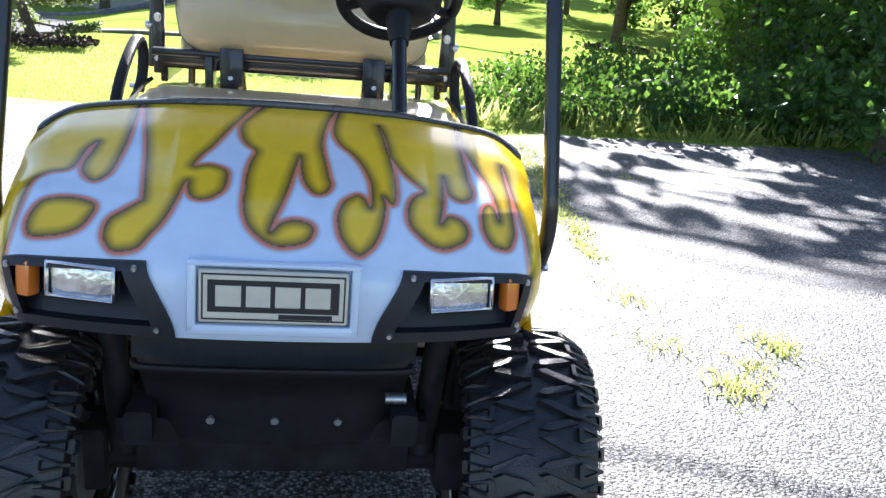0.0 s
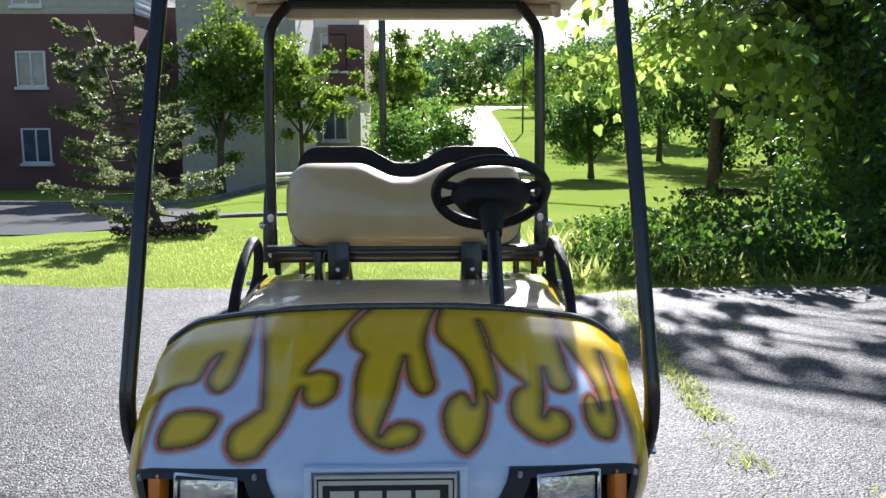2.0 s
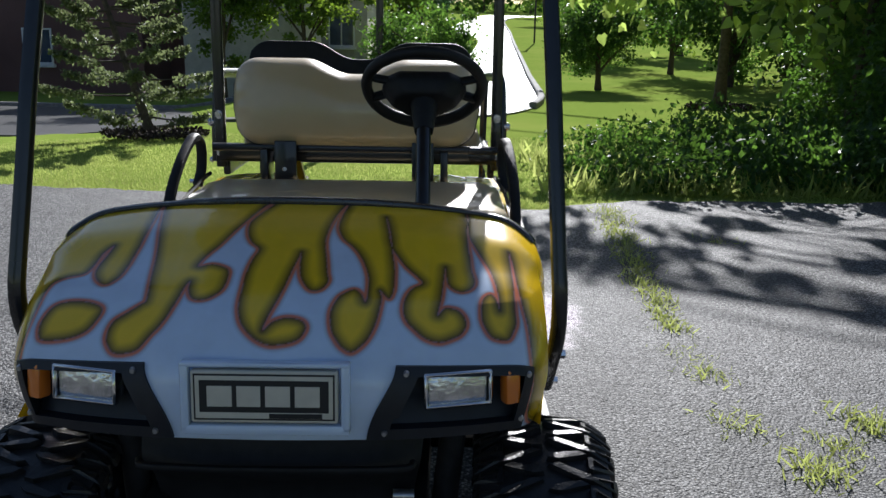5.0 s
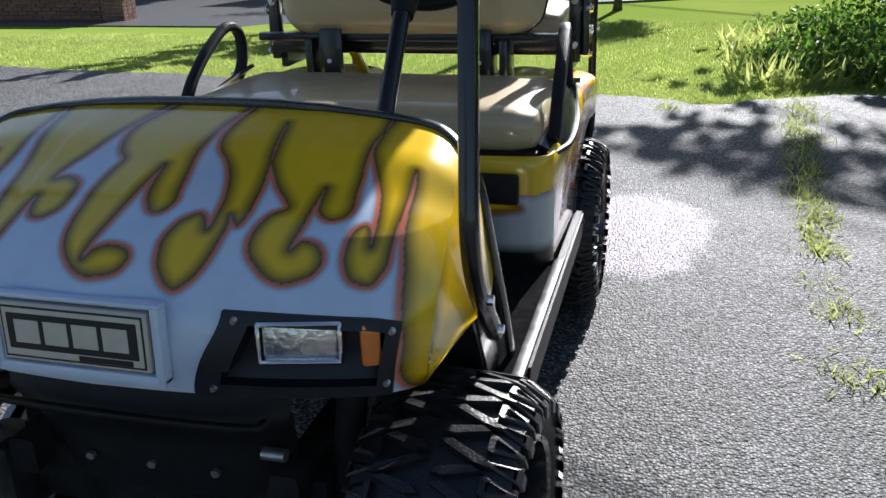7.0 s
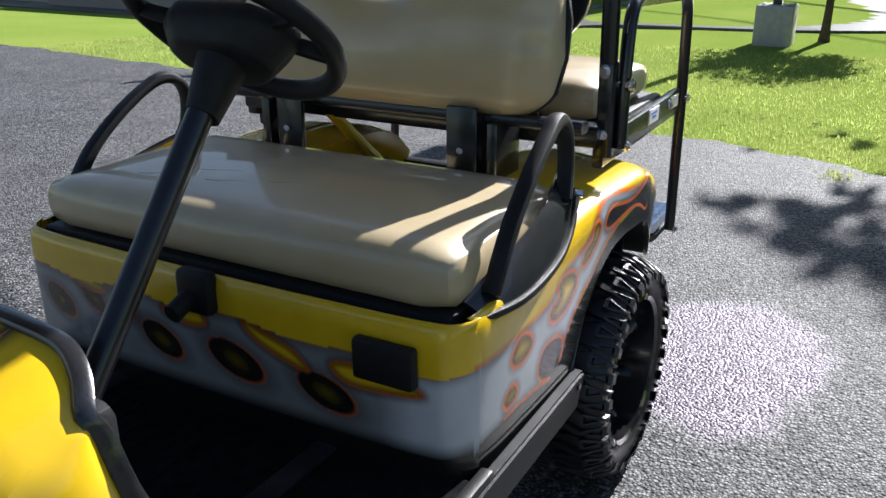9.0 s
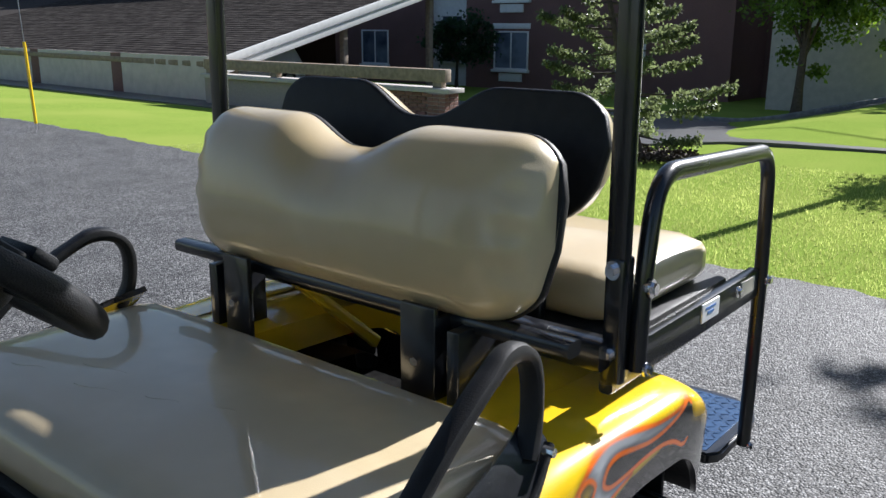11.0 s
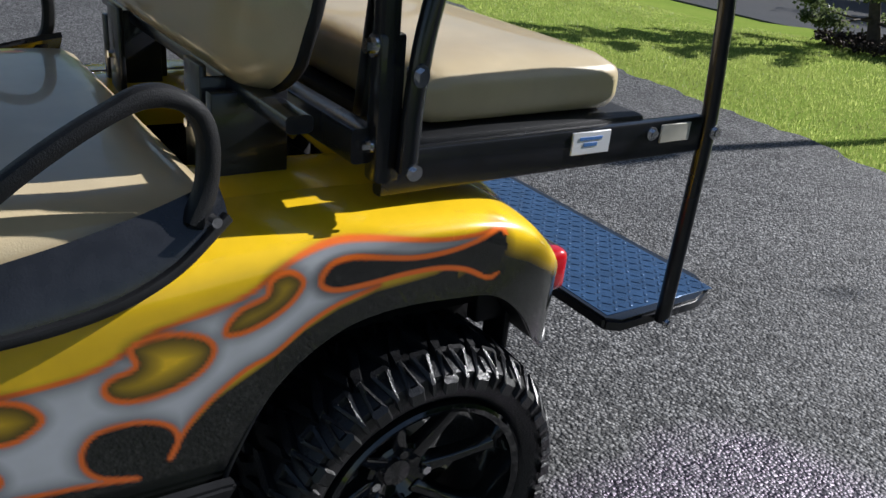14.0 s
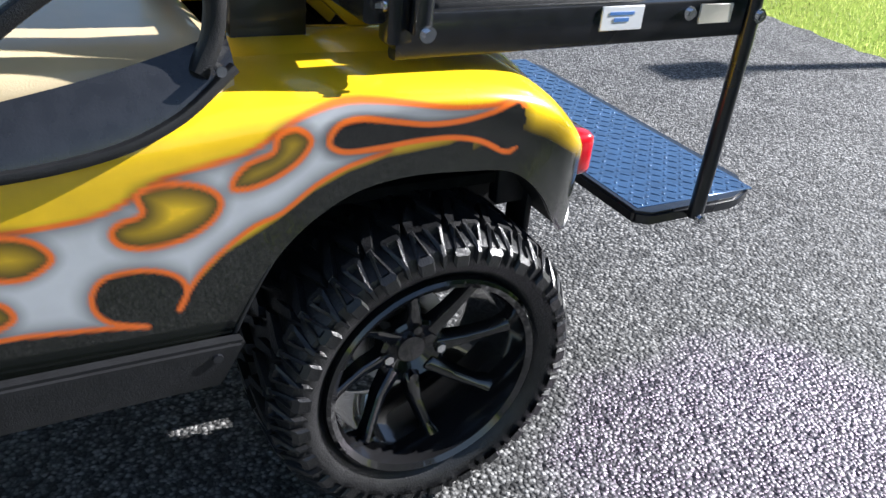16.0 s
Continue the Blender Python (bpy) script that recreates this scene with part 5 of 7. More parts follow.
FRONT_TONGUES = [[(-0.012, 0.672), (-0.06, 0.676), (-0.1, 0.662), (-0.105, 0.644), (-0.06, 0.634), (-0.02, 0.634), (0.004, 0.645)], [(0.095, 0.676), (0.15, 0.658), (0.208, 0.638), (0.24, 0.604), (0.195, 0.610), (0.135, 0.632), (0.1, 0.656)], [(0.29, 0.634), (0.34, 0.642), (0.42, 0.636), (0.47, 0.612), (0.40, 0.602), (0.33, 0.600), (0.295, 0.615)], [(-0.36, 0.672), (-0.31, 0.676), (-0.27, 0.66), (-0.29, 0.645), (-0.35, 0.65)]]


def art_side(x, y, z):
    """Airbrushed flames along the flank and across the front of the seat pod, with shade painted into the front;
    heights in metres.
    """
    n = len(y)
    col = np.tile(np.array(YELLOW), (n, 1))
    d = signed(y, z, spline(GREY, True, 3))
    grey = mix(np.tile(np.array(SMOKE), (n, 1)), INK, np.clip(1 + d / 0.03, 0, 1) ** 1.5 * 0.75)
    col = mix(col, INK, np.clip(1 - d / 0.012, 0, 1) * (d > 0) * 0.35)
    col = np.where((d < 0)[:, None], grey, col)
    low = np.interp(y, *zip(*DARK))
    col = mix(col, BLACK_AND_SHADE, (z < low) * (d > 0) * np.clip((low - z) / (0.012 + 0.03 * (y > 1.9)), 0, 1))
    h = signed(y, z, HOOK)
    col = mix(col, BLACK_AND_SHADE, (h < 0) * 1.0)
    col = mix(col, ORANGE, np.clip(1.6 - np.abs(d) / 0.0035, 0, 1) * (np.abs(z - 0.49) + (y > 1.2) > 0.02) * (y < 1.99))
    for loop in (LOOP_A, LOOP_B, LOOP_C, LOOP_D, TEAR):
        e = signed(y, z, spline(loop, True, 4))
        inner = mix(np.tile(np.array(YELLOW if loop is not TEAR else BLACK_AND_SHADE), (n, 1)), INK, np.clip(1 + e / 0.036, 0, 1) ** 0.6)
        col = np.where((e < 0)[:, None], inner, mix(col, INK, np.clip(1 - e / 0.02, 0, 1) * 0.6))
        shut = (y < 1.95) | (z > 0.752) | (z < 0.69) if loop is TEAR else True
        col = mix(col, ORANGE, np.clip(1.7 - np.abs(e) / 0.0035, 0, 1) * shut)
    front = y < 1.085
    # ink over the front paints in the shade of its side away from the sun
    f = mix(np.tile(np.array(SMOKE), (n, 1)), INK, np.clip((0.45 - x) / 0.12, 0, 0.55))
    edge = 0.668 + 0.007 * np.sin(x * 23) - 0.012 * np.clip((x - 0.2) / 0.15, 0, 1)
    for a, b, c, e in FRONT_LOOPS:
        r = np.hypot((x - a + 0.4 * (z - b)) / c, (z - b + 0.12 * (x - a)) / e)
        f = mix(f, INK, np.clip(1.7 - r, 0, 1) * 0.75)
        f = np.where((r < 1)[:, None], mix(np.tile(np.array(YELLOW) * 0.35, (n, 1)), INK, np.clip(0.55 + r * 0.7, 0, 1)), f)
        f = mix(f, ORANGE, np.clip(1.4 - np.abs(r - 1) / 0.07, 0, 1) * np.where(x > a, 0.5, 0.22))
    f = mix(f, ORANGE, np.clip(1.5 - np.abs(edge - z) / 0.003, 0, 1) * 0.6)
    for tongue in FRONT_TONGUES:
        d2 = signed(x, z, spline(tongue, True, 4))
        f = mix(f, INK, np.clip(1 - d2 / 0.016, 0, 1) * 0.8)
        f = np.where((d2 < 0)[:, None], mix(np.tile(np.array(YELLOW), (n, 1)), INK, np.clip(1 + d2 / 0.013, 0, 1) ** 0.8), f)
        f = mix(f, ORANGE, np.clip(1.5 - np.abs(d2) / 0.003, 0, 1) * 0.6)
    f = mix(f, INK, np.clip(1 - (edge - z) / 0.02, 0, 1) * 0.5)
    f = np.where((z > edge)[:, None], np.array(YELLOW), f)
    # floor shade painted in: the front fades to black at its foot
    f = mix(f, BLACK_AND_SHADE, np.clip((0.525 - z) / 0.03, 0, 1))
    return np.where(front[:, None], f, col)


NP, NW = 560, 110
for side in (1, -1):
    bm = surface(lambda i, j: body_shell(i, j, side), NP, NW, flip=side < 0)
    pts = np.array([v.co[:] for v in bm.verts])
    shell = part("body_shell", bm, M_paint, cart, "yellow rear body with airbrushed flames")
    set_art(shell, art_side(pts[:, 0], pts[:, 1], np.interp(pts[:, 2], *zip(*LEVEL))))
    # inner top, arch liner and flare
    part("fender_top", surface(lambda i, j: Vector((side * (0.415 - 0.19 * j), 1.50 + 0.64 * i, body_top(1.50 + 0.64 * i) - 0.006 + 0.012 * math.sin(math.pi * j))), 20, 8, flip=side > 0), M_yellow, shell)
    part("fender_wall", surface(lambda i, j: Vector((side * (0.225 + 0.02 * j), 1.50 + 0.64 * i, body_top(1.50 + 0.64 * i) - 0.006 - 0.07 * j)), 20, 4, flip=side < 0, thick=0.006), M_yellow, shell, "yellow inner fender wall")
    def liner(i, j):
        t = -0.97 + 1.94 * i
        y = ARCH_Y + ARCH_A * t
        return Vector((side * (body_x(y) - 0.30 * j), y, body_bottom(y) + 0.004))
    part("arch_liner", surface(liner, 30, 4, flip=side < 0), M_chassis, shell, "black wheel arch liner")
    fl = [Vector((side * (body_x(ARCH_Y + ARCH_A * t) - 0.002), ARCH_Y + ARCH_A * t, body_bottom(ARCH_Y + ARCH_A * t) + 0.006)) for t in np.linspace(-0.975, 0.975, 40)]
    part("arch_flare", sweep(fl, rect_profile(0.012, 0.006, 0.002)), M_black, shell, "black rolled wheel arch lip")
    part("mud_flap", join(rbox((side * 0.41, 2.075, 0.47), (side * 0.475, 2.09, 0.60), 0.006), rbox((side * 0.43, 2.02, 0.57), (side * 0.46, 2.09, 0.66), 0.006)), M_plastic, shell, "black flap and bracket")
    part("tail_lamp", rbox((side * 0.40, 2.135, 0.625), (side * 0.497, 2.192, 0.715), 0.018, 3), M_red, cart, "red tail lamp")
part("rear_panel", rbox((-0.42, 2.12, 0.53), (0.42, 2.165, 0.72), 0.01), M_plastic, cart, "dark rear body panel")
part("bag_well", rbox((-0.45, 1.52, 0.612), (0.45, 2.08, 0.637), 0.006), M_floor, cart, "black bag well floor")
part("seat_deck", rbox((-0.50, 1.07, 0.755), (0.50, 1.52, 0.785), 0.01), M_plastic, cart)
part("well_front", rbox((-0.42, 1.50, 0.60), (0.42, 1.525, 0.80), 0.004), M_plastic, cart)

# rocker panels and floor
part("floor_mat", rbox((-0.545, 0.42, 0.455), (0.545, 1.06, 0.485), 0.006), M_floor, cart, "black ribbed rubber floor")
for k in range(16):
    part("floor_rib", rbox((-0.40 + 0.05 * k, 0.55, 0.484), (-0.385 + 0.05 * k, 0.98, 0.490), 0.002, 1), M_floor, cart)
for side in (1, -1):
    out = [(0.555, 0.475), (1.52, 0.468), (1.545, 0.466), (1.505, 0.380), (0.52, 0.376), (0.515, 0.40)]
    bm = bmesh.new()
    f = bm.faces.new([bm.verts.new((side * 0.545, y, z)) for y, z in out])
    r = bmesh.ops.extrude_face_region(bm, geom=[f])
    for v in [g for g in r["geom"] if isinstance(g, bmesh.types.BMVert)]:
        v.co.x += side * 0.028
    bmesh.ops.recalc_face_normals(bm, faces=bm.faces[:])
    bmesh.ops.bevel(bm, geom=[e for e in bm.edges], offset=0.006, segments=2, affect="EDGES")
    rk = part("rocker_panel", bm, M_plastic, cart, "dark grey plastic rocker panel")
    part("bolt", cyl((side * 0.57, 1.50, 0.445), (side * 0.578, 1.50, 0.445), 0.008, 8), M_black, rk)
    part("sill_edge", sweep([Vector((side * 0.556, 0.45, 0.482)), Vector((side * 0.556, 1.10, 0.478))], rect_profile(0.026, 0.018, 0.006)), M_scuff, rk, "scuffed sill edge")


# ---- seats ----
def cushion(half_w, y0, y1, z0, z1, r=0.05, crown=0.012):
    bm = bmesh.new()
    bmesh.ops.create_cube(bm, size=2.0)
    bmesh.ops.subdivide_edges(bm, edges=bm.edges[:], cuts=13, use_grid_fill=True)
    hy, hz = (y1 - y0) / 2, (z1 - z0) / 2
    for v in bm.verts:
        x, y, z = v.co
        p = Vector((x * half_w, y * hy, z * hz))
        inner = Vector((max(-half_w + r, min(half_w - r, p.x)), max(-hy + r, min(hy - r, p.y)), max(-hz + min(r, hz * 0.9), min(hz - min(r, hz * 0.9), p.z))))
        d = p - inner
        if d.length > 1e-6:
            m = max(abs(d.x), abs(d.y), abs(d.z))
            p = inner + d.normalized() * m
        if p.z > 0:
            p.z += crown * (1 - x * x) * (1 - y * y)
        v.co = p + Vector((0, (y0 + y1) / 2, (z0 + z1) / 2))
    return bm


seat = part("seat_cushion", cushion(0.503, 1.072, 1.575, 0.779, 0.883, 0.05), M_vinyl, cart, "tan vinyl bench cushion")
for x, y, l_, a in ((-0.28, 1.20, 0.07, 0.3), (-0.10, 1.22, 0.09, 0.25), (-0.16, 1.27, 0.10, 0.2), (0.02, 1.26, 0.06, 0.3), (0.12, 1.30, 0.05, 0.15)):
    pth = [Vector((x + l_ * t, y + a * l_ * t + 0.004 * math.sin(6 * t), 0.8830 + 0.0115 * (1 - ((x + l_ * t) / 0.503) ** 2) * (1 - ((y - 1.3235) / 0.2515) ** 2) - 0.0012)) for t in np.linspace(-0.5, 0.5, 9)]
    part("crease", sweep(pth, ring(0.0024, 6)), M_vinyl, seat)
part("seat_base", rbox((-0.498, 1.074, 0.772), (0.498, 1.56, 0.786), 0.006), M_plastic, seat, "black seat base")


def back_outline(hw, z0, z1, dip, n=60, r=0.09):
    """Outline of a two-person backrest with a dip between its humps."""
    out = []
    for k in range(n + 1):
        t = -1 + 2 * k / n
        x = t * hw
        hump = 0.5 - 0.5 * math.cos(math.pi * min(1, max(0, (abs(x) - 0.02) / 0.16)))
        corner = max(0.0, (abs(x) - (hw - r)) / r)
        z = z1 - dip * (1 - hump) - r * (1 - math.sqrt(max(0, 1 - corner * corner)))
        out.append((x, z))
    low = []
    for k in range(n + 1):
        t = 1 - 2 * k / n
        x = t * hw
        rl = 1.45 * r
        corner = max(0.0, (abs(x) - (hw - rl)) / rl)
        low.append((x, z0 + rl * (1 - math.sqrt(max(0, 1 - corner * corner)))))
    return out + low[1:-1] if abs(out[-1][1] - low[0][1]) < 1e-4 else out + low


def pillow(outline, depth, edge=0.09, m=None, puff=0.02):
    """A stuffed pad: it swells from its back plane with a rounded rim and a full middle."""
    half = len(outline) // 2 + 1
    top = sorted(outline[:half])
    low = sorted(outline[half - 1:])
    hw = top[-1][0]

    def at(i, j):
        u = math.sin((i - 0.5) * math.pi) if 0 < i < 1 else 2 * i - 1
        x = u * hw
        z0, z1 = np.interp(x, *zip(*low)), np.interp(x, *zip(*top))
        v = 0.5 + 0.5 * math.sin((j - 0.5) * math.pi)
        z = z0 + (z1 - z0) * v
        ex, ez = min(1.0, (hw - abs(x)) / edge), min(1.0, min(z - z0, z1 - z) / edge)
        e = min(ex, ez)
        d = depth * math.sqrt(max(0.0, 1 - (1 - ex) ** 2.2)) * math.sqrt(max(0.0, 1 - (1 - ez) ** 2.2)) + puff * (1 - u * u) * (1 - (2 * v - 1) ** 2)
        d += 0.006 * math.exp(-((abs(x) - hw * 0.93) / 0.03) ** 2) * math.sin(z * 120) * min(1.0, e * 2)
        return Vector((x, -d, z))

    bm = surface(at, 90, 44)
    bmesh.ops.recalc_face_normals(bm, faces=bm.faces[:])
    if bm.faces[len(bm.faces) // 2].normal.y > 0:
        bmesh.ops.reverse_faces(bm, faces=bm.faces[:])
    if m is not None:
        bm.transform(m)
    return bm


FB = Matrix.Translation((0, 1.672, 0.985)) @ pose(0, 0, 0, -14, 0, 0)
fo = back_outline(0.432, 0.0, 0.29, 0.052)
fback = part("front_backrest", pillow(fo, 0.09, 0.12, FB, 0.03), M_vinyl, cart, "tan vinyl backrest pad with two humps")
part("shell", outline_solid([(x * 1.008, 0.15 + (z - 0.15) * 1.015) for x, z in fo], 0.02, FB, 0.006), M_plastic, fback, "black backrest shell")
RB = Matrix.Translation((0, 1.875, 1.078)) @ pose(0, 0, 0, 10, 0, 180)
ro = back_outline(0.415, 0.03, 0.245, 0.062, r=0.085)
rback = part("rear_backrest", pillow(ro, 0.07, 0.075, RB, 0.022), M_vinyl, cart, "tan rear-facing backrest pad")
part("shell", outline_solid([(x * 1.01, 0.12 + (z - 0.12) * 1.012) for x, z in ro], 0.022, RB, 0.008), M_plastic, rback, "black moulded backrest shell")
rear_seat = part("rear_seat_cushion", cushion(0.45, 1.875, 2.305, 0.93, 1.045, 0.045), M_vinyl, cart, "tan rear-facing seat cushion")
part("seat_tray", rbox((-0.475, 1.86, 0.905), (0.475, 2.34, 0.935), 0.012), M_plastic, rear_seat, "black moulded seat tray")

# ---- steel frame: rear struts, rails, seat brackets ----
for side in (1, -1):
    part("roof_strut", sweep(bent_path([(side * 0.503, 1.783, 0.885), (side * 0.500, 1.783, 1.45), (side * 0.492, 1.79, 1.75), (side * 0.425, 1.83, 1.84)], 0.13), rect_profile(0.029, 0.038, 0.010)), M_black, cart, "black square steel strut")
    gr = part("grab_rail", tube([(side * 0.530, 1.812, 0.90), (side * 0.528, 1.818, 1.06), (side * 0.522, 1.86, 1.208), (side * 0.495, 2.462, 1.182), (side * 0.492, 2.492, 0.90), (side * 0.497, 2.472, 0.485)], 0.0155, 14, 0.075), M_black, cart, "bent black tube grab rail")
    part("side_rail", sweep([Vector((side * 0.487, 1.79, 0.89)), Vector((side * 0.482, 2.47, 0.891))], rect_profile(0.025, 0.068, 0.006)), M_black, gr)
    part("lower_strut", rbox((side * 0.487, 1.766, 0.885), (side * 0.520, 1.806, 1.10), 0.005), M_black, cart)
    for x, y, z in ((0.549, 1.815, 1.058), (0.549, 1.815, 0.905), (0.502, 2.335, 0.902), (0.511, 2.492, 0.893), (0.514, 2.472, 0.487)):
        part("bolt", join(cyl((side * (x - 0.03), y, z), (side * (x + 0.006), y, z), 0.0085, 6), cyl((side * (x - 0.005), y, z), (side * (x - 0.001), y, z), 0.013, 12)), M_chrome, gr)
    for z in (1.085, 0.942):
        part("bolt", join(cyl((side * 0.503, 1.775, z), (side * 0.503, 1.750, z), 0.0085, 6), cyl((side * 0.503, 1.766, z), (side * 0.503, 1.761, z), 0.013, 12)), M_chrome, gr)
    part("maker_label", rbox((side * 0.494, 2.15, 0.880), (side * 0.4995, 2.235, 0.920), 0.001, 1), M_white, gr, "white maker label")
    for q, (y0, y1, z) in enumerate(((2.165, 2.215, 0.904), (2.175, 2.205, 0.893))):
        part("label_bar", rbox((side * 0.4993, y0, z), (side * 0.5004, y1, z + 0.006), 0.0002, 1), M_labelblue, gr)
    part("warning_label", rbox((side * 0.491, 2.36, 0.882), (side * 0.4985, 2.435, 0.916), 0.001, 1), M_plate, gr, "small grey warning label")
    br = part("seat_bracket", join(rbox((side * 0.20, 1.60, 0.79), (side * 0.275, 1.612, 1.02), 0.003), rbox((side * 0.268, 1.60, 0.79), (side * 0.276, 1.70, 1.0), 0.003)), M_black, cart, "black angle seat bracket")
    part("bracket_strap", rbox((side * 0.30, 1.60, 0.80), (side * 0.325, 1.72, 0.985), 0.003), M_black, br)
    part("bolt", cyl((side * 0.24, 1.60, 0.91), (side * 0.24, 1.588, 0.91), 0.009, 6), M_chrome, br)
    part("bolt", cyl((side * 0.24, 1.60, 0.83), (side * 0.24, 1.588, 0.83), 0.009, 6), M_chrome, br)
part("seat_crossbar", sweep([Vector((-0.50, 1.76, 0.94)), Vector((0.50, 1.76, 0.94))], rect_profile(0.045, 0.06, 0.008)), M_black, cart)
part("hip_bar", sweep([Vector((-0.50, 1.66, 0.985)), Vector((0.50, 1.66, 0.985))], rect_profile(0.04, 0.03, 0.008)), M_black, cart)
for side in (1, -1):
    part("seat_brace", sweep([Vector((side * 0.22, 1.745, 0.925)), Vector((side * 0.22, 1.975, 0.735))], rect_profile(0.028, 0.028, 0.006)), M_yellow, cart, "yellow steel brace bar")
    part("back_upright", sweep([Vector((side * 0.30, 1.86, 0.92)), Vector((side * 0.30, 1.885, 1.16))], rect_profile(0.03, 0.02, 0.004)), M_black, cart)

# footplate with raised tread bars
fo2 = [(-0.46, 2.345), (0.46, 2.345), (0.482, 2.375), (0.478, 2.60), (0.45, 2.665), (0.39, 2.695), (-0.39, 2.695), (-0.45, 2.665), (-0.478, 2.60), (-0.482, 2.375)]
bm = bmesh.new()
f = bm.faces.new([bm.verts.new((x, y, 0.47)) for x, y in fo2])
r = bmesh.ops.extrude_face_region(bm, geom=[f])
for v in [g for g in r["geom"] if isinstance(g, bmesh.types.BMVert)]:
    v.co.z += 0.03
bmesh.ops.recalc_face_normals(bm, faces=bm.faces[:])
bmesh.ops.bevel(bm, geom=bm.edges[:], offset=0.006, segments=2, affect="EDGES")
foot = part("footplate", bm, M_black, cart, "blue-black tread plate footrest")
part("tread_sheet", rbox((-0.452, 2.36, 0.497), (0.452, 2.672, 0.501), 0.001, 1), M_bluetread, foot)
bars = None
for i in range(36):
    for j in range(14):
        x, y = -0.438 + 0.0250 * i, 2.374 + 0.0220 * j
        b = rbox((-0.010, -0.0026, 0), (0.009, 0.0024, 0.0014), 0.0007, 1, Matrix.Translation((x, y, 0.501)) @ pose(0, 0, 0, 0, 0, 45 if (i + j) % 2 else -45))
        bars = b if bars is None else join(bars, b)
tb = part("raised_tread", bars, M_bluetread, foot)
tb["kind"] = "stuff"

# ---- armrests ----
for side in (1, -1):
    arm = sweep(smooth_path([(side * 0.528, 1.165, 0.80), (side * 0.528, 1.215, 0.868), (side * 0.525, 1.305, 0.955), (side * 0.519, 1.40, 1.022), (side * 0.513, 1.46, 1.046), (side * 0.509, 1.51, 1.032), (side * 0.508, 1.532, 0.985), (side * 0.512, 1.528, 0.91), (side * 0.520, 1.505, 0.865)], 6), rect_profile(0.026, 0.034, 0.010), up=(1, 0, 0))
    a = part("armrest", arm, M_plastic, cart, "black moulded armrest loop")
    def hip(i, j, side=side):
        y = 1.125 + 0.425 * i
        lo = table(i, [(0, 0.775), (0.25, 0.776), (0.6, 0.792), (0.82, 0.822), (1, 0.872)])
        hi = table(i, [(0, 0.800), (0.25, 0.838), (0.6, 0.868), (0.82, 0.888), (1, 0.905)])
        x = table(i, [(0, 0.532), (0.25, 0.558), (0.6, 0.560), (0.82, 0.548), (1, 0.528)])
        return Vector((side * (x - 0.042 * j ** 1.5), y, lo + (hi - lo) * j))
    part("hip_plate", surface(hip, 24, 8, flip=side < 0, thick=0.012), M_hip, a, "satin black hip plate")
    part("hip_rim", sweep([hip(i / 24, 0) for i in range(25)], rect_profile(0.018, 0.014, 0.005)), M_plastic, a)
    part("bolt", cyl((side * 0.535, 1.528, 0.875), (side * 0.552, 1.528, 0.875), 0.007, 8), M_chrome, a)

# ---- steering ----
COL0, COL1 = Vector((0.254, 0.50, 0.755)), Vector((0.250, 0.888, 1.215))
st = part("steering_column", cyl(COL0, COL1, 0.0185, 18), M_black, cart, "black steering column")
axis = (COL1 - COL0).normalized()
SW = Matrix.Translation(COL1 + axis * 0.022) @ (axis + Vector((0, 0, 0.07))).to_track_quat("Z", "X").to_matrix().to_4x4()
# in this frame the y axis runs across the cart and x runs towards the driver's side of the rim
rp = [Vector((0.150 * math.cos(a), 0.150 * math.sin(a), 0)) for a in np.linspace(0, 2 * math.pi, 49)[:-1]]
wb_ = sweep(rp, ring(0.0145, 12), closed=True)
wb_.transform(SW)
swl = part("steering_wheel", wb_, M_plastic, st, "black padded steering wheel")
hubb = bmesh.new()
wide = [(0.062, -0.066), (0.062, 0.066), (0.030, 0.108), (-0.014, 0.112), (-0.050, 0.070), (-0.066, 0.034), (-0.066, -0.034), (-0.050, -0.070), (-0.014, -0.112), (0.030, -0.108)]
low = [hubb.verts.new((x * 0.80, y * 0.72, -0.052)) for x, y in wide]
mid = [hubb.verts.new((x, y, -0.012)) for x, y in wide]
top = [hubb.verts.new((x * 0.92, y * 0.95, 0.012)) for x, y in wide]
hubb.faces.new(low[::-1])
hubb.faces.new(top)
for r0, r1 in ((low, mid), (mid, top)):
    for q in range(10):
        hubb.faces.new((r0[q], r0[(q + 1) % 10], r1[(q + 1) % 10], r1[q]))
bmesh.ops.recalc_face_normals(hubb, faces=hubb.faces[:])
bmesh.ops.bevel(hubb, geom=hubb.edges[:], offset=0.008, segments=2, profile=0.5, affect="EDGES")
hubb.transform(SW)
part("hub", hubb, M_plastic, swl, "wide black moulded wheel centre")
part("collar", cyl(COL0.lerp(COL1, 0.83), COL1 - axis * 0.004, 0.024, 18, 0.040), M_plastic, swl)
for across in (1, -1):
    for x0, x1 in ((0.030, 0.046), (-0.020, -0.052)):
        bm = sweep(smooth_path([(x0, across * 0.085, -0.004), ((x0 + x1) / 2, across * 0.118, -0.003), (x1, across * 0.143, 0)], 5), rect_profile(0.014, 0.022, 0.005))
        bm.transform(SW)
        part("spoke", bm, M_plastic, swl)
part("score_clip", join(rbox((-0.085, -0.036, 0.010), (-0.022, 0.036, 0.028), 0.005, 2, SW), rbox((-0.092, -0.040, 0.024), (-0.062, 0.040, 0.038), 0.005, 2, SW)), M_plastic, swl, "black score card clip")

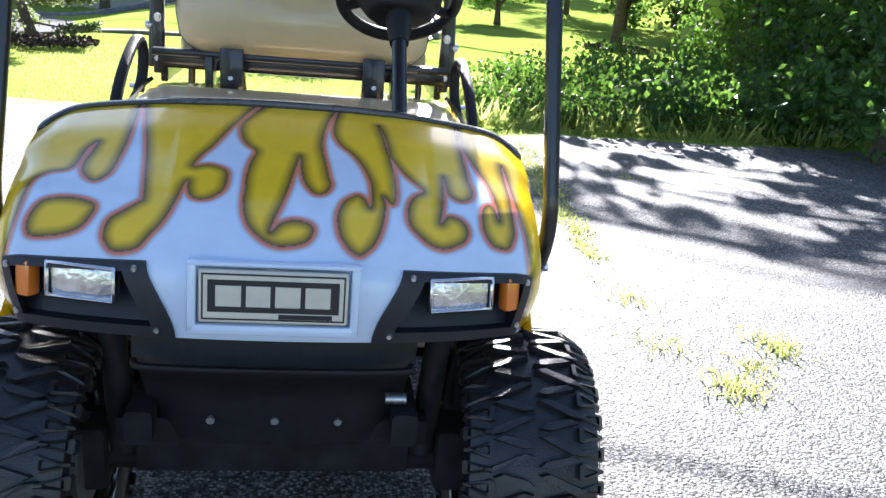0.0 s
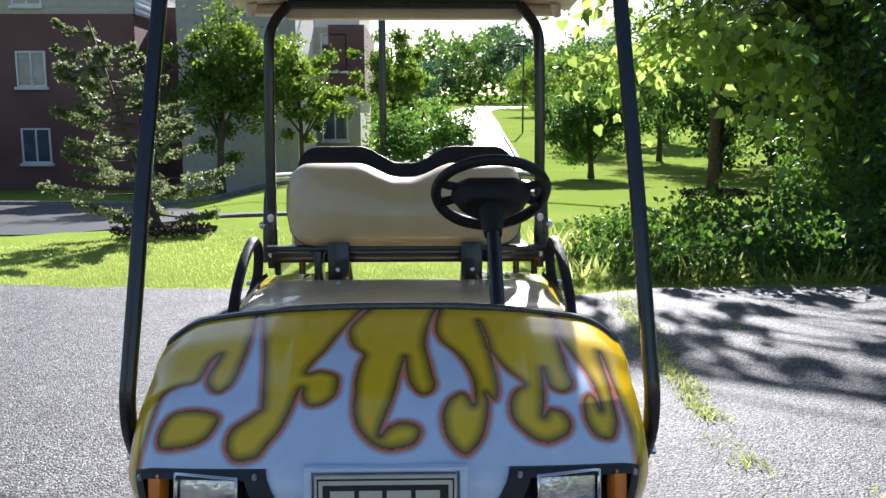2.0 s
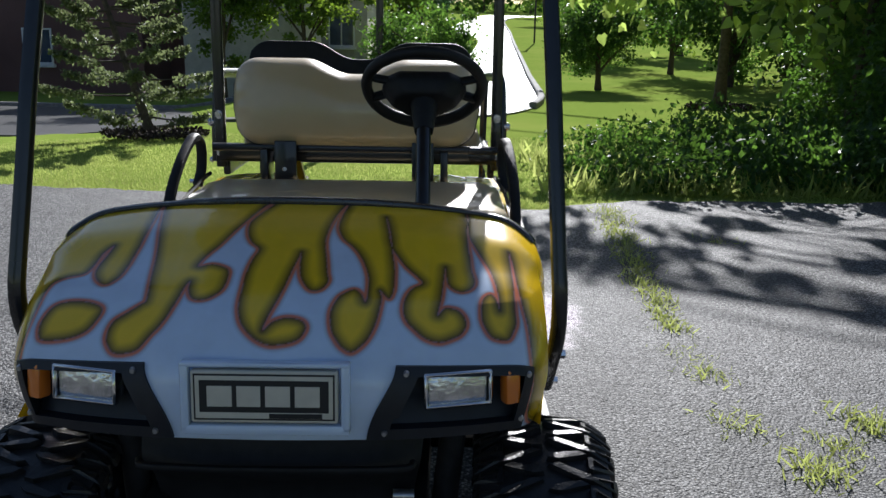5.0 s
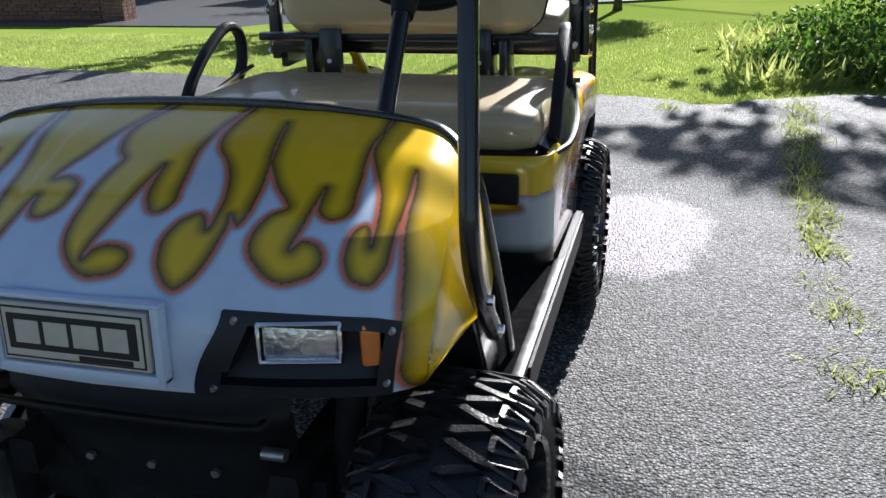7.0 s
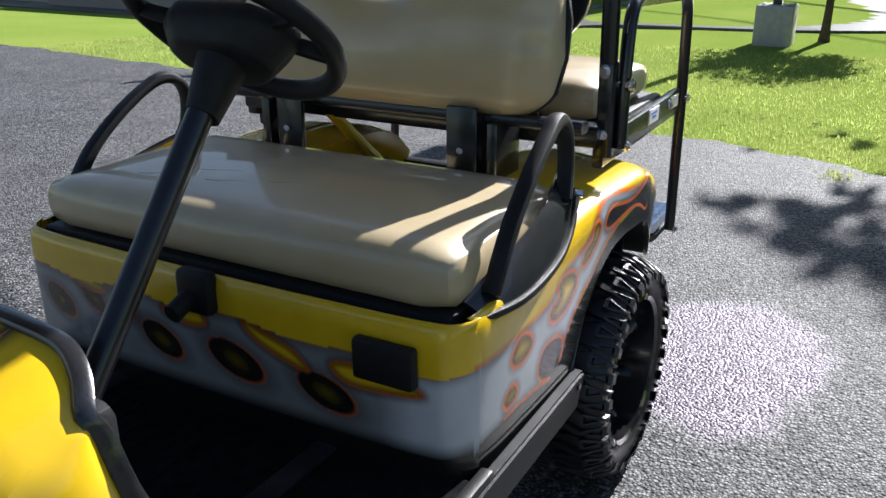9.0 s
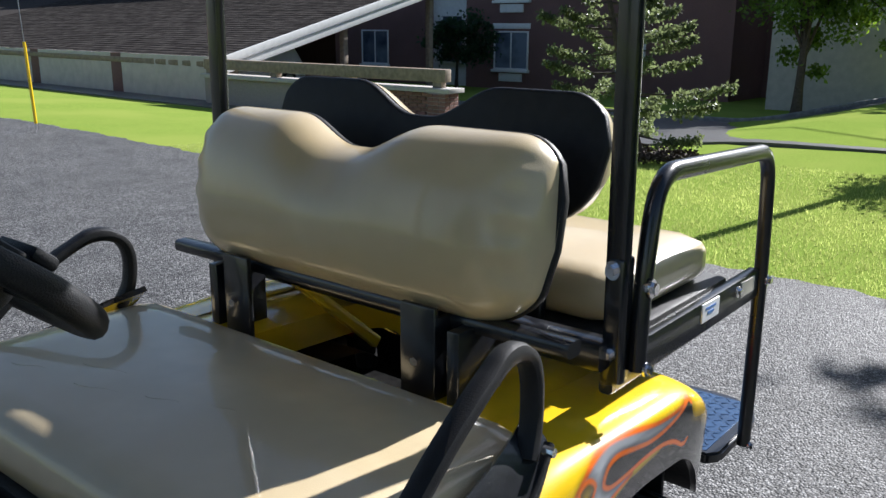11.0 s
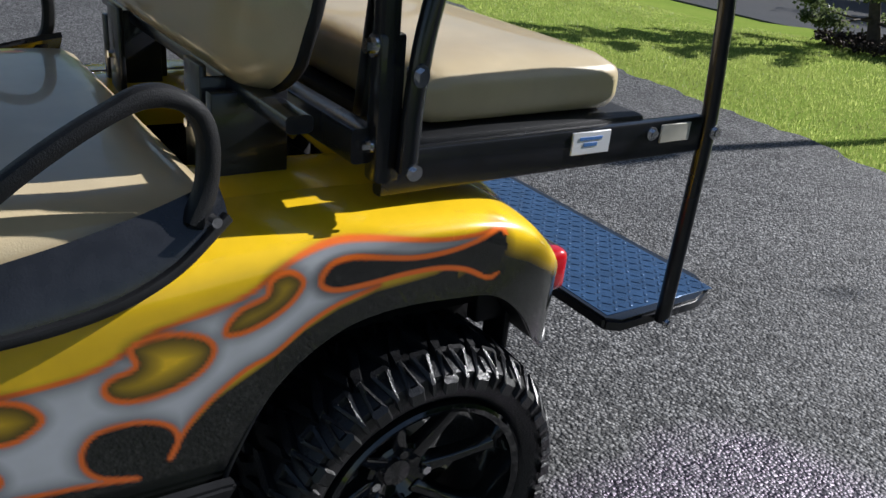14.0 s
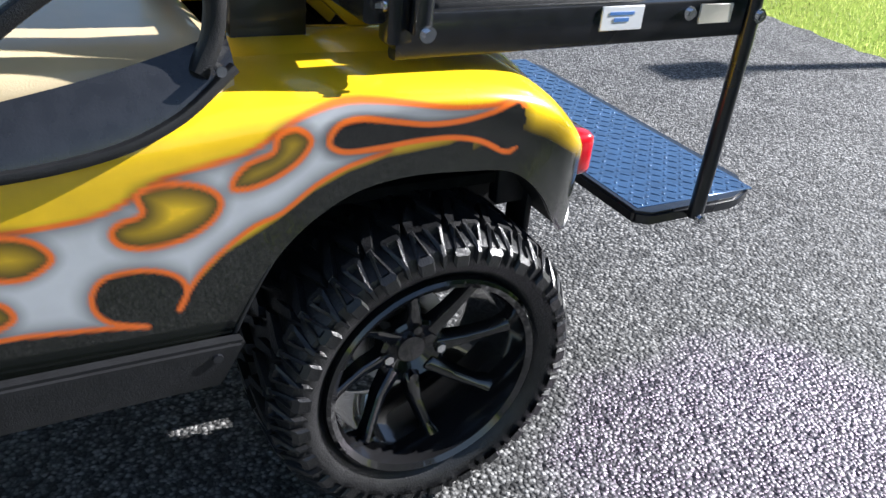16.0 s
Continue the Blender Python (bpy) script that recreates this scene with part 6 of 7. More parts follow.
# ---- front posts and roof ----
for side in (1, -1):
    part("front_post", sweep(bent_path([(side * 0.531, 0.40, 0.64), (side * 0.531, 0.220, 0.842), (side * 0.513, 0.322, 1.22), (side * 0.488, 0.49, 1.76), (side * 0.44, 0.53, 1.811), (0, 0.53, 1.815)], 0.085), rect_profile(0.031, 0.031, 0.010)), M_black, cart, "black steel roof post")
    for y, z in ((0.375, 0.665), (0.292, 0.758)):
        part("bolt", cyl((side * 0.54, y, z), (side * 0.554, y, z), 0.009, 8), M_chrome, cart)


def roof_top(u, v):
    x, ex = -1 + 2 * u, abs(-1 + 2 * u)
    px = x * (0.524 + 0.098 * v)
    py = 0.41 + 1.50 * v - 0.05 * (1 - ex ** 2) * (1 - v) + 0.03 * (1 - ex * ex) * v
    edge = min(1.0, (1 - ex) / 0.10, v / 0.06, (1 - v) / 0.06)
    return Vector((px, py, 1.804 + 0.030 * v + 0.040 * math.sqrt(max(0.0, 1 - (1 - edge) ** 2)) + 0.016 * (1 - ex * ex)))


def roof_under(u, v):
    ex = abs(-1 + 2 * u)
    p = roof_top(u, v)
    edge = min(1.0, (1 - ex) / 0.16, v / 0.05, (1 - v) / 0.05)
    z = 1.801 + 0.030 * v + 0.020 * edge + 0.012 * (1 - ex * ex)
    groove = 0.0
    for k in range(7):
        if abs(p.x - (-0.435 + 0.145 * k) * (0.87 + 0.13 * v)) < 0.017 and 0.06 < v < 0.90:
            groove = 0.018
    return Vector((p.x * 0.995, p.y, z + groove))


roof = part("roof_canopy", surface(roof_top, 60, 40, flip=False), M_roof, cart, "cream moulded plastic roof")
part("roof_underside", surface(roof_under, 170, 40, flip=True), M_roof, roof)
for k in range(7):
    f = -0.435 + 0.145 * k
    ch = part("roof_channel", sweep([Vector((f * 0.885, 0.56, 1.833)), Vector((f * 0.99, 1.75, 1.862))], rect_profile(0.032, 0.004, 0.001)), M_channel, roof, "dark roof channel")
    if k in (2, 3, 4, 5):
        for q in range(11):
            y = 0.60 + 0.1 * q
            x = f * (0.885 + 0.105 * (y - 0.56) / 1.19) + (0.008 if k < 4 else -0.008)
            part("channel_rung", rbox((x - 0.009, y, 1.829 + 0.024 * (y - 0.56)), (x + 0.009, y + 0.075, 1.838 + 0.024 * (y - 0.56)), 0.001, 1), M_roof, ch)
for k in range(5):
    part("roof_drain", rbox((-0.31 + 0.155 * k - 0.015, 0.402 - 0.012 * (k in (1, 2, 3)), 1.811), (-0.31 + 0.155 * k + 0.015, 0.418, 1.816), 0.002), M_channel, roof)
part("rear_lip", join(rbox((-0.44, 1.845, 1.790), (0.44, 1.905, 1.846), 0.010), rbox((-0.575, 1.86, 1.806), (0.575, 1.93, 1.848), 0.018)), M_roof, roof, "cream moulded rear lip")
for side in (1, -1):
    part("drain_spout", cyl((side * 0.552, 1.80, 1.845), (side * 0.565, 1.83, 1.800), 0.020, 12, 0.015), M_roof, roof)
part("rear_bar", sweep(bent_path([(-0.425, 1.832, 1.842), (0.425, 1.832, 1.842)], 0.05), rect_profile(0.034, 0.034, 0.01)), M_black, cart)

# key switch, charger socket and seat latch on the pod's front
part("charger_socket", rbox((0.345, 1.005, 0.675), (0.465, 1.03, 0.752), 0.008), M_plastic, cart, "black charging socket cover")
part("gear_lever", join(rbox((-0.04, 0.995, 0.72), (0.04, 1.03, 0.80), 0.012), cyl((-0.01, 1.0, 0.75), (-0.01, 0.955, 0.735), 0.018, 14)), M_plastic, cart, "black gear selector")
part("pedal", rbox((0.20, 0.49, 0.50), (0.30, 0.56, 0.56), 0.008), M_steel, cart)

# let the body down onto its springs; the wheels stay where they are
for ob in cart.children_recursive:
    if ob.type == "MESH" and ob.parent is not cart and ob.parent.name.startswith("wheel"):
        continue
    if ob.type == "MESH" and (ob.parent is not cart and ob.parent.parent is not None and ob.parent.parent.name.startswith("wheel")):
        continue
    if ob.type == "MESH":
        co = np.empty(len(ob.data.vertices) * 3)
        ob.data.vertices.foreach_get("co", co)
        ob.data.vertices.foreach_set("co", settle(co.reshape(-1, 3)).ravel())

# ---- trees, bushes and weeds ----
def spruce(at, height, label, lean):
    """A thin young spruce that leans: whorls of flat boughs with bare wood between them."""
    t = thing("spruce_tree", label, "tree", at)
    def axis_at(z):
        return Vector((lean[0] * z, lean[1] * z, z))
    part("trunk", trunk_mesh([axis_at(z)[:] for z in (-0.1, height * 0.3, height * 0.7, height)], 0.06, 0.012), M_bark, t)
    pts = []
    for k in range(46):
        z = height * (0.12 + 0.86 * (k // 4 * 4 / 46) ** 0.9) + rng.uniform(-0.05, 0.05)
        a = k * 1.62 + rng.uniform(-0.35, 0.35)
        r = ((1.03 - z / height) ** 0.55) * 1.08 * rng.uniform(0.6, 1.15) + 0.14
        base = axis_at(z - 0.05)
        end = base + Vector((math.cos(a) * r, math.sin(a) * r, rng.uniform(-0.02, 0.16)))
        mid_ = base.lerp(end, 0.5) - Vector((0, 0, 0.05))
        part("limb", trunk_mesh([base[:], mid_[:], end[:]], 0.014, 0.004, 5), M_bark, t)
        for q in range(int(70 + 400 * r)):
            f = rng.uniform(0.3, 1.0) ** 0.7
            side = rng.normal() * 0.13 * r * (1.2 - f)
            p = base.lerp(end, f) + Vector((-math.sin(a) * side, math.cos(a) * side, rng.normal() * 0.022 - 0.2 * abs(side) - 0.05 * math.sin(math.pi * f)))
            pts.append(p[:])
    leaf_mesh("needles", np.array(pts), 0.048, M_needle, t, droop=0.1, spread=0.4)["kind"] = "stuff"
    return t


spruce((-3.28, 9.46, -0.03), 2.65, "sparse leaning young blue-green spruce in a mulch bed", (-0.30, 0.05))
mul = thing("mulch_bed", "dark ring of bark mulch under the spruce", "mulch", (-3.2, 9.4, 0), kind="stuff")
r_, a_ = 0.5 * np.sqrt(rng.uniform(0, 1, 1500)), rng.uniform(0, 6.283, 1500)
leaf_mesh("chips", np.stack([r_ * np.cos(a_) * 1.3, r_ * np.sin(a_), rng.uniform(0, 0.05, 1500)], 1), 0.055, M_mulch, mul, flat=0.6)

broadleaf("ornamental_bush", "rounded leafy green bush by the lamp post", (0.0, 10.95, 0), 1.75, 1.18, (0.80, 0.80, 0.52), M_leafB, 9000, 0.055, 0.05, 60, 0.17)
broadleaf("broadleaf_tree", "leafy bright green young tree by the entrance", (-3.2, 22.0, -0.25), 4.0, 2.35, (1.9, 1.5, 1.4), M_leafA, 10500, 0.10, 0.07, 80, 0.2, hollow=0.3)
broadleaf("broadleaf_tree", "loose mid-green tree against the brick corner", (-5.25, 21.3, -0.6), 5.9, 3.3, (1.55, 1.4, 2.4), M_leafA, 9000, 0.12, 0.10, 70, 0.3, hollow=0.3)
broadleaf("broadleaf_tree", "narrow light green tree beside the road", (-0.85, 27.0, 0.1), 4.3, 2.5, (1.15, 1.1, 1.75), M_leafA, 8500, 0.11, 0.08, 60, 0.24)
broadleaf("garden_shrub", "dark round shrub against the white bay", (-18.6, 25.5, -0.87), 2.5, 1.7, (1.5, 1.3, 0.95), M_leafC, 5000, 0.13, 0.07, 40, 0.3, category="shrub")
broadleaf("lawn_tree", "round dark green lawn tree with short trunk", (4.1, 19.2, 0), 2.4, 1.28, (1.2, 1.1, 0.98), M_leafB, 15000, 0.07, 0.07, 90, 0.22)
broadleaf("lawn_tree", "leafy tree with slim pale trunk in a mulch bed", (5.5, 14.6, 0), 6.0, 4.6, (1.6, 1.6, 1.3), M_leafA, 4000, 0.13, 0.10, 40, 0.3)
for x, y, h, r in ((7.8, 21.0, 5.0, 2.0), (9.6, 18.5, 6.0, 2.4), (7.6, 26.0, 5.5, 2.3), (10.4, 24.0, 6.5, 2.6), (6.2, 31.0, 4.2, 1.7), (11.5, 19.0, 6.0, 2.4)):
    broadleaf("verge_tree", "dense dark green tree on the grass verge", (x, y, ground_height(x, y)), h, h * 0.44, (r, r, h * 0.5), M_leafB if x > 7 else M_leafA, 7500, 0.13, 0.08, 55, 0.42, hollow=0.35)
mul2 = thing("mulch_bed", "dark mulch round the slim tree", "mulch", (5.5, 14.6, 0), kind="stuff")
leaf_mesh("chips", np.stack([r_ * np.cos(a_) * 1.2, r_ * np.sin(a_), rng.uniform(0, 0.05, 1500)], 1), 0.07, M_mulch, mul2, flat=0.6)

# tall trees added to close the verge behind the thicket and keep it in shade
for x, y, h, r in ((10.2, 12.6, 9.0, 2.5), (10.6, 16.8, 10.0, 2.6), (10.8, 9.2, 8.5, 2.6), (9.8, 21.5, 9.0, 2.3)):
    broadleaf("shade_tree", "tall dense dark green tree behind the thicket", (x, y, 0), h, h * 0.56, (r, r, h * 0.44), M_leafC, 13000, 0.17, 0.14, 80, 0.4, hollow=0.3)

# the thicket to the side of the drive: dark inside, with big hanging leaves in front
thicket = thing("thicket", "dense dark roadside thicket with hanging large green leaves", "thicket", (0, 0, 0))
for k in range(22):
    y = rng.uniform(5.2, 13.5)
    x = 4.2 + 0.22 * (y - 5) + rng.uniform(0.2, 3.2)
    part("stem", trunk_mesh([(x, y, -0.05), (x + rng.uniform(-0.3, 0.3), y + rng.uniform(-0.3, 0.3), 2.0), (x + rng.uniform(-0.8, 0.5), y + rng.uniform(-0.6, 0.6), 4.5)], 0.055, 0.02, 7), M_bark, thicket)
# inner leaves take the darker leaf colour, which deepens the shade inside
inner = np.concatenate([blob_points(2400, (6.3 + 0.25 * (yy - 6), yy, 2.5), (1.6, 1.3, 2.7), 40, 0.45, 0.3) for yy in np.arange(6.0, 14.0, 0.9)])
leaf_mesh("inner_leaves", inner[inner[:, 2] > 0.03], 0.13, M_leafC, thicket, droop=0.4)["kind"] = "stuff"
front = np.concatenate([blob_points(1000, (4.75 + 0.25 * (yy - 5.4), yy, zz), (0.75, 0.8, 0.7), 22, 0.25, 0.3) for yy in np.arange(5.3, 12.5, 1.0) for zz in (0.45, 1.3, 2.4, 3.6, 4.8) if zz < (yy - 2.2) / 1.35])
leaf_mesh("low_leaves", front[(front[:, 2] > 0.03) & (front[:, 2] < 1.9)], 0.085, M_leafB, thicket, droop=0.5)["kind"] = "stuff"
leaf_mesh("front_leaves", front[front[:, 2] >= 1.9], 0.085, M_leafB, thicket, droop=0.5)["kind"] = "stuff"

catalpa = thing("large_leaved_tree", "overhanging tree with big sunlit heart-shaped leaves", "tree", (0, 0, 0))


def spread_out(p):
    """The tree is laid out small and then grown away from the drive."""
    return Vector((0.3, -1.3, 1.35)) + 1.06 * (Vector(p) - Vector((0.3, -1.3, 1.35)))


part("trunk", trunk_mesh([spread_out(p)[:] for p in ((5.7, 10.6, 0.2), (5.6, 10.5, 2.2), (5.3, 10.4, 4.0), (4.7, 10.3, 6.0))], 0.13, 0.05), M_bark, catalpa)
lp = []
for k in range(36):
    high = k >= 20
    z0 = rng.uniform(5.05, 5.6) if high else rng.uniform(2.2, 4.8)
    e = Vector((rng.uniform(1.9, 3.5) if high else 2.9 + 2.5 * rng.uniform(0, 1) ** 0.7, rng.uniform(11.5, 12.6) if high else max(9.4 + rng.uniform(-0.5, 0.8), 3.2 + 1.52 * z0 + rng.uniform(0, 0.6)), z0 + rng.uniform(-0.1, 0.2 if high else 0.4)))
    s = Vector((5.3, 10.4, min(z0, 5.6)))
    part("limb", trunk_mesh([spread_out(p) for p in (s, s.lerp(e, 0.5) + Vector((0, 0, 0.25)), e)], 0.028, 0.006, 5), M_bark, catalpa)
    for q in range(84 if not high else 30):
        f = rng.uniform(0.3, 1.05) if not high else rng.uniform(0.5, 1.08)
        p = s.lerp(e, f) + Vector((rng.normal() * 0.22, rng.normal() * 0.22, 0.2 * math.sin(3.1 * f) - abs(rng.normal()) * 0.34))
        lp.append(spread_out(p)[:])
for k in range(17):
    z0 = rng.uniform(1.7, 4.3)
    s = Vector((5.4, 10.2, max(2.0, z0)))
    e = Vector((rng.uniform(3.2, 5.0), max(7.6, 2.7 + 1.52 * z0) + rng.uniform(0, 1.2), z0))
    part("limb", trunk_mesh([spread_out(p) for p in (s, s.lerp(e, 0.5) + Vector((0, 0, 0.3)), e)], 0.022, 0.005, 5), M_bark, catalpa)
    for q in range(42):
        f = rng.uniform(0.55, 1.05)
        p = s.lerp(e, f) + Vector((rng.normal() * 0.25, rng.normal() * 0.22, 0.25 * math.sin(3.1 * f) - abs(rng.normal()) * 0.4))
        lp.append(spread_out(p)[:])
for k in range(22):
    z0 = rng.uniform(1.9, 3.7)
    s = Vector((5.2, 10.6, min(5.0, z0 + 1.2)))
    e = Vector((rng.uniform(1.75, 3.1) + 0.25 * (z0 < 2.4), rng.uniform(10.2, 11.4), z0))
    part("limb", trunk_mesh([spread_out(p) for p in (s, s.lerp(e, 0.5) + Vector((0, 0, 0.35)), e)], 0.020, 0.005, 5), M_bark, catalpa)
    for q in range(34):
        f = rng.uniform(0.5, 1.06)
        p = s.lerp(e, f) + Vector((rng.normal() * 0.2, rng.normal() * 0.2, 0.35 * math.sin(3.1 * f) - abs(rng.normal()) * 0.3))
        lp.append(spread_out(p)[:])
for k in range(58):
    z0 = rng.uniform(2.2, 6.2)
    y0 = max(10.6, 6.2 + 1.45 * z0) + rng.uniform(0, 0.8)
    e = Vector((0.425 * y0 + rng.uniform(-0.5, 1.1), y0 - 0.3, z0))
    s = Vector((6.4, y0 + 0.9, z0 + 0.5))
    part("limb", trunk_mesh([p[:] for p in (s, s.lerp(e, 0.5) + Vector((0, 0, 0.2)), e)], 0.018, 0.005, 5), M_bark, catalpa)
    for q in range(40):
        p = s.lerp(e, rng.uniform(0.3, 1.06)) + Vector((rng.normal() * 0.28, rng.normal() * 0.2, -abs(rng.normal()) * 0.4))
        lp.append(p[:])
# the crown is loose: leaves hang in clumps, with gaps that let the sun through onto the drive
lp = np.array(lp)
gx, gy = lp[:, 0] - 0.255 * lp[:, 2], lp[:, 1] - 1.612 * lp[:, 2]
clump = np.sin(gx * 5.2 + 1.3 * np.sin(gy * 3)) * np.sin(gy * 6.1 + 1.8 * gx)
lp = lp[(gy > 5.7) | (clump > 0.42)]
# outer sprays, high over the lawn, that reach past the rest and dapple the drive
sprays = []
for k in range(15):
    z0 = rng.uniform(5.2, 6.0)
    e = Vector((rng.uniform(0.2, 1.35) + 0.255 * z0, rng.uniform(3.45, 4.5) + 1.612 * z0, z0))
    s = Vector((5.0, 12.2, 6.1))
    part("limb", trunk_mesh([p[:] for p in (s, s.lerp(e, 0.6) + Vector((0, 0, 0.15)), e)], 0.016, 0.005, 5), M_bark, catalpa)
    for q in range(13):
        sprays.append((s.lerp(e, rng.uniform(0.82, 1.06)) + Vector((rng.normal() * 0.2, rng.normal() * 0.2, -abs(rng.normal()) * 0.12)))[:])
lp = np.concatenate([lp, np.array(sprays)])
leaf_mesh("crown", lp, 0.155, M_leafS, catalpa, droop=1.2, shape="heart", spread=0.4)["kind"] = "stuff"

# tall weeds along the lawn's edge by the thicket
weeds = thing("tall_weeds", "tangle of tall green weeds at the lawn's edge", "weeds", (0, 0, 0), kind="stuff")
wp = []
for k in range(560):
    x = 1.5 + 3.5 * rng.uniform(0, 1) ** 0.7
    y = 5.95 + rng.uniform(0, 1) ** 1.5 * 3.2 + 0.15 * (x < 2)
    h = min(rng.uniform(0.15, 0.6) * (0.30 + 0.38 * min(2.0, x - 1.2)), 0.7)
    for q in range(26):
        s = rng.uniform(0.05, 1)
        wp.append((x + rng.normal() * 0.07, y + rng.normal() * 0.07, h * s))
leaf_mesh("foliage", np.array(wp), 0.06, M_leafB, weeds, droop=-0.5, spread=0.6)
wb = rng.uniform(0, 1, (1800, 3))
leaf_mesh("blades", np.stack([1.2 + 3.6 * wb[:, 0], 5.8 + 2.6 * wb[:, 1] ** 1.5, 0.0 * wb[:, 2]], 1), 0.17, M_grass, weeds, droop=-2.2, shape="blade", spread=0.6)

# weeds growing in the long crack and loose tufts on the asphalt
def tuft(x, y, n, size, spread=0.05):
    t = thing("weed_tuft", "small tuft of green weeds growing through the asphalt", "weed", (x, y, 0), group="weed tufts on the drive")
    c = np.concatenate([rng.normal(size=(n, 2)) * spread, np.zeros((n, 1))], 1)
    leaf_mesh("foliage", c, size, M_grass, t, droop=-0.9, shape="blade", spread=0.5)["kind"] = "stuff"


for k in range(22):
    f = k / 21
    tuft(1.43 + 0.06 * f + 0.16 * f * f + 0.025 * math.sin(5 * k), 2.45 + 2.75 * f, 90, 0.040, 0.04 + 0.03 * f)
for x, y, n, s in ((1.41, 1.90, 110, 0.034), (1.39, 1.44, 110, 0.034), (1.52, 1.11, 170, 0.045), (1.66, 1.28, 130, 0.036), (1.85, 1.45, 180, 0.045), (2.18, 4.2, 70, 0.03), (0.76, 5.02, 110, 0.04), (1.37, 2.15, 60, 0.03)):
    tuft(x, y, n, s, 0.06)

# far woods and the sky-line trees along the road
for x, y, h, r, mt in ((-7, 75, 6, 3.5, M_leafB), (-4, 105, 7, 4.5, M_leafB), (2.0, 158, 9, 5, M_leafC), (9, 165, 14, 6, M_leafB), (17, 158, 15, 6, M_leafC), (14.5, 112, 7, 4, M_leafB), (11, 78, 6, 3, M_leafA), (9.6, 52, 5, 2.2, M_leafB), (10.5, 36, 5.5, 2.4, M_leafA), (-1, 135, 9, 5, M_leafC), (27, 140, 13, 8, M_leafC), (-8, 150, 11, 6, M_leafC), (24, 60, 10, 6, M_leafC), (14, 24, 7, 3.5, M_leafC)):
    broadleaf("woodland_tree", "distant leafy green tree along the road", (x, y, ground_height(x, y)), h, h * 0.52, (r, r, h * 0.45), mt, 6000, 0.022 * h + 0.08, 0.2, 60, r * 0.2, limbs=5)
for x, y, h, r, mt in ((-42, 30, 9, 5, M_leafB), (-55, 24, 11, 6, M_leafA), (-70, 15, 12, 7, M_leafB), (-85, 5, 12, 7, M_leafB), (12, -12, 9, 5, M_leafB), (-10, -30, 10, 6, M_leafB), (12.5, 9, 8, 4, M_leafC), (12.5, 15, 9, 4.5, M_leafC)):
    broadleaf("woodland_tree", "leafy green tree at the edge of the lot", (x, y, ground_height(x, y)), h, h * 0.52, (r, r, h * 0.45), mt, 5000, 0.03 * h + 0.05, 0.2, 50, r * 0.22, limbs=5)

# the far wooded skyline
far = thing("far_woods", "distant line of green woods on the skyline", "woods", (0, 0, 0), kind="stuff")
fx = rng.uniform(-90, 130, 26000)
hz = 14.0 + 2.6 * np.sin(fx * 0.13) + 1.8 * np.sin(fx * 0.41 + 1) + 1.0 * np.sin(fx * 1.1)
leaf_mesh("canopy", np.stack([fx, 185 + rng.normal(size=26000) * 6, 2.5 + hz * rng.uniform(0, 1, 26000) ** 0.7], 1), 1.3, M_leafB, far)

# cars parked behind the board fence
def parked_car(at, turn, paint, label):
    c = thing("parked_car", label, "car", at)
    c.rotation_euler = (0, 0, radians(turn))
    def shell(i, j):
        y = -2.1 + 4.2 * i
        top = table(y, [(-2.1, 0.72), (-1.9, 0.86), (-0.95, 0.98), (-0.35, 1.46), (0.6, 1.55), (1.6, 1.48), (2.0, 1.0), (2.1, 0.7)])
        a = math.pi * (j - 0.5)
        w = 0.86 * (1 - 0.25 * max(0.0, abs(y) - 1.7)) * (1 - 0.16 * max(0.0, (top - 0.9) / 0.6) * max(0.0, math.cos(a)))
        return Vector((w * math.copysign(abs(math.sin(a)) ** 0.45, math.sin(a)), y, 0.32 + (top - 0.32) * max(0.0, math.cos(a)) ** 0.4))
    part("body", surface(shell, 60, 40, thick=0.02), paint, c)
    for x in (-0.80, 0.80):
        part("side_window", rbox((x - 0.012, -0.45, 1.02), (x + 0.012, 1.35, 1.36), 0.01), M_window, c)
        for y in (-1.3, 1.3):
            t = lathe([(-0.1, 0.2), (-0.1, 0.30), (-0.07, 0.32), (0.07, 0.32), (0.1, 0.30), (0.1, 0.2)], 28)
            t.transform(Matrix.Translation((x, y, 0.32)))
            w = part("wheel", t, M_rubber, c)
            part("rim", cyl((x - 0.09, y, 0.32), (x + 0.09, y, 0.32), 0.2, 24), M_steel, w)
    part("windscreen", rbox((-0.66, -0.80, 1.02), (0.66, -0.78, 1.40), 0.01, 1, Matrix.Translation((0, -0.18, 1.2)) @ pose(0, 0, 0, -52, 0, 0) @ Matrix.Translation((0, 0.79, -1.2))), M_window, c)


parked_car((-18.6, 15.6, ground_height(-18.6, 15.6)), 8, M_white, "white car parked under the carport")
parked_car((-24.5, 15.8, ground_height(-24.5, 15.8)), 4, M_steel, "silver grey car parked under the carport")

parked_car((-17.7, 3.35, 0), 92, M_redpaint, "dark red car parked beyond the motorcycle")

# lamp post on its concrete base
lamp = thing("lamp_post", "dark square lamp post on a concrete base", "lamp post", (-0.48, 10.49, 0))
part("base", rbox((-0.2, -0.2, -0.05), (0.2, 0.2, 0.42), 0.02), M_concrete, lamp, "grey concrete footing")
part("pole", sweep([Vector((0, 0, 0.4)), Vector((0, 0, 3.75))], rect_profile(0.095, 0.095, 0.01)), M_black, lamp)
part("head", rbox((-0.12, -0.3, 3.68), (0.12, 0.1, 3.78), 0.02), M_black, lamp)
lamp2 = thing("lamp_post", "slim dark street lamp on the verge", "lamp post", (5.4, 45, ground_height(5.4, 45)))
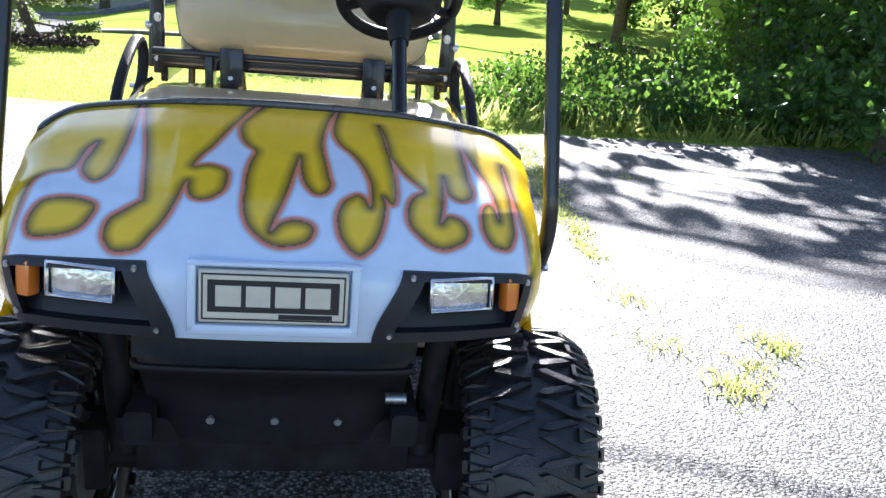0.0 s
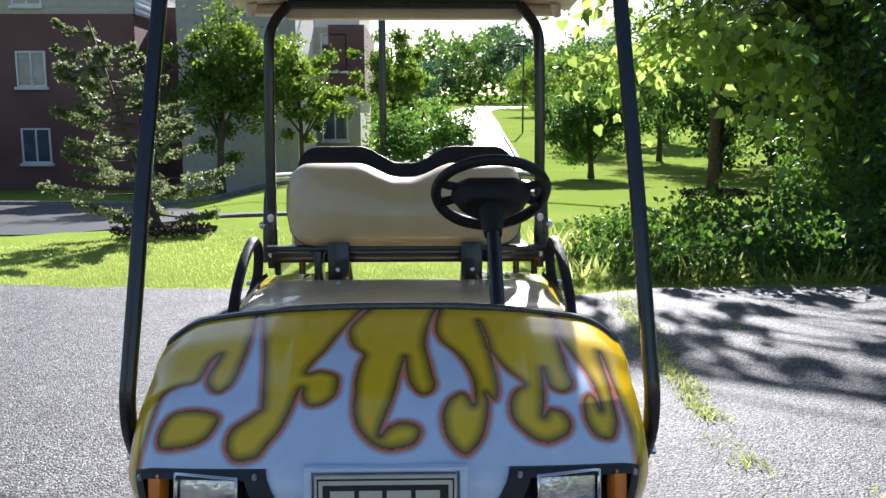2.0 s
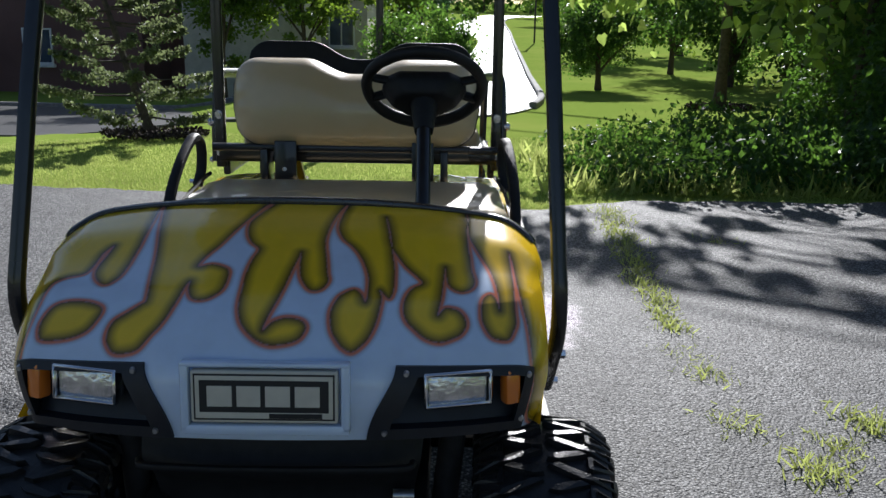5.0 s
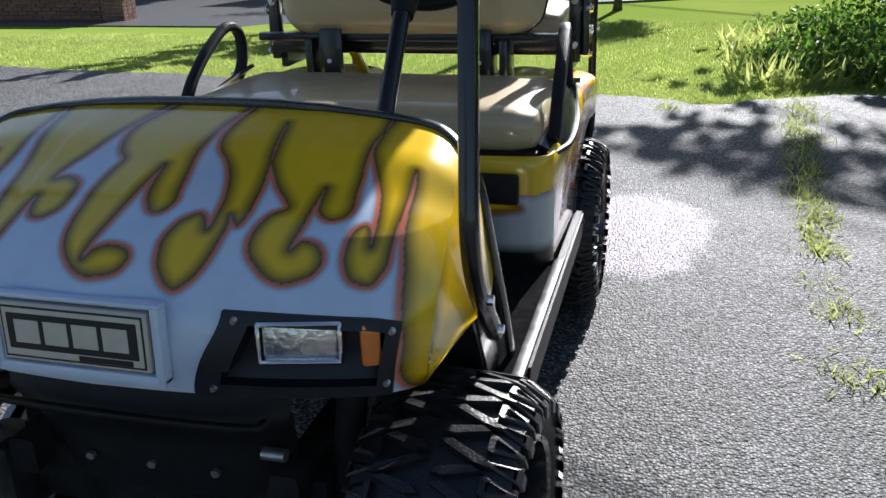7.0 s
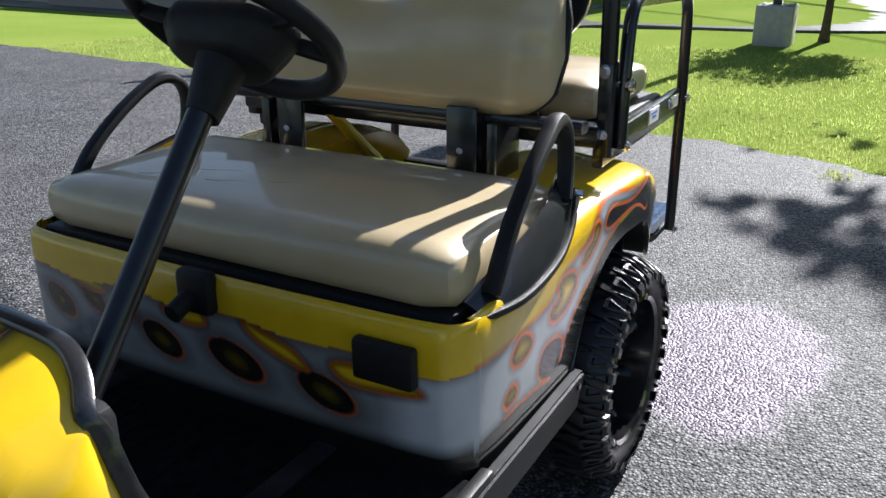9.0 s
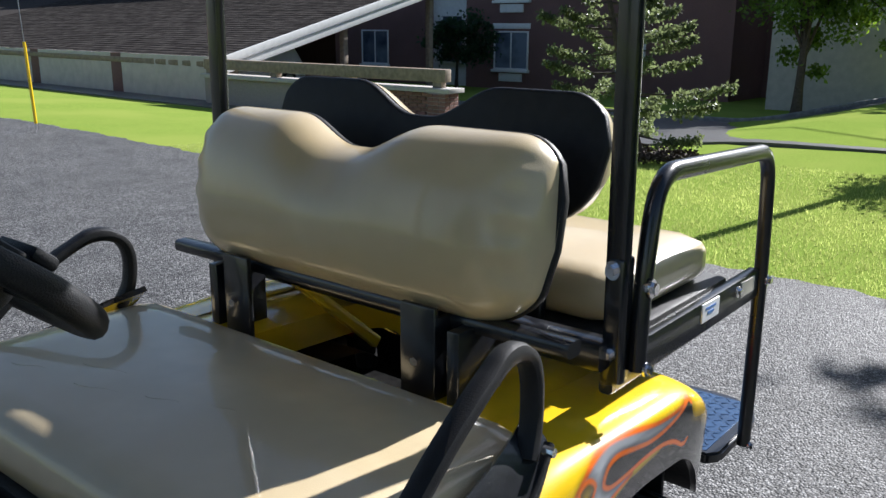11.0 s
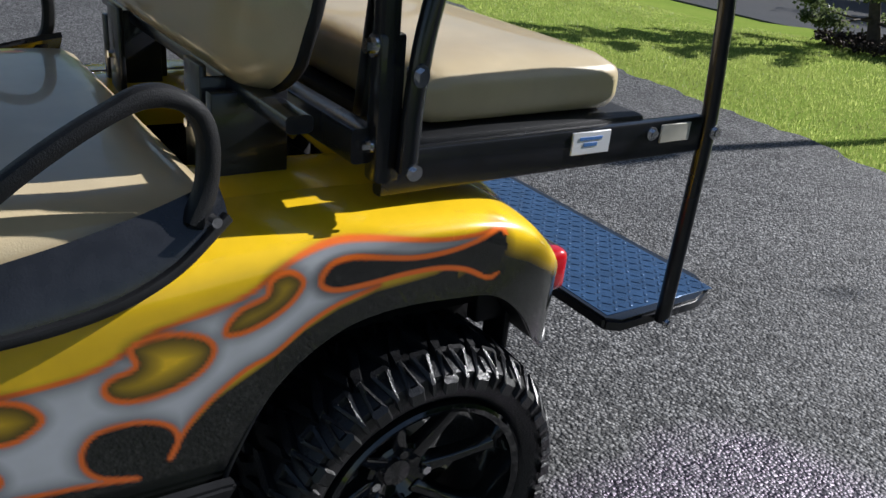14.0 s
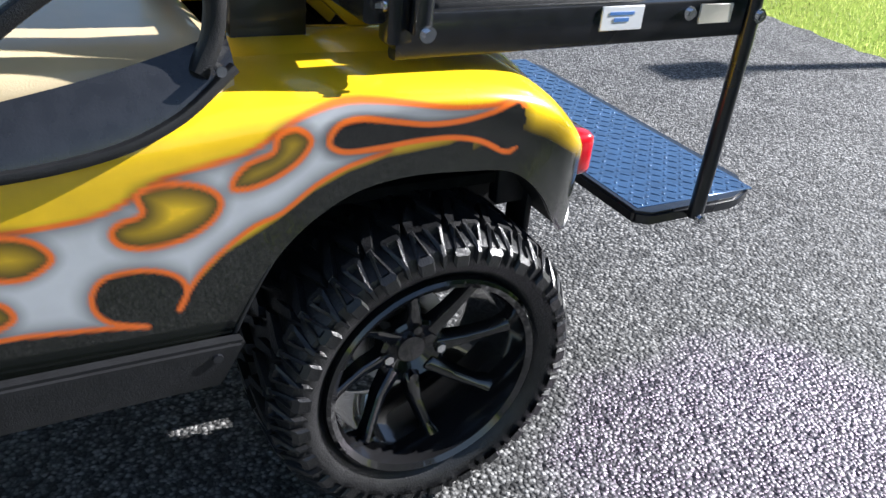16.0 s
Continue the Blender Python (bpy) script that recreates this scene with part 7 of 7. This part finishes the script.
part("pole", cyl((0, 0, 0), (0, 0, 4.6), 0.05), M_black, lamp2)
part("head", rbox((-0.5, -0.15, 4.5), (0.1, 0.15, 4.65), 0.02), M_black, lamp2)

# overhead cables
for a, b, r, sag in (((-27, 17.6, 4.35), (18, 1.3, 4.25), 0.013, 0.35), ((-36, 57, 7.5), (17.6, 14.0, 7.9), 0.055, 0.75), ((-29, 45.6, 7.5), (12, 16.4, 7.75), 0.025, 0.45)):
    a, b = Vector(a), Vector(b)
    pts = [a.lerp(b, t / 30) - Vector((0, 0, sag * math.sin(math.pi * t / 30))) for t in range(31)]
    tagged(mesh_object("overhead_cable", sweep(pts, ring(r, 6)), M_cable), "black overhead utility cable", "cable")
guy = thing("guy_wire", "thin steel guy wire with a yellow plastic marker", "guy wire", (-10.4, 6.1, 0))
part("wire", sweep([Vector((0, 0, 0)), Vector((-0.75, 0.1, 8.0))], ring(0.004, 6)), M_steel, guy)
part("marker", sweep([Vector((-0.01, 0, 0.1)), Vector((-0.10, 0.01, 1.16))], ring(0.022, 10)), M_yellow, guy, "yellow marker sleeve")


# ---- parked motorcycle ----
def motorcycle(at, turn):
    """A chrome and black cruiser on its stand; its front looks along -y."""
    b = thing("motorcycle", "black cruiser motorcycle with chrome fork parked on the asphalt", "motorcycle", at)
    b.rotation_euler, b.scale = (0, radians(-8), radians(turn)), (0.88, 0.88, 0.88)
    for y, r in ((-0.75, 0.33), (0.78, 0.31)):
        rot = Matrix.Translation((0, y, r))
        ty = lathe([(-0.05, r - 0.09), (-0.062, r - 0.05), (-0.045, r - 0.01), (0, r), (0.045, r - 0.01), (0.062, r - 0.05), (0.05, r - 0.09)], 40)
        ty.transform(rot)
        w = part("wheel", ty, M_rubber, b)
        rm = lathe([(-0.04, r - 0.11), (-0.045, r - 0.085), (0.045, r - 0.085), (0.04, r - 0.11)], 40)
        rm.transform(rot)
        part("rim", rm, M_chrome, w)
        for k in range(10):
            a = 2 * math.pi * k / 10
            part("spoke", cyl((0, y, r), (0, y + (r - 0.1) * math.cos(a), r + (r - 0.1) * math.sin(a)), 0.008, 6), M_chrome, w)
        fd = [Vector((0, y + (r + 0.04) * math.cos(a), r + (r + 0.04) * math.sin(a))) for a in np.linspace(0.3, 2.6, 14)]
        part("fender", sweep(fd, [(-0.08, -0.03), (-0.06, 0.01), (0, 0.025), (0.06, 0.01), (0.08, -0.03), (0, 0.01)]), M_black, b)
    for x in (-0.1, 0.1):
        part("fork_tube", cyl((x, -0.75, 0.34), (x, -0.40, 1.02), 0.026, 14), M_chrome, b)
        part("turn_signal", cyl((x * 2.4, -0.52, 0.88), (x * 2.4, -0.57, 0.87), 0.035, 12, 0.03), M_amber, b)
        part("mirror", rbox((x * 4.2 - 0.06, -0.27, 1.24), (x * 4.2 + 0.06, -0.25, 1.32), 0.02), M_chrome, b)
    part("headlamp", join(cyl((0, -0.46, 0.88), (0, -0.62, 0.86), 0.05, 20, 0.095), cyl((0, -0.62, 0.86), (0, -0.635, 0.858), 0.095, 20, 0.085)), M_chrome, b)
    part("handlebar", tube([(-0.42, -0.18, 1.10), (-0.25, -0.30, 1.14), (-0.1, -0.36, 1.02), (0.1, -0.36, 1.02), (0.25, -0.30, 1.14), (0.42, -0.18, 1.10)], 0.014, 10, 0.06), M_chrome, b)
    part("tank", cushion(0.15, -0.36, 0.20, 0.68, 0.92, 0.10), M_black, b)
    part("saddle", cushion(0.16, 0.18, 0.80, 0.62, 0.74, 0.05), M_hip, b)
    part("engine", join(rbox((-0.16, -0.25, 0.22), (0.16, 0.28, 0.50), 0.05, 3), cyl((0, -0.12, 0.45), (0, -0.26, 0.72), 0.08, 16), cyl((0, 0.06, 0.45), (0, 0.18, 0.72), 0.08, 16)), M_chrome, b)
    part("exhaust", tube([(0.16, -0.25, 0.40), (0.19, -0.05, 0.22), (0.2, 0.9, 0.24)], 0.035, 12, 0.08), M_chrome, b)
    part("stand", cyl((-0.1, 0.0, 0.25), (-0.28, 0.02, 0.03), 0.012, 8), M_chrome, b)


motorcycle((-10.0, 3.6, 0.0), 62)
